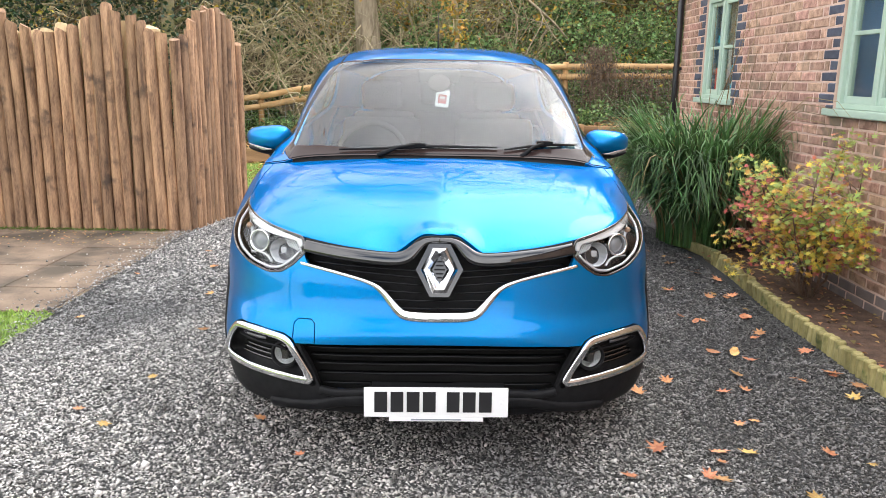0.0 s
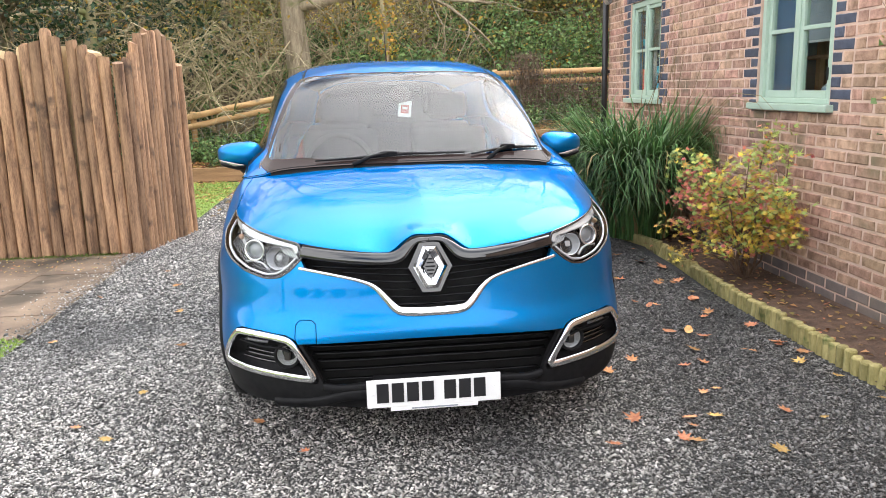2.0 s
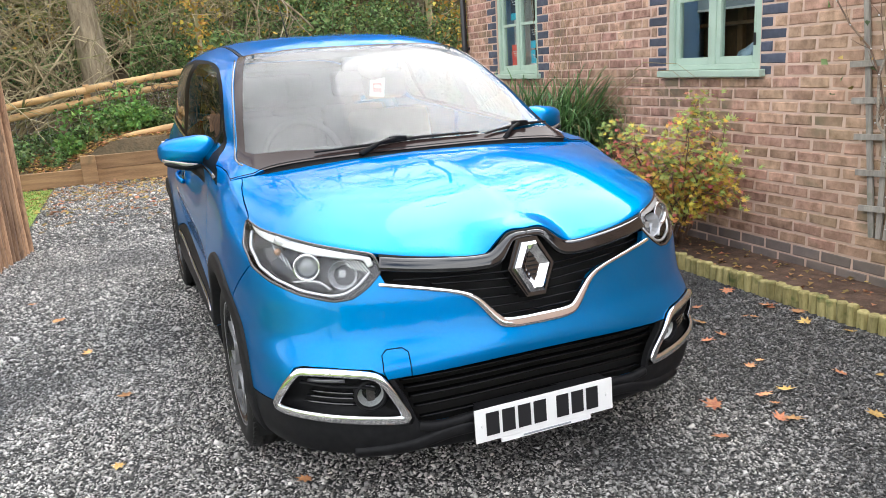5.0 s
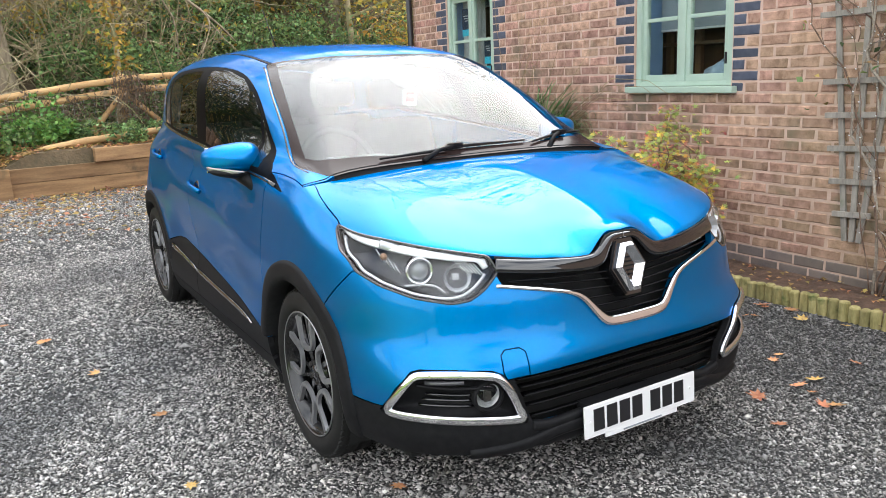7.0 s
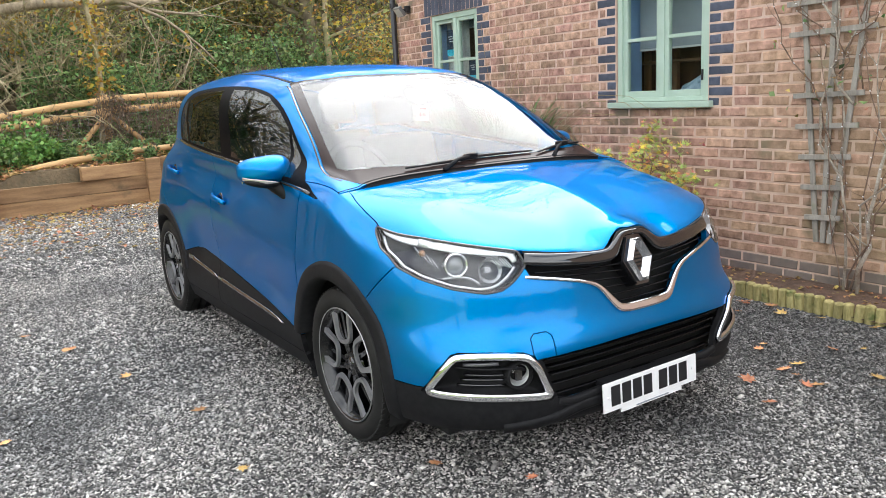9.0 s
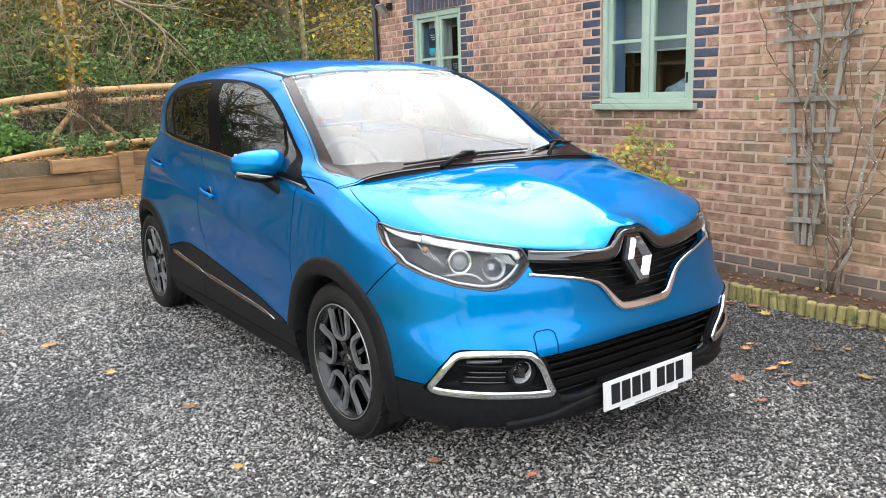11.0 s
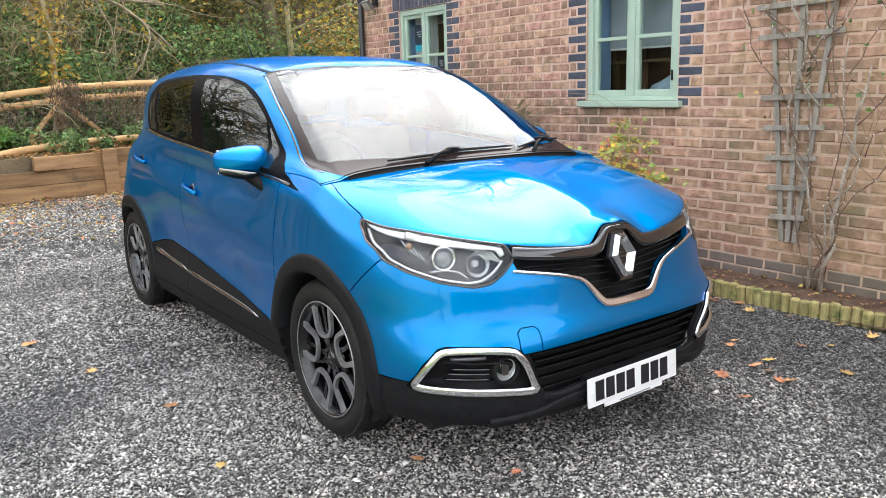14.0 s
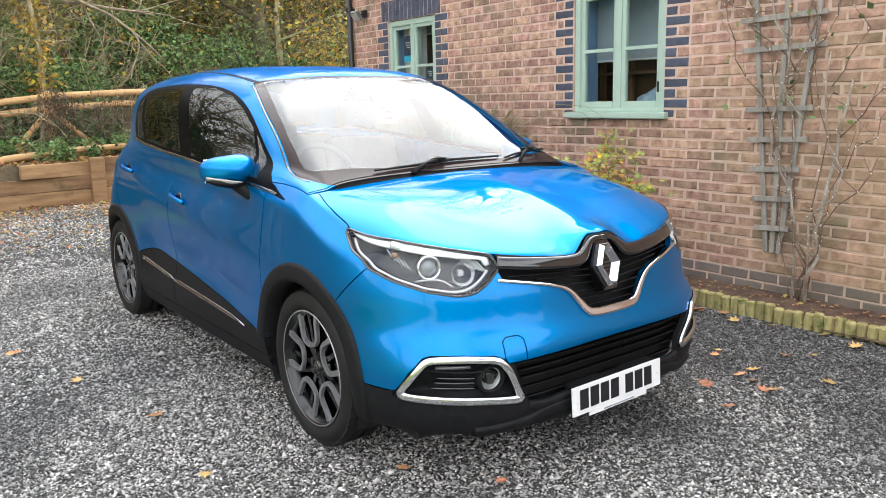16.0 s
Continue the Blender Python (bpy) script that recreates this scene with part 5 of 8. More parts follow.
# unseen hedge behind the drive's mouth, added to close and darken the car's reflections
def hedge(x0, x1, y0, y1, h, n, seed):
    rng = np.random.default_rng(seed)
    P = np.stack([rng.uniform(x0, x1, n), rng.uniform(y0, y1, n), h * rng.random(n) ** 0.8], 1)
    P[:, 2] *= 0.9 + 0.1 * np.sin(P[:, 0] * 1.7)
    tagged(new("hedge", leaf_cloud("hedge", M["holly"], P, 0.22, rng, 0.3, 0.7)), "dense dark green garden hedge across the drive", "hedge", kind="stuff")


hedge(-16, 12, -13.5, -11.3, 2.3, 15000, 61)


# ---- undergrowth ----
def undergrowth():
    rng = np.random.default_rng(50)

    def clumps(name, label, mat, n_clump, per, xr, yr, h, size, cat="undergrowth"):
        c = np.stack([rng.uniform(*xr, n_clump), rng.uniform(*yr, n_clump)], 1)
        c = c[c[:, 1] > wall_y(c[:, 0]) + 0.25]
        Q = []
        for x, y in c:
            hh = h * rng.uniform(0.4, 1.2)
            w = hh * rng.uniform(0.5, 0.9)
            q = rng.normal(0, 1, (per, 3))
            q /= np.linalg.norm(q, axis=1)[:, None]
            q *= rng.uniform(0.80, 1.04, (per, 1)) * (1 + 0.22 * np.sin(5 * q[:, :1] + x) * np.cos(4 * q[:, 1:2] + y))
            Q.append(np.stack([x + q[:, 0] * w, y + q[:, 1] * w, bank_z(x, y) + hh * 0.55 + q[:, 2] * hh * 0.6], 1))
        P = np.concatenate(Q)
        P[:, 2] = np.maximum(P[:, 2], bank_z(P[:, 0], P[:, 1]) + 0.02)
        ok = P[:, 1] > wall_y(P[:, 0]) + 0.02
        ob = new(name, leaf_cloud(name, M[mat], P[ok], size, rng, 0.3, 0.65))
        tagged(ob, label, cat, kind="stuff")

    clumps("ivy", "ivy and bramble leaves over the bank", "bramble", 150, 150, (-4.5, 4.6), (13.0, 15.2), 0.28, 0.065)
    clumps("bramble", "bramble bushes behind the rail fence", "bramble", 40, 620, (-8, 7), (14.7, 18), 0.75, 0.072)
    clumps("nettles", "bright green nettles and brambles against the rail fence", "nettle", 7, 260, (-2.0, -0.8), (13.35, 14.05), 0.55, 0.085)
    clumps("thicket", "dense autumn woodland thicket on the slope", "wood_leaf", 190, 210, (-16, 16), (18.0, 26), 1.6, 0.13)
    clumps("far_thicket", "dense woodland rising on the slope", "wood_leaf", 260, 200, (-26, 26), (24, 36), 3.2, 0.24)
    clumps("bushes", "leafy green bushes behind the rail fence", "bramble", 17, 950, (-1.5, 7), (15.4, 18.5), 1.35, 0.085)
    clumps("left_bushes", "dark green bushes behind the palisade", "holly", 40, 260, (-9, -4.5), (13.2, 16.5), 1.6, 0.085)
    clumps("yellow_thicket", "yellowing woodland leaves on the slope", "autumn", 95, 160, (-12, 14), (16.0, 26), 1.3, 0.10)
    # leaf litter on the ground
    n = 15000
    k = rng.integers(0, 150, n)
    cx, cy = rng.uniform(-4.5, 4.6, 150), rng.uniform(8.2, 14.2, 150)
    P = np.stack([cx[k] + rng.normal(0, 0.35, n), np.minimum(cy[k] + rng.normal(0, 0.25, n), 14.2), np.zeros(n)], 1)
    keep = rng.random(n) < np.clip((P[:, 1] - 8.2) / 4.2, 0.04, 1) ** 2
    P = P[keep]
    P[:, 2] = bank_z(P[:, 0], P[:, 1]) + 0.015
    d = rng.normal(0, 1, (len(P), 3))
    d[:, 2] *= 0.15
    tagged(new("leaf_litter", leaf_cloud("leaf_litter", M["litter"], P, 0.072, rng, 2.5, 0.7, d)), "brown and yellow fallen leaves scattered at the drive's end", "leaf litter", kind="stuff")
    n = 1700
    P = np.stack([rng.uniform(-2.6, 1.2, n), rng.uniform(12.85, 14.1, n), np.zeros(n)], 1)
    P[:, 2] = bank_z(P[:, 0], P[:, 1]) + 0.012
    d = rng.normal(0, 1, (n, 3))
    d[:, 2] *= 0.15
    tagged(new("bank_litter", leaf_cloud("bank_litter", M["litter"], P, 0.075, rng, 2.0, 0.7, d)), "brown and yellow fallen leaves along the bank behind the sleepers", "leaf litter", kind="stuff")
    # twigs among the thicket
    s = Soup()
    for i in range(420):
        x, y = rng.uniform(-9, 2), rng.uniform(14.8, 19)
        z = float(bank_z(x, y))
        L = rng.uniform(0.8, 3.0)
        d = np.array((rng.normal(0, 0.6), rng.normal(0, 0.4), rng.uniform(0.4, 1.2)))
        d /= np.linalg.norm(d)
        p = np.array((x, y, z))
        pts = [p, p + d * L * 0.35 + rng.normal(0, 0.08, 3), p + d * L * 0.7 + rng.normal(0, 0.12, 3), p + d * L + rng.normal(0, 0.2, 3) - np.array((0, 0, 0.15 * L))]
        s.tube(pts, [0.012, 0.010, 0.007, 0.003], 4, False)
    tagged(new("brushwood", s.mesh("brushwood", M["twig"])), "tangle of bare twigs and brambles on the bank", "brushwood", kind="stuff")


undergrowth()


# ---- bare arching shrubs, a yellowing climber and dead creeper on the rails ----
def bare_shrub(x, y, seed, n=36, reach=3.4):
    t = thing("bare_shrub", "bare shrub of long arching mossy twigs on the bank", "shrub", (x, y, zat(x, y)), "bare shrubs")
    rng = np.random.default_rng(seed)
    s = Soup()
    for i in range(n):
        a = rng.uniform(0, 6.283)
        L = reach * rng.uniform(0.6, 1.2)
        d = np.array((math.cos(a) * 0.75, math.sin(a) * 0.5, rng.uniform(0.6, 1.5)))
        d /= np.linalg.norm(d)
        p = np.array((rng.normal(0, 0.2), rng.normal(0, 0.2), 0.0))
        pts = [p]
        for k in range(8):
            d = d + np.array((rng.normal(0, 0.14), rng.normal(0, 0.14), -0.13 + rng.normal(0, 0.08)))
            d /= np.linalg.norm(d)
            pts.append(pts[-1] + d * L / 8)
        r = rng.uniform(0.012, 0.028)
        s.tube(pts, [r * (1 - 0.8 * k / 8) for k in range(9)], 5, False)
        for k in range(3, 9):
            for _ in range(2):
                e = rng.normal(0, 0.5, 3) + d * 0.5
                e /= np.linalg.norm(e)
                l = rng.uniform(0.25, 0.8)
                q = pts[k]
                s.tube([q, q + e * l * 0.5 + rng.normal(0, 0.03, 3), q + e * l - np.array((0, 0, 0.08))], [r * 0.35, r * 0.25, 0.002], 3, False)
    tagged(part("twig_mass", s.mesh("twig_mass", M["twig"]), None, t), kind="stuff")


for i, (x, y) in enumerate(((-5.2, 14.6), (-3.9, 15.2), (-2.9, 14.9), (-2.2, 16.0), (-0.4, 16.4), (-4.6, 16.4), (-2.2, 16.8), (-6.5, 15.5))):
    bare_shrub(x, y, 80 + i, 19, 3.3)


def yellow_climber(x, y, seed):
    t = thing("climber_stem", "slender stem wrapped in yellowing climber leaves", "climber", (x, y, zat(x, y)))
    rng = np.random.default_rng(seed)
    s = Soup()
    pts = [np.array((0.10 * math.sin(z * 1.3), 0.06 * math.cos(z), z)) for z in np.linspace(0, 5.0, 12)]
    s.tube(pts, [0.05 - 0.03 * i / 11 for i in range(12)], 7, False)
    part("stem", s.mesh("stem", M["twig"], True), None, t)
    n = 900
    z = rng.uniform(0.6, 5.0, n)
    P = np.stack([0.10 * np.sin(z * 1.3) + rng.normal(0, 0.14, n), rng.normal(0, 0.12, n), z], 1)
    tagged(part("leaves", leaf_cloud("leaves", M["autumn"], P, 0.09, rng, 0.2, 0.7), None, t), kind="stuff")


yellow_climber(0.10, 14.6, 91)
yellow_climber(-0.85, 16.8, 92)


def dead_creeper(x, y, top, w, seed, n, label):
    """Brown strands hanging over the rails."""
    t = thing("dead_creeper", label, "climber", (x, y, zat(x, y)))
    rng = np.random.default_rng(seed)
    s = Soup()
    h = top - zat(x, y)
    for i in range(n):
        a = np.array((rng.normal(0, w), rng.normal(0, 0.07) - 0.06, h * rng.uniform(0.6, 1.0)))
        b = a + np.array((rng.normal(0, 0.10), rng.normal(0, 0.05), -rng.uniform(0.2, 0.75) * h))
        b[2] = max(b[2], 0.02)
        s.tube([a, (a + b) / 2 + rng.normal(0, 0.05, 3), b], [0.005, 0.004, 0.002], 3, False)
    tagged(part("strand_mass", s.mesh("strand_mass", M["dead"]), None, t), kind="stuff")
    m = n * 3
    P = np.stack([rng.normal(0, w, m), rng.normal(-0.08, 0.08, m), h * rng.uniform(0.15, 0.95, m)], 1)
    tagged(part("dry_leaves", leaf_cloud("dry_leaves", M["dead"], P, 0.06, rng, 0.0, 0.6), None, t), kind="stuff")


dead_creeper(2.75, 14.15, 2.05, 0.16, 93, 160, "mound of dead brown creeper hanging over the rails")
dead_creeper(3.5, 14.15, 1.68, 0.45, 94, 150, "dead brown creeper along the wire fence")
dead_creeper(0.24, 14.15, 1.72, 0.10, 95, 70, "dead brown creeper round the fence post")
dead_creeper(1.4, 14.15, 1.60, 0.5, 96, 90, "dead brown creeper along the wire fence")
dead_creeper(-0.75, 14.15, 1.46, 0.45, 97, 60, "dead brown creeper tangled in the wire fence")
dead_creeper(0.5, 14.15, 1.62, 0.4, 98, 60, "dead brown creeper tangled in the wire fence")

# ---- the car's shape: x across, y back from the nose, z up ----
CAR_AT = (-0.010, 2.60, 0.0)


def curve(*pts):
    """A smooth curve through (t, value) pairs."""
    T, Y = np.array([p[0] for p in pts], float), np.array([p[1] for p in pts], float)
    D = np.gradient(Y, T)

    def f(t):
        t = np.clip(np.asarray(t, float), T[0], T[-1])
        i = np.clip(np.searchsorted(T, t) - 1, 0, len(T) - 2)
        h = T[i + 1] - T[i]
        s = (t - T[i]) / h
        return ((2 * s**3 - 3 * s**2 + 1) * Y[i] + (s**3 - 2 * s**2 + s) * h * D[i] + (-2 * s**3 + 3 * s**2) * Y[i + 1] + (s**3 - s**2) * h * D[i + 1])

    return f


def step01(a, b, x):
    t = np.clip((np.asarray(x, float) - a) / (b - a), 0, 1)
    return t * t * (3 - 2 * t)


LEN, BF, BR = 4.12, 0.90, 0.60
nose_y = curve((0.16, 0.10), (0.22, 0.035), (0.28, 0.018), (0.36, 0.022), (0.48, 0.0), (0.525, 0.004), (0.575, 0.024), (0.62, 0.036), (0.72, 0.056), (0.80, 0.080), (0.87, 0.108), (0.95, 0.14), (1.06, 0.17))
half_w = curve((0.16, 0.835), (0.24, 0.868), (0.34, 0.888), (0.48, 0.886), (0.62, 0.888), (0.76, 0.884), (0.88, 0.868), (1.0, 0.848), (1.10, 0.838), (1.2, 0.815))
tail_y = curve((0.16, 0.18), (0.3, 0.05), (0.5, 0.0), (0.7, 0.03), (0.9, 0.09), (1.05, 0.13), (1.2, 0.20))
# top edge of the flanks: bonnet edge, then window line; by distance along the plan from the nose
flank_top = curve((0, 0.868), (0.066, 0.867), (0.102, 0.846), (0.145, 0.814), (0.30, 0.818), (0.48, 0.840), (0.62, 0.862), (0.85, 0.890), (1.05, 0.907), (1.20, 0.942), (1.30, 0.984), (1.42, 1.030), (1.56, 1.046), (1.75, 1.052),
                  (2.1, 1.072), (2.75, 1.125), (3.4, 1.165), (3.95, 1.190), (4.4, 1.18), (4.9, 1.12))


def _plan_arc():
    """Evenly spaced steps round the plan, front centre to rear centre."""
    ph = np.linspace(0, np.pi / 2, 20000)
    fx, fy = 0.885 * np.sin(ph) ** (2 / 2.6), BF * (1 - np.cos(ph) ** (2 / 3.5))
    rx, ry = 0.885 * np.cos(ph) ** (2 / 2.8), LEN - BR + BR * np.sin(ph) ** (2 / 2.8)
    x = np.concatenate([fx, rx])
    y = np.concatenate([fy, ry])
    q = np.concatenate([ph / np.pi, 1.5 + ph / np.pi])  # 0..0.5 front, 0.5..1.5 side, 1.5..2 rear
    d = np.concatenate([[0], np.cumsum(np.hypot(np.diff(x), np.diff(y)))])
    return d, q


_ARC, _Q = _plan_arc()
ARC_MAX = float(_ARC[-1])


def flank(arc, v):
    """The outer surface of the flanks and bumpers: arc along the plan, v from 0 at the sill to 1 at the top edge."""
    arc, v = np.broadcast_arrays(np.asarray(arc, float), np.asarray(v, float))
    q = np.interp(arc, _ARC, _Q)
    ztop = flank_top(arc)
    zbot = 0.185 + 0.03 * step01(0.0, 0.6, arc) * (1 - step01(1.0, 1.5, arc))
    z = zbot + (ztop - zbot) * v
    A, y0, yt = half_w(z), nose_y(z), LEN - tail_y(z)
    pf, pr = np.clip(q, 0, 0.5) * np.pi, np.clip(q - 1.5, 0, 0.5) * np.pi
    side = np.clip(q - 0.5, 0, 1)
    ys0, ys1 = y0 + BF, yt - BR
    low = 1 - step01(0.40, 0.60, z)  # squarer corners low down
    en, em = 2.6 + 0.6 * low, 3.5 + 0.6 * low
    y = np.where(q < 0.5, y0 + BF * (1 - np.cos(pf) ** (2 / em)), np.where(q < 1.5, ys0 + (ys1 - ys0) * side, ys1 + BR * np.sin(pr) ** (2 / 2.8)))
    x = A * np.where(q < 0.5, np.sin(pf) ** (2 / en), np.where(q < 1.5, 1.0, np.abs(np.cos(pr)) ** (2 / 2.8)))
    # shoulder rounding beside the bonnet
    x = x - 0.045 * step01(0.10, 0.0, ztop - z) ** 1.5 * step01(0.5, 1.0, arc) * (1 - step01(1.5, 2.0, arc))
    # door hollow, rear haunch and upper taper
    door = step01(1.25, 1.75, y) * (1 - step01(2.75, 3.1, y))
    x = x - 0.032 * door * np.exp(-((z - 0.52 - 0.06 * (y - 2)) / 0.15) ** 2) + 0.006 * door * np.exp(-((z - 0.80 - 0.09 * (y - 2)) / 0.07) ** 2)
    x = x - 0.02 * door * np.exp(-((z - 0.98 - 0.06 * (y - 2)) / 0.06) ** 2)
    x = x - 0.12 * np.clip(y - 2.8, 0, 1) ** 2 * step01(1.0, 1.19, z)
    # front fender brow over the wheel
    x = x + 0.010 * np.exp(-(((y - 0.87) / 0.45) ** 2 + ((z - 0.68) / 0.10) ** 2)) * step01(0.2, 0.5, y)
    return np.stack([x, y, z], -1)


screen_z = curve((0.86, 1.050), (0.93, 1.068), (1.10, 1.175), (1.30, 1.300), (1.50, 1.415), (1.66, 1.492), (1.80, 1.540), (2.0, 1.570), (2.35, 1.596), (2.8, 1.602), (3.2, 1.588), (3.55, 1.552), (3.74, 1.50), (3.88, 1.36), (4.02, 1.18))


def arc_at(y):
    """Distance along the plan at which the flank's top edge lies at y (front of the car to its tail, on the side)."""
    a = np.linspace(1.0, ARC_MAX - 0.55, 12000)
    P = flank(a, 1.0)
    return np.interp(y, P[:, 1], a)


def cabin(y, w):
    """Windscreen, pillars, side windows and roof: y back, w from 0 at the window line to 1 on the centre line."""
    y, w = np.broadcast_arrays(np.asarray(y, float), np.asarray(w, float))
    e = flank(arc_at(y), 1.0)
    xb, zb = e[..., 0], e[..., 2]
    zc = np.maximum(screen_z(y), zb + 0.004)
    # even spacing round the section
    ps = (1 - (1 - w) ** 1.35) ** 1.5 * np.pi / 2
    s, c = np.sin(ps), np.cos(ps)
    k = step01(1.9, 2.7, y)  # squarer towards the tail
    t, r = s ** (2 / (4.3 + 1.4 * k)), np.abs(c) ** (2 / (2.7 + 0.5 * k))
    x = xb * r * (1 - 0.10 * t)
    # the front pillars stand inboard of the shoulder
    x = x - 0.075 * (1 - step01(1.45, 2.4, y)) * step01(0.0, 0.28, t) * r
    z = zb + (zc - zb) * t
    return np.stack([x, y, z], -1)


BON_END = float(arc_at(0.935))
# the bonnet's section behind its leading edge
bonnet_top = curve((0, 0.848), (0.2, 0.829), (0.4, 0.837), (0.62, 0.862), (0.85, 0.890), (1.05, 0.908), (1.20, 0.942))


def bonnet(a, b):
    """a from 0 on the centre line to 1 at the side, b from 0 at the leading edge to 1 at the windscreen."""
    a, b = np.broadcast_arrays(np.asarray(a, float), np.asarray(b, float))
    E, S = flank(1.20 * a, 1.0), flank(1.20 + (BON_END - 1.20) * b, 1.0)
    zb = 0.185 + 0.03 * step01(0.0, 0.6, 1.2 * a) * (1 - step01(1.0, 1.5, 1.2 * a))
    E2 = flank(1.20 * a, (bonnet_top(1.20 * a) - zb) / (flank_top(1.20 * a) - zb))
    E = E + (E2 - E) * step01(0.0, 0.17, b)[..., None]
    e1, r1 = flank(1.20, 1.0), flank(BON_END, 1.0)
    R = np.stack([r1[0] * a, 0.912 + (r1[1] - 0.912) * a**2, 1.060 + (r1[2] - 1.060) * a**2], -1)
    P = E + (R - E) * b[..., None]
    P = P + (S - (e1 + (r1 - e1) * b[..., None])) * (a**6)[..., None]
    P[..., 2] += (0.040 * (1 - a**2) + 0.012) * 4 * b * (1 - b) * (1 - 0.35 * b) * (1 - a**8)
    # shallow raised lines over the bonnet
    P[..., 2] += 0.002 * np.exp(-((np.abs(P[..., 0]) - 0.36 - 0.16 * b) / 0.14) ** 2) * step01(0.05, 0.4, b) * (1 - step01(0.7, 1, b))
    return P


def on_front(x, z, off=0.0):
    """A point of the nose at (x, z), pushed out by off; and the outward normal."""
    def p(x, z):
        x, z = np.asarray(x, float), np.asarray(z, float)
        low = 1 - step01(0.40, 0.60, z)
        en, em = 2.6 + 0.6 * low, 3.5 + 0.6 * low
        s = np.clip(np.abs(x) / half_w(z), 0, 0.985)
        return np.stack([x, nose_y(z) + BF * (1 - (1 - s**en) ** (1 / em)), z], -1)

    c = p(x, z)
    du, dv = p(np.asarray(x) + 0.004, z) - p(np.asarray(x) - 0.004, z), p(x, np.asarray(z) + 0.004) - p(x, np.asarray(z) - 0.004)
    n = np.cross(du, dv)
    n = n / np.linalg.norm(n, axis=-1, keepdims=True)
    return c + n * off, n


def on_side(y, z, off=0.0, sgn=1):
    """A point of the flank at (y, z), pushed out by off; and the outward normal."""
    y, z = np.atleast_1d(np.asarray(y, float)), np.atleast_1d(np.asarray(z, float))

    def p(y, z):
        a = np.array(y) + 0.62
        for _ in range(12):
            zt = flank_top(a)
            zb = 0.185 + 0.03 * step01(0.0, 0.6, a) * (1 - step01(1.0, 1.5, a))
            P = flank(a, (z - zb) / (zt - zb))
            a = a + (y - P[..., 1])
        return P

    c = p(y, z)
    du, dv = p(y + 0.01, z) - p(y - 0.01, z), p(y, z + 0.01) - p(y, z - 0.01)
    n = np.cross(du, dv)
    n = n / np.linalg.norm(n, axis=-1, keepdims=True)
    P = c + n * off
    return P * np.array((sgn, 1, 1)), n * np.array((sgn, 1, 1))


# ---- outlines of the car's panels ----
# nose, as (x, z)
HEAD = [(0.484, 0.795), (0.534, 0.746), (0.580, 0.716), (0.632, 0.708), (0.721, 0.726), (0.792, 0.759), (0.828, 0.793), (0.834, 0.85), (0.80, 0.917), (0.778, 0.96), (0.55, 0.93), (0.50, 0.845)]
GRILLE = [(0.0, 0.90), (0.50, 0.90), (0.497, 0.80), (0.478, 0.756), (0.368, 0.732), (0.261, 0.711), (0.212, 0.690), (0.160, 0.622), (0.133, 0.596), (0.0, 0.590)]
LOWER_GRILLE = [(0.0, 0.487), (0.157, 0.486), (0.361, 0.480), (0.50, 0.472), (0.462, 0.395), (0.425, 0.305), (0.0, 0.300)]
FOG = [(0.833, 0.362), (0.805, 0.445), (0.768, 0.502), (0.746, 0.512), (0.664, 0.513), (0.562, 0.504), (0.530, 0.488), (0.500, 0.439), (0.447, 0.325), (0.456, 0.314), (0.600, 0.331), (0.755, 0.347), (0.822, 0.349)]
TOW = [(0.528, 0.497), (0.524, 0.545), (0.508, 0.559), (0.462, 0.561), (0.447, 0.549), (0.447, 0.478), (0.520, 0.473)]
# flanks, as (y, z)
BUMPER_LINE = [(0.440, 0.805), (0.468, 0.790), (0.524, 0.736), (0.603, 0.660), (0.66, 0.60)]
CLAD = [(1.20, 0.345), (1.372, 0.388), (1.634, 0.417), (2.008, 0.464), (2.44, 0.517), (2.732, 0.547), (2.87, 0.540), (3.12, 0.480), (3.12, 0.10), (1.20, 0.10)]
GLAZING = [(1.05, 0.985), (1.263, 1.013), (1.425, 1.032), (2.114, 1.098), (2.638, 1.132), (2.994, 1.163), (3.16, 1.182), (3.25, 1.24), (3.28, 1.31), (3.25, 1.41), (3.10, 1.478), (2.83, 1.492), (2.53, 1.500),
           (2.157, 1.484), (1.883, 1.43), (1.705, 1.355), (1.527, 1.238), (1.349, 1.107), (1.20, 1.03), (1.12, 1.0)]
PANE_SMALL = [(1.365, 1.060), (1.425, 1.064), (1.565, 1.248), (1.50, 1.198), (1.395, 1.115)]
PANE_FRONT = [(1.458, 1.064), (2.145, 1.120), (2.338, 1.474), (2.15, 1.470), (1.92, 1.424), (1.755, 1.360), (1.605, 1.270)]
PANE_REAR = [(2.312, 1.133), (2.92, 1.180), (3.03, 1.31), (3.06, 1.445), (2.8, 1.474), (2.475, 1.478)]
PANE_QUARTER = [(2.98, 1.187), (3.14, 1.199), (3.235, 1.33), (3.19, 1.41), (3.11, 1.435), (3.09, 1.31)]
MIRROR_SAIL = [(1.05, 0.985), (1.33, 1.022), (1.36, 1.06), (1.345, 1.10), (1.20, 1.03), (1.12, 1.0)]
FUEL = [(3.60, 0.90), (3.63, 0.875), (3.78, 0.885), (3.80, 0.91), (3.79, 1.03), (3.76, 1.06), (3.62, 1.05), (3.60, 1.02)]
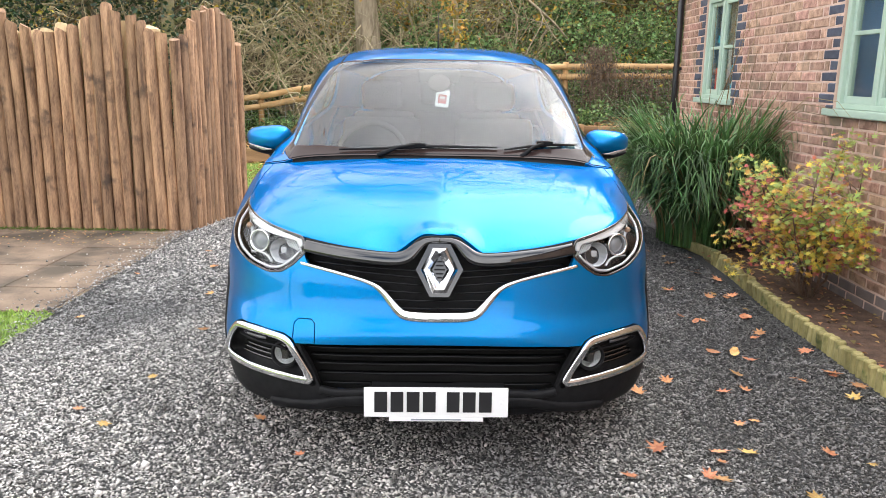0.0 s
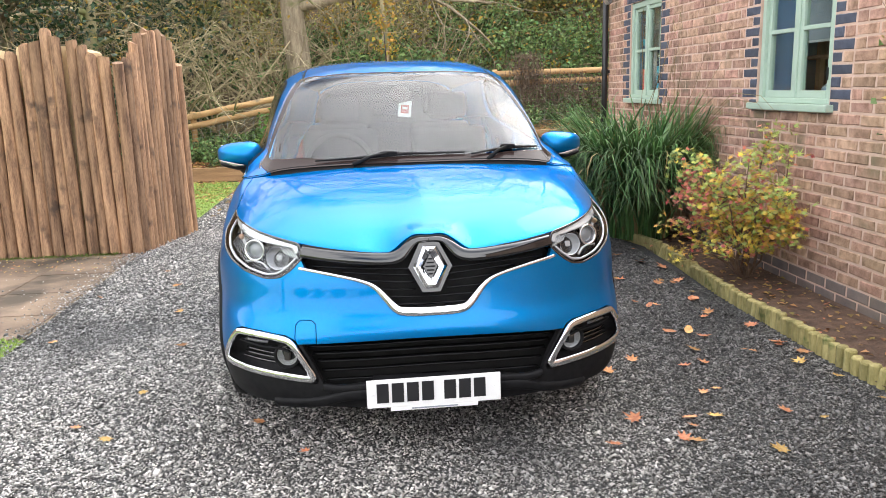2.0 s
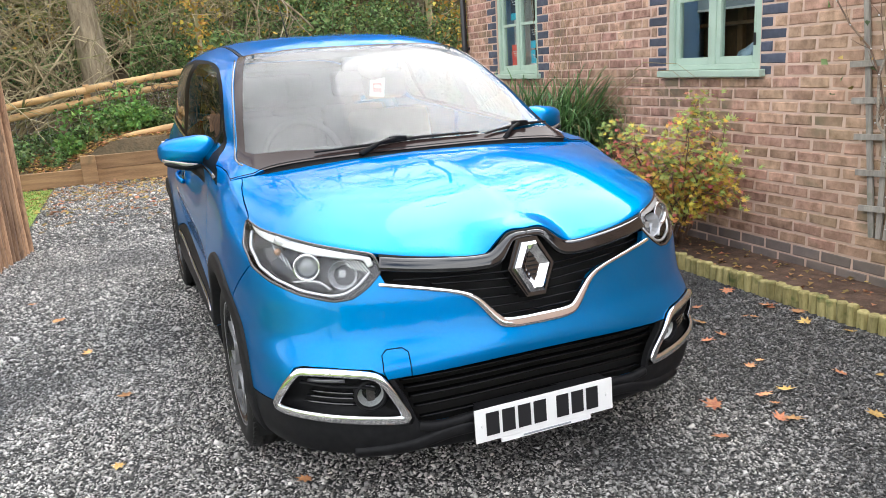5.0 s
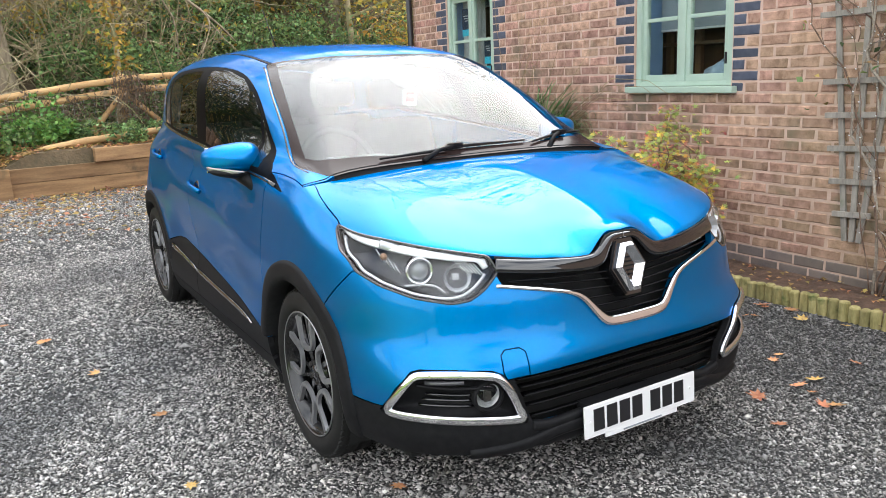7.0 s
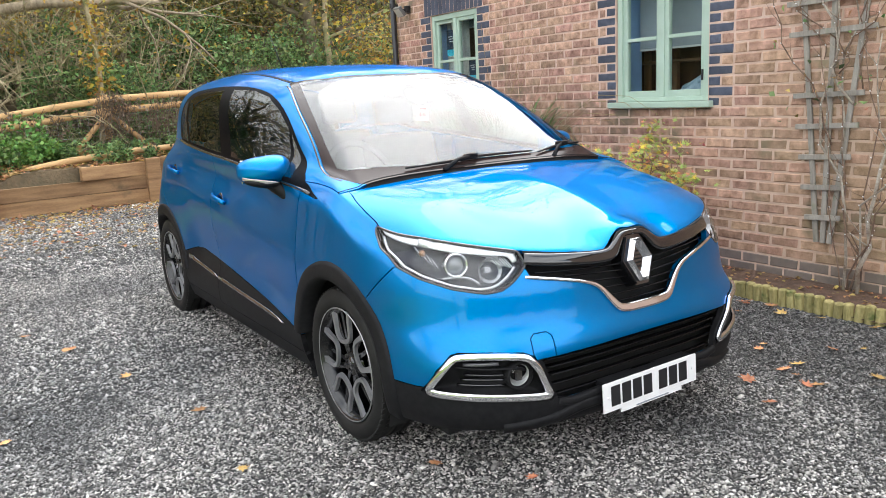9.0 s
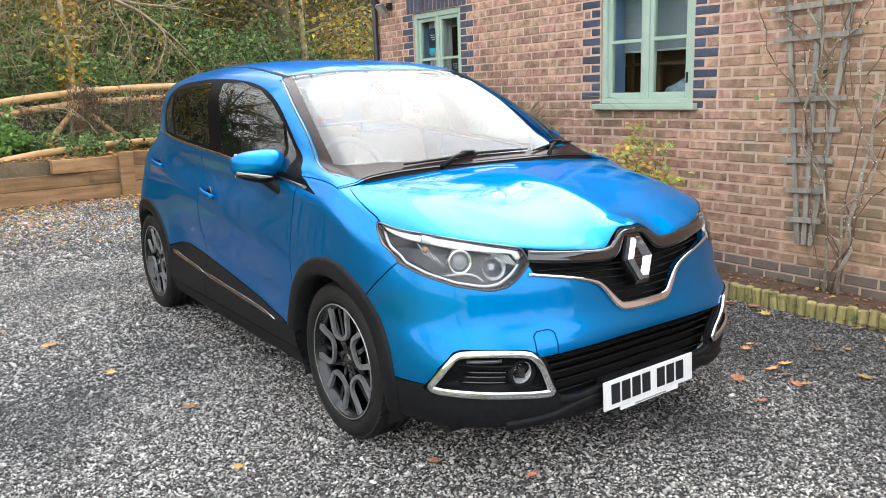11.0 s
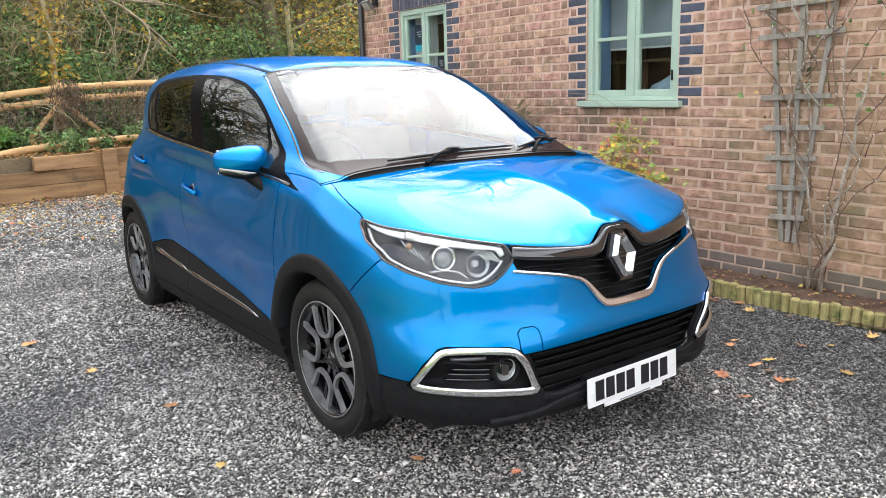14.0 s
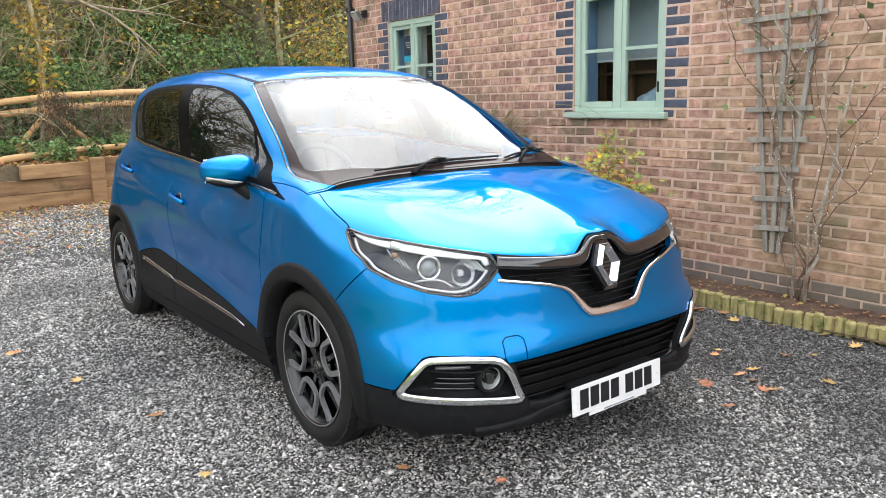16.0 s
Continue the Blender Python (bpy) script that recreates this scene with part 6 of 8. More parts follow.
# from above, as (x, y)
SCREEN = [(0.0, 0.80), (0.60, 0.85), (0.69, 0.96), (0.72, 1.04), (0.738, 1.119), (0.731, 1.188), (0.695, 1.356), (0.646, 1.619), (0.605, 1.78), (0.570, 1.90), (0.43, 1.775), (0.2, 1.725), (0.0, 1.715)]
SCREEN_CLEAR = [(0.0, 0.985), (0.40, 0.99), (0.62, 1.03), (0.68, 1.07), (0.700, 1.15), (0.661, 1.363), (0.591, 1.667), (0.541, 1.842), (0.43, 1.75), (0.2, 1.70), (0.0, 1.69)]
BONNET_LINE = [(0.80, 0.60), (0.790, 0.66), (0.786, 0.75), (0.775, 0.84), (0.760, 0.91), (0.752, 1.03)]
ARCH_F, ARCH_R, R_IN, R_OUT = (0.885, 0.315), (3.475, 0.315), 0.372, 0.438


def circle2(c, r, n=40):
    return [(c[0] + r * math.cos(2 * math.pi * i / n), c[1] + r * math.sin(2 * math.pi * i / n)) for i in range(n)]


def inside(p, poly):
    x, y = p
    r, j = False, len(poly) - 1
    for i in range(len(poly)):
        (xi, yi), (xj, yj) = poly[i], poly[j]
        if (yi > y) != (yj > y) and x < (xj - xi) * (y - yi) / (yj - yi) + xi:
            r = not r
        j = i
    return r


def sampled(poly, closed=True, seg=0.02):
    """The outline in steps of about seg."""
    out = []
    n = len(poly)
    for i in range(n if closed else n - 1):
        a, b = np.array(poly[i]), np.array(poly[(i + 1) % n])
        k = max(1, int(np.linalg.norm(b - a) / seg))
        out += [tuple(a + (b - a) * j / k) for j in range(k)]
    if not closed:
        out.append(poly[-1])
    return out


def rounded(poly, closed=True, it=2):
    """Corner-cut outline."""
    for _ in range(it):
        n, out = len(poly), []
        for i in range(n if closed else n - 1):
            a, b = np.array(poly[i]), np.array(poly[(i + 1) % n])
            out += [tuple(a * 0.75 + b * 0.25), tuple(a * 0.25 + b * 0.75)]
        if not closed:
            out = [poly[0]] + out + [poly[-1]]
        poly = out
    return poly


GLAZING = rounded(GLAZING, True, 2)


def shell_half():
    """Flank, bonnet and cabin of one side as one surface; face layer src: 0 flank, 1 bonnet, 2 cabin."""
    bm = bmesh.new()
    src = bm.faces.layers.int.new("src")
    arcs = np.concatenate([np.linspace(0, 1.20, 76), np.linspace(1.20, BON_END, 38)[1:], np.linspace(BON_END, ARC_MAX - 0.5, 170)[1:], np.linspace(ARC_MAX - 0.5, ARC_MAX, 25)[1:]])
    ys = flank(arcs[(arcs >= BON_END - 1e-4) & (arcs < ARC_MAX - 0.56)], 1.0)[:, 1]
    a = arcs[arcs <= 1.2001] / 1.2
    b = (arcs[(arcs >= 1.1999) & (arcs <= BON_END + 1e-4)] - 1.2) / (BON_END - 1.2)

    def put(P, tag):
        nu, nv = P.shape[:2]
        vs = [[bm.verts.new(P[i, j]) for j in range(nv)] for i in range(nu)]
        for i in range(nu - 1):
            for j in range(nv - 1):
                q = [vs[i][j], vs[i + 1][j], vs[i + 1][j + 1], vs[i][j + 1]]
                f = bm.faces.new(q)
                f[src] = tag

    U, V = np.meshgrid(arcs, np.linspace(0, 1, 48), indexing="ij")
    put(flank(U, V), 0)
    U, V = np.meshgrid(a, b, indexing="ij")
    put(bonnet(U, V), 1)
    U, V = np.meshgrid(ys, np.linspace(0, 1, 44), indexing="ij")
    put(cabin(U, V), 2)
    bmesh.ops.remove_doubles(bm, verts=bm.verts, dist=0.0004)
    return bm, src


def knife(bm, src, poly, ax, tags, where=None, closed=True):
    """Cuts the surface along an outline seen along one axis."""
    i, j = {"x": (1, 2), "y": (0, 2), "z": (0, 1)}[ax]
    n = len(poly)
    for k in range(n if closed else n - 1):
        p, q = poly[k], poly[(k + 1) % n]
        lo0, hi0, lo1, hi1 = min(p[0], q[0]) - 0.002, max(p[0], q[0]) + 0.002, min(p[1], q[1]) - 0.002, max(p[1], q[1]) + 0.002
        sel = []
        for f in bm.faces:
            if f[src] not in tags:
                continue
            c = f.verts[0].co
            if not (lo0 - 0.12 < c[i] < hi0 + 0.12 and lo1 - 0.12 < c[j] < hi1 + 0.12) or (where and not where(c)):
                continue
            u, w = [v.co[i] for v in f.verts], [v.co[j] for v in f.verts]
            if max(u) >= lo0 and min(u) <= hi0 and max(w) >= lo1 and min(w) <= hi1:
                sel.append(f)
        if not sel:
            continue
        no = Vector((0, 0, 0))
        no[i], no[j] = -(q[1] - p[1]), q[0] - p[0]
        if no.length < 1e-6:
            continue
        co = Vector((0, 0, 0))
        co[i], co[j] = p
        geom = list({v for f in sel for v in f.verts}) + list({e for f in sel for e in f.edges}) + sel
        bmesh.ops.bisect_plane(bm, geom=geom, plane_co=co, plane_no=no.normalized(), dist=0.0003)


def in_front(c):
    return c.y < 0.78


def classify(c, s):
    """The panel to which a face with centre c belongs ('' for an opening), and whether it is one of a left and right pair."""
    x, y, z = c
    if s == 1:
        if inside((x, y), BONNET_LINE + [(0.0, 1.1), (0.0, 0.0), (0.80, 0.0)]):
            return "bonnet", False
        return "front_wing", True
    if s == 2 or (y > 1.0 and inside((y, z), GLAZING)):
        if inside((y, z), GLAZING) and x > 0.5:
            for nm, p in (("quarter_light", PANE_SMALL), ("front_door_glass", PANE_FRONT), ("rear_door_glass", PANE_REAR), ("rear_quarter_glass", PANE_QUARTER), ("mirror_sail", MIRROR_SAIL)):
                if inside((y, z), p):
                    return nm, True
            return "window_frame", True
        if inside((x, y), SCREEN) and y < 1.95:
            return ("windscreen" if inside((x, y), SCREEN_CLEAR) else "windscreen_border"), False
        if y > 3.74:
            return "rear_window", False
        if y > 1.72 and x < 0.562 and z > 1.2:
            return ("roof", False) if x < 0.548 else ("roof_strip", True)
        if s == 2:
            return "side_frame", True
    if in_front(Vector(c)):
        if y < 0.75 and inside((x, z), HEAD):
            return "headlamp_lens", True
        if y < 0.3 and (inside((x, z), GRILLE) or inside((x, z), LOWER_GRILLE)):
            return "", False
        if y < 0.6 and inside((x, z), FOG):
            return "", False
        if y < 0.3 and inside((x, z), TOW):
            return "bumper_flap", True
    for a in (ARCH_F, ARCH_R):
        if math.hypot(y - a[0], z - a[1]) < R_IN and z > 0.0:
            return "", False
    if y < 0.9 and (z < 0.375 and x > 0.74 or z < 0.300 or (x > 0.44 and z < 0.36) or (0.40 < x < 0.53 and z < 0.474 and y < 0.3)):
        return "lower_bumper", False
    if inside((y, z), CLAD):
        return ("sill" if z < 0.27 else "front_door_cladding" if y < 2.455 else "rear_door_cladding"), True
    if y < 0.9 and inside((y, z), [(-0.5, 1.2), (0.40, 1.2), (0.40, 0.82)] + BUMPER_LINE + [(0.66, 0.10), (-0.5, 0.10)]):
        return "front_bumper", False
    if y < 1.245:
        return "front_wing", True
    if y < 2.455:
        return "front_door", True
    if inside((y, z), [(2.4, 0.1), (2.4, 1.3), (3.42, 1.3), (3.44, 1.16), (3.52, 1.0), (3.50, 0.84), (3.36, 0.74), (3.3, 0.1)]):
        return "rear_door", True
    if y > 3.80 and 0.84 < z < 1.12 and x > 0.52:
        return "tail_lamp", True
    if inside((y, z), FUEL):
        return "fuel_flap", True
    if z < 0.42 and y > 3.2:
        return "rear_bumper", False
    return "rear_quarter", True


PANEL_MAT = dict(bonnet="paint", front_wing="paint", quarter_light="glass_car", front_door_glass="glass_car", rear_door_glass="glass_car", rear_quarter_glass="glass_car", mirror_sail="satin_black",
                 window_frame="satin_black", windscreen="glass_ws", windscreen_border="frit", rear_window="frit", roof="paint", roof_strip="black_plastic", side_frame="paint", headlamp_lens="lens",
                 bumper_flap="paint", lower_bumper="black_plastic", sill="black_plastic", front_door_cladding="black_plastic", rear_door_cladding="black_plastic", front_bumper="paint", front_door="paint",
                 rear_door="paint", tail_lamp="red_lens", fuel_flap="paint", rear_bumper="black_plastic", rear_quarter="paint")
NO_GAP = {"quarter_light", "front_door_glass", "rear_door_glass", "rear_quarter_glass", "windscreen", "windscreen_border", "window_frame", "mirror_sail"}


def cut_shell():
    bm, src = shell_half()
    for p in (HEAD, FOG):
        knife(bm, src, p, "y", (0, 1), in_front)
    for p in (GRILLE, LOWER_GRILLE, TOW):
        knife(bm, src, p, "y", (0,), lambda c: c.y < 0.3)
    knife(bm, src, [(0.70, 0.375), (0.90, 0.375)], "y", (0,), lambda c: c.y < 0.95, False)
    knife(bm, src, [(0.0, 0.300), (0.90, 0.300)], "y", (0,), lambda c: c.y < 0.95, False)
    knife(bm, src, BUMPER_LINE, "x", (0,), lambda c: c.x > 0.5 and c.y < 1.0, False)
    for a in (ARCH_F, ARCH_R):
        knife(bm, src, circle2(a, R_IN), "x", (0,), lambda c: c.x > 0.5)
    for p in (CLAD, FUEL):
        knife(bm, src, p, "x", (0,), lambda c: c.x > 0.5)
    knife(bm, src, [(1.2, 0.27), (3.1, 0.27)], "x", (0,), lambda c: c.x > 0.5, False)
    for q in ([(1.245, 0.1), (1.245, 1.05)], [(2.455, 0.1), (2.455, 1.12)], [(3.44, 1.2), (3.44, 1.16), (3.52, 1.0), (3.50, 0.84), (3.36, 0.74)], [(3.80, 0.84), (3.80, 1.12)]):
        knife(bm, src, q, "x", (0,), lambda c: c.x > 0.4, False)
    for p in (GLAZING, MIRROR_SAIL):
        knife(bm, src, p, "x", (0, 2), lambda c: c.x > 0.5)
    for p in (PANE_SMALL, PANE_FRONT, PANE_REAR, PANE_QUARTER):
        knife(bm, src, p, "x", (2,), lambda c: c.x > 0.5)
    for p in (SCREEN, SCREEN_CLEAR):
        knife(bm, src, p, "z", (2,), lambda c: c.y < 2.0)
    knife(bm, src, BONNET_LINE, "z", (1,), None, False)
    for x in (0.548, 0.562):
        knife(bm, src, [(x, 1.7), (x, 3.75)], "z", (2,), lambda c: c.z > 1.3, False)
    # the other side
    bmesh.ops.triangulate(bm, faces=[f for f in bm.faces if len(f.verts) > 4])
    r = bmesh.ops.duplicate(bm, geom=bm.verts[:] + bm.edges[:] + bm.faces[:])
    fs = [g for g in r["geom"] if isinstance(g, bmesh.types.BMFace)]
    for g in r["geom"]:
        if isinstance(g, bmesh.types.BMVert):
            g.co.x = -g.co.x
    bmesh.ops.reverse_faces(bm, faces=fs)
    bmesh.ops.remove_doubles(bm, verts=[v for v in bm.verts if abs(v.co.x) < 0.002], dist=0.0008)
    bm.normal_update()
    # even out the shading
    for _ in range(2):
        nn = [v.normal + sum((e.other_vert(v).normal for e in v.link_edges), Vector()) * (1.0 / max(1, len(v.link_edges))) for v in bm.verts]
        for v, k in zip(bm.verts, nn):
            v.normal = k.normalized()
    return bm, src


def panel_groups(bm, src):
    groups = {}
    for f in bm.faces:
        c = f.calc_center_median()
        name, pair = classify((abs(c.x), c.y, c.z), f[src])
        if name == "bumper_flap" and c.x > 0:  # one flap only
            name, pair = "front_bumper", False
        if name:
            groups.setdefault((name, (1 if c.x > 0 else -1) if pair else 0), []).append(f)
    return groups


def panel_mesh(name, faces, gap, mat, inset=0.0, depth=0.022):
    """One panel with its own shut-line gap and turned-in edge, keeping the body's normals."""
    idx, V, Nn = {}, [], []
    F, inw, cnt = [], {}, {}
    for f in faces:
        q = []
        for v in f.verts:
            if v not in idx:
                idx[v] = len(V)
                V.append(v.co - v.normal * inset)
                Nn.append(v.normal.copy())
            q.append(idx[v])
        F.append(tuple(q))
        for e in f.edges:
            cnt.setdefault(e, []).append(f)
    rim = [(e, fs[0]) for e, fs in cnt.items() if len(fs) == 1]
    if gap:
        for e, f in rim:
            a, b = e.verts
            d = (b.co - a.co)
            if d.length < 1e-7:
                continue
            s = f.normal.cross(d.normalized())
            if s.dot(f.calc_center_median() - a.co) < 0:
                s = -s
            for v in (a, b):
                inw[v] = inw.get(v, Vector()) + s
        for v, s in inw.items():
            if s.length > 1e-6:
                V[idx[v]] = V[idx[v]] + s.normalized() * gap
        for e, f in rim:
            loop = [l for l in f.loops if l.edge == e][0]
            a, b = loop.vert, loop.link_loop_next.vert
            s = (inw.get(a, Vector()) + inw.get(b, Vector()))
            s = -s.normalized() if s.length > 1e-6 else a.normal
            k = len(V)
            pa, pb = V[idx[a]], V[idx[b]]
            V += [pa, pb, pb - b.normal * depth, pa - a.normal * depth]
            Nn += [s] * 4
            F.append((k + 1, k, k + 3, k + 2))
    me = bpy.data.meshes.new(name)
    me.from_pydata([tuple(v) for v in V], [], F)
    me.materials.append(mat)
    me.polygons.foreach_set("use_smooth", np.ones(len(me.polygons), dtype=bool))
    if name.endswith("glass") or name == "quarter_light":  # flat side panes
        mean = sum(Nn, Vector()).normalized()
        Nn = [(n * 0.30 + mean * 0.70).normalized() for n in Nn]
    if name in ("windscreen", "windscreen_border"):  # the glass itself is flatter across than the body's section
        Nn = [Vector((n.x * 0.45, n.y, n.z)).normalized() for n in Nn]
    me.normals_split_custom_set_from_vertices([tuple(n) for n in Nn])
    return me


car = thing("car", "bright metallic blue five-door crossover car, parked on the gravel", "car", CAR_AT)
car.rotation_euler = (0, 0, radians(0.85))
CUT, SRC = cut_shell()
PANELS = panel_groups(CUT, SRC)
PART = {}
for (nm, sg), fs in PANELS.items():
    PART[nm, sg] = part(nm, panel_mesh(nm, fs, 0.0 if nm in NO_GAP or nm == "headlamp_lens" else 0.0013 if nm == "bumper_flap" else 0.0026, M[PANEL_MAT[nm]]), None, car)
    if nm in ("windscreen", "headlamp_lens") or nm.endswith("glass") or nm == "quarter_light":
        PART[nm, sg].visible_shadow = nm == "never"


def rim_loop(faces):
    """The outline of a panel in order, with the normals."""
    cnt = {}
    for f in faces:
        for e in f.edges:
            cnt[e] = cnt.get(e, 0) + 1
    nxt = {}
    for e, k in cnt.items():
        if k == 1:
            for a, b in ((e.verts[0], e.verts[1]), (e.verts[1], e.verts[0])):
                nxt.setdefault(a, []).append(b)
    start = next(iter(nxt))
    loop, prev, cur = [start], None, start
    while True:
        step = [v for v in nxt[cur] if v is not prev]
        prev, cur = cur, step[0]
        if cur is start or len(loop) > 2000:
            break
        loop.append(cur)
    return np.array([v.co for v in loop]), np.array([v.normal for v in loop])


def even(P, Nr, step=0.012):
    """A closed outline resampled evenly and slightly smoothed."""
    Q, K = np.vstack([P, P[:1]]), np.vstack([Nr, Nr[:1]])
    d = np.concatenate([[0], np.cumsum(np.linalg.norm(np.diff(Q, axis=0), axis=1))])
    t = np.linspace(0, d[-1], max(12, int(d[-1] / step)), endpoint=False)
    Q, K = np.stack([np.interp(t, d, Q[:, k]) for k in range(3)], 1), np.stack([np.interp(t, d, K[:, k]) for k in range(3)], 1)
    for _ in range(2):
        Q = 0.5 * Q + 0.25 * (np.roll(Q, 1, 0) + np.roll(Q, -1, 0))
    return Q, K / np.linalg.norm(K, axis=1)[:, None]


# ---- bands and mouldings laid on the body ----
def band(name, P, Nrm, width, height, mat, parent, closed=False, label="", sides=10, square=0.6):
    """A rounded moulding along the points P, of given width in the surface and height above it."""
    P, Nrm = np.asarray(P, float), np.asarray(Nrm, float)
    n = len(P)
    T = (np.roll(P, -1, 0) - np.roll(P, 1, 0)) if closed else np.gradient(P, axis=0)
    T /= np.linalg.norm(T, axis=1)[:, None] + 1e-9
    S = np.cross(T, Nrm)
    S /= np.linalg.norm(S, axis=1)[:, None] + 1e-9
    w = np.broadcast_to(np.asarray(width, float), (n,))
    V = []
    for k in range(sides):
        a = 2 * math.pi * k / sides
        c, s = math.cos(a), math.sin(a)
        c, s = math.copysign(abs(c) ** square, c), math.copysign(abs(s) ** square, s)
        V.append(P + S * (w * 0.5 * c)[:, None] + Nrm * (height * 0.5 * s))
    V = np.stack(V, 1).reshape(-1, 3)
    F = []
    for i in range(n if closed else n - 1):
        j = (i + 1) % n
        F += [(i * sides + k, i * sides + (k + 1) % sides, j * sides + (k + 1) % sides, j * sides + k) for k in range(sides)]
    if not closed:
        F += [tuple(range(sides))[::-1], tuple((n - 1) * sides + k for k in range(sides))]
    return part(name, mesh_of(name, V, F, mat, True), None, parent, label)


def front_path(poly, off=0.0, closed=False, seg=0.02, sgn=1, it=2):
    pts = sampled(rounded(poly, closed, it), closed, seg)
    x, z = np.array([p[0] for p in pts]) * sgn, np.array([p[1] for p in pts])
    return on_front(x, z, off)


def both_ways(half):
    """An outline from the right side through the middle to the left."""
    return [(-x, z) for x, z in half] + [(x, z) for x, z in half[::-1] if x > 1e-6]


def turned(profile, n, name, mat):
    """A turned mesh round the z axis: (z, r) points."""
    V = [(r * math.cos(2 * math.pi * i / n), r * math.sin(2 * math.pi * i / n), z) for i in range(n) for z, r in profile]
    k = len(profile)
    F = [(i * k + j, ((i + 1) % n) * k + j, ((i + 1) % n) * k + j + 1, i * k + j + 1) for i in range(n) for j in range(k - 1)]
    return mesh_of(name, V, F, mat, True)


# dark core behind the nose openings
U, W = np.meshgrid(np.linspace(0, 1.25, 60), np.linspace(0.02, 0.97, 24), indexing="ij")
core = flank(U, W)
core[..., 1] += 0.085
core[..., 0] *= 0.955
i = (np.arange(59)[:, None] * 24 + np.arange(23)[None]).ravel()
V = np.concatenate([core.reshape(-1, 3), core.reshape(-1, 3) * np.array((-1, 1, 1))])
F = np.stack([i, i + 24, i + 25, i + 1], 1)
part("nose_core", mesh_of("nose_core", V, np.concatenate([F, F[:, ::-1] + 60 * 24]), M["under"], True), None, car)

# upper grille: gloss bar, slats, chrome strip
for sg in (-1, 1):
    P, Nr = front_path([(0.0, 0.850), (0.052, 0.849), (0.086, 0.822), (0.120, 0.790), (0.175, 0.783), (0.30, 0.793), (0.40, 0.803), (0.488, 0.815)], 0.0, False, 0.012, sg)
    band("grille_bar", P, Nr, np.interp(np.linspace(0, 1, len(P)), [0, 0.15, 0.33, 1], [0.020, 0.024, 0.050, 0.046]), 0.022, M["gloss_black"], car)
    for k, (z0, z1, x1) in enumerate(((0.745, 0.765, 0.455), (0.722, 0.742, 0.34), (0.695, 0.708, 0.245), (0.668, 0.674, 0.212), (0.640, 0.643, 0.185), (0.614, 0.615, 0.155))):
        P, Nr = front_path([(0.0 if k > 3 else 0.06, z0), (x1, z1)], -0.020, False, 0.03, sg, 0)
        band("grille_slat", P, Nr, 0.007, 0.018, M["slat"], car, sides=8)
V_LINE = [(0.0, 0.584), (0.118, 0.586), (0.146, 0.604), (0.176, 0.640), (0.212, 0.682), (0.258, 0.706), (0.368, 0.731), (0.50, 0.754)]
P, Nr = front_path(both_ways(V_LINE[::-1]), 0.004, False, 0.012)
ww = 0.013 + 0.023 * np.exp(-((np.abs(P[:, 0]) - 0.0) / 0.20) ** 4)
band("grille_chrome_strip", P, Nr, ww, 0.016, M["chrome"], car, label="bright chrome strip")
# edge line under the bonnet
P, Nr = front_path(both_ways([(0.0, 0.862), (0.062, 0.861), (0.088, 0.842), (0.118, 0.812), (0.165, 0.804), (0.30, 0.813), (0.485, 0.838)][::-1]), 0.002, False, 0.012, 1, 1)
band("bonnet_seal", P, Nr, 0.008, 0.010, M["under"], car)


# badge: a plain chrome rhombus on a black surround
def prism(pts_out, pts_in, y0, y1, mat, name, parent, bevel=0.0):
    """A ring (or plate) in the x-z plane between two outlines, from y0 back to y1."""
    bm = bmesh.new()
    o = [bm.verts.new((x, y0, z)) for x, z in pts_out]
    n = len(o)
    if pts_in:
        i_ = [bm.verts.new((x, y0, z)) for x, z in pts_in]
        fs = [bm.faces.new((o[k], o[(k + 1) % n], i_[(k + 1) % n], i_[k])) for k in range(n)]
    else:
        fs = [bm.faces.new(o)]
    r = bmesh.ops.extrude_face_region(bm, geom=fs)
    bmesh.ops.translate(bm, verts=[g for g in r["geom"] if isinstance(g, bmesh.types.BMVert)], vec=(0, y1 - y0, 0))
    bmesh.ops.recalc_face_normals(bm, faces=bm.faces)
    if bevel:
        bmesh.ops.bevel(bm, geom=[e for e in bm.edges if all(v.co.y < (y0 + y1) / 2 for v in e.verts)], offset=bevel, segments=2, affect="EDGES")
    return part(name, bm, mat, parent)


badge = thing("badge", "", "")
badge.parent = car
badge.matrix_basis = pose(0, 0.062, 0.752, -17, 0, 0) @ Matrix.Diagonal((0.90, 1.0, 0.90, 1))
hexo = [(-0.042, 0.108), (0.042, 0.108), (0.10, 0.0), (0.042, -0.118), (-0.042, -0.118), (-0.10, 0.0)]
prism([(-0.042, 0.104), (0.042, 0.104), (0.094, 0.0), (0.038, -0.108), (-0.038, -0.108), (-0.094, 0.0)], None, 0.0, 0.06, M["gloss_black"], "badge_surround", badge, 0.006)
# rhombus with ridged arms: outer foot, outer rim, ridge, inner foot
ro = [(-0.028, 0.088), (0.028, 0.088), (0.0735, 0.0), (0.028, -0.094), (-0.028, -0.094), (-0.0735, 0.0)]
ri = [(-0.001, 0.052), (0.001, 0.052), (0.030, 0.0), (0.001, -0.055), (-0.001, -0.055), (-0.030, 0.0)]
rm = [(0.62 * a + 0.38 * c, 0.62 * b + 0.38 * d) for (a, b), (c, d) in zip(ro, ri)]
V = [(x, 0.004, z) for x, z in ro] + [(x, -0.008, z) for x, z in ro] + [(x * 1.0, -0.024 if z > -0.02 else -0.020, z) for x, z in rm] + [(x, 0.0, z) for x, z in ri]
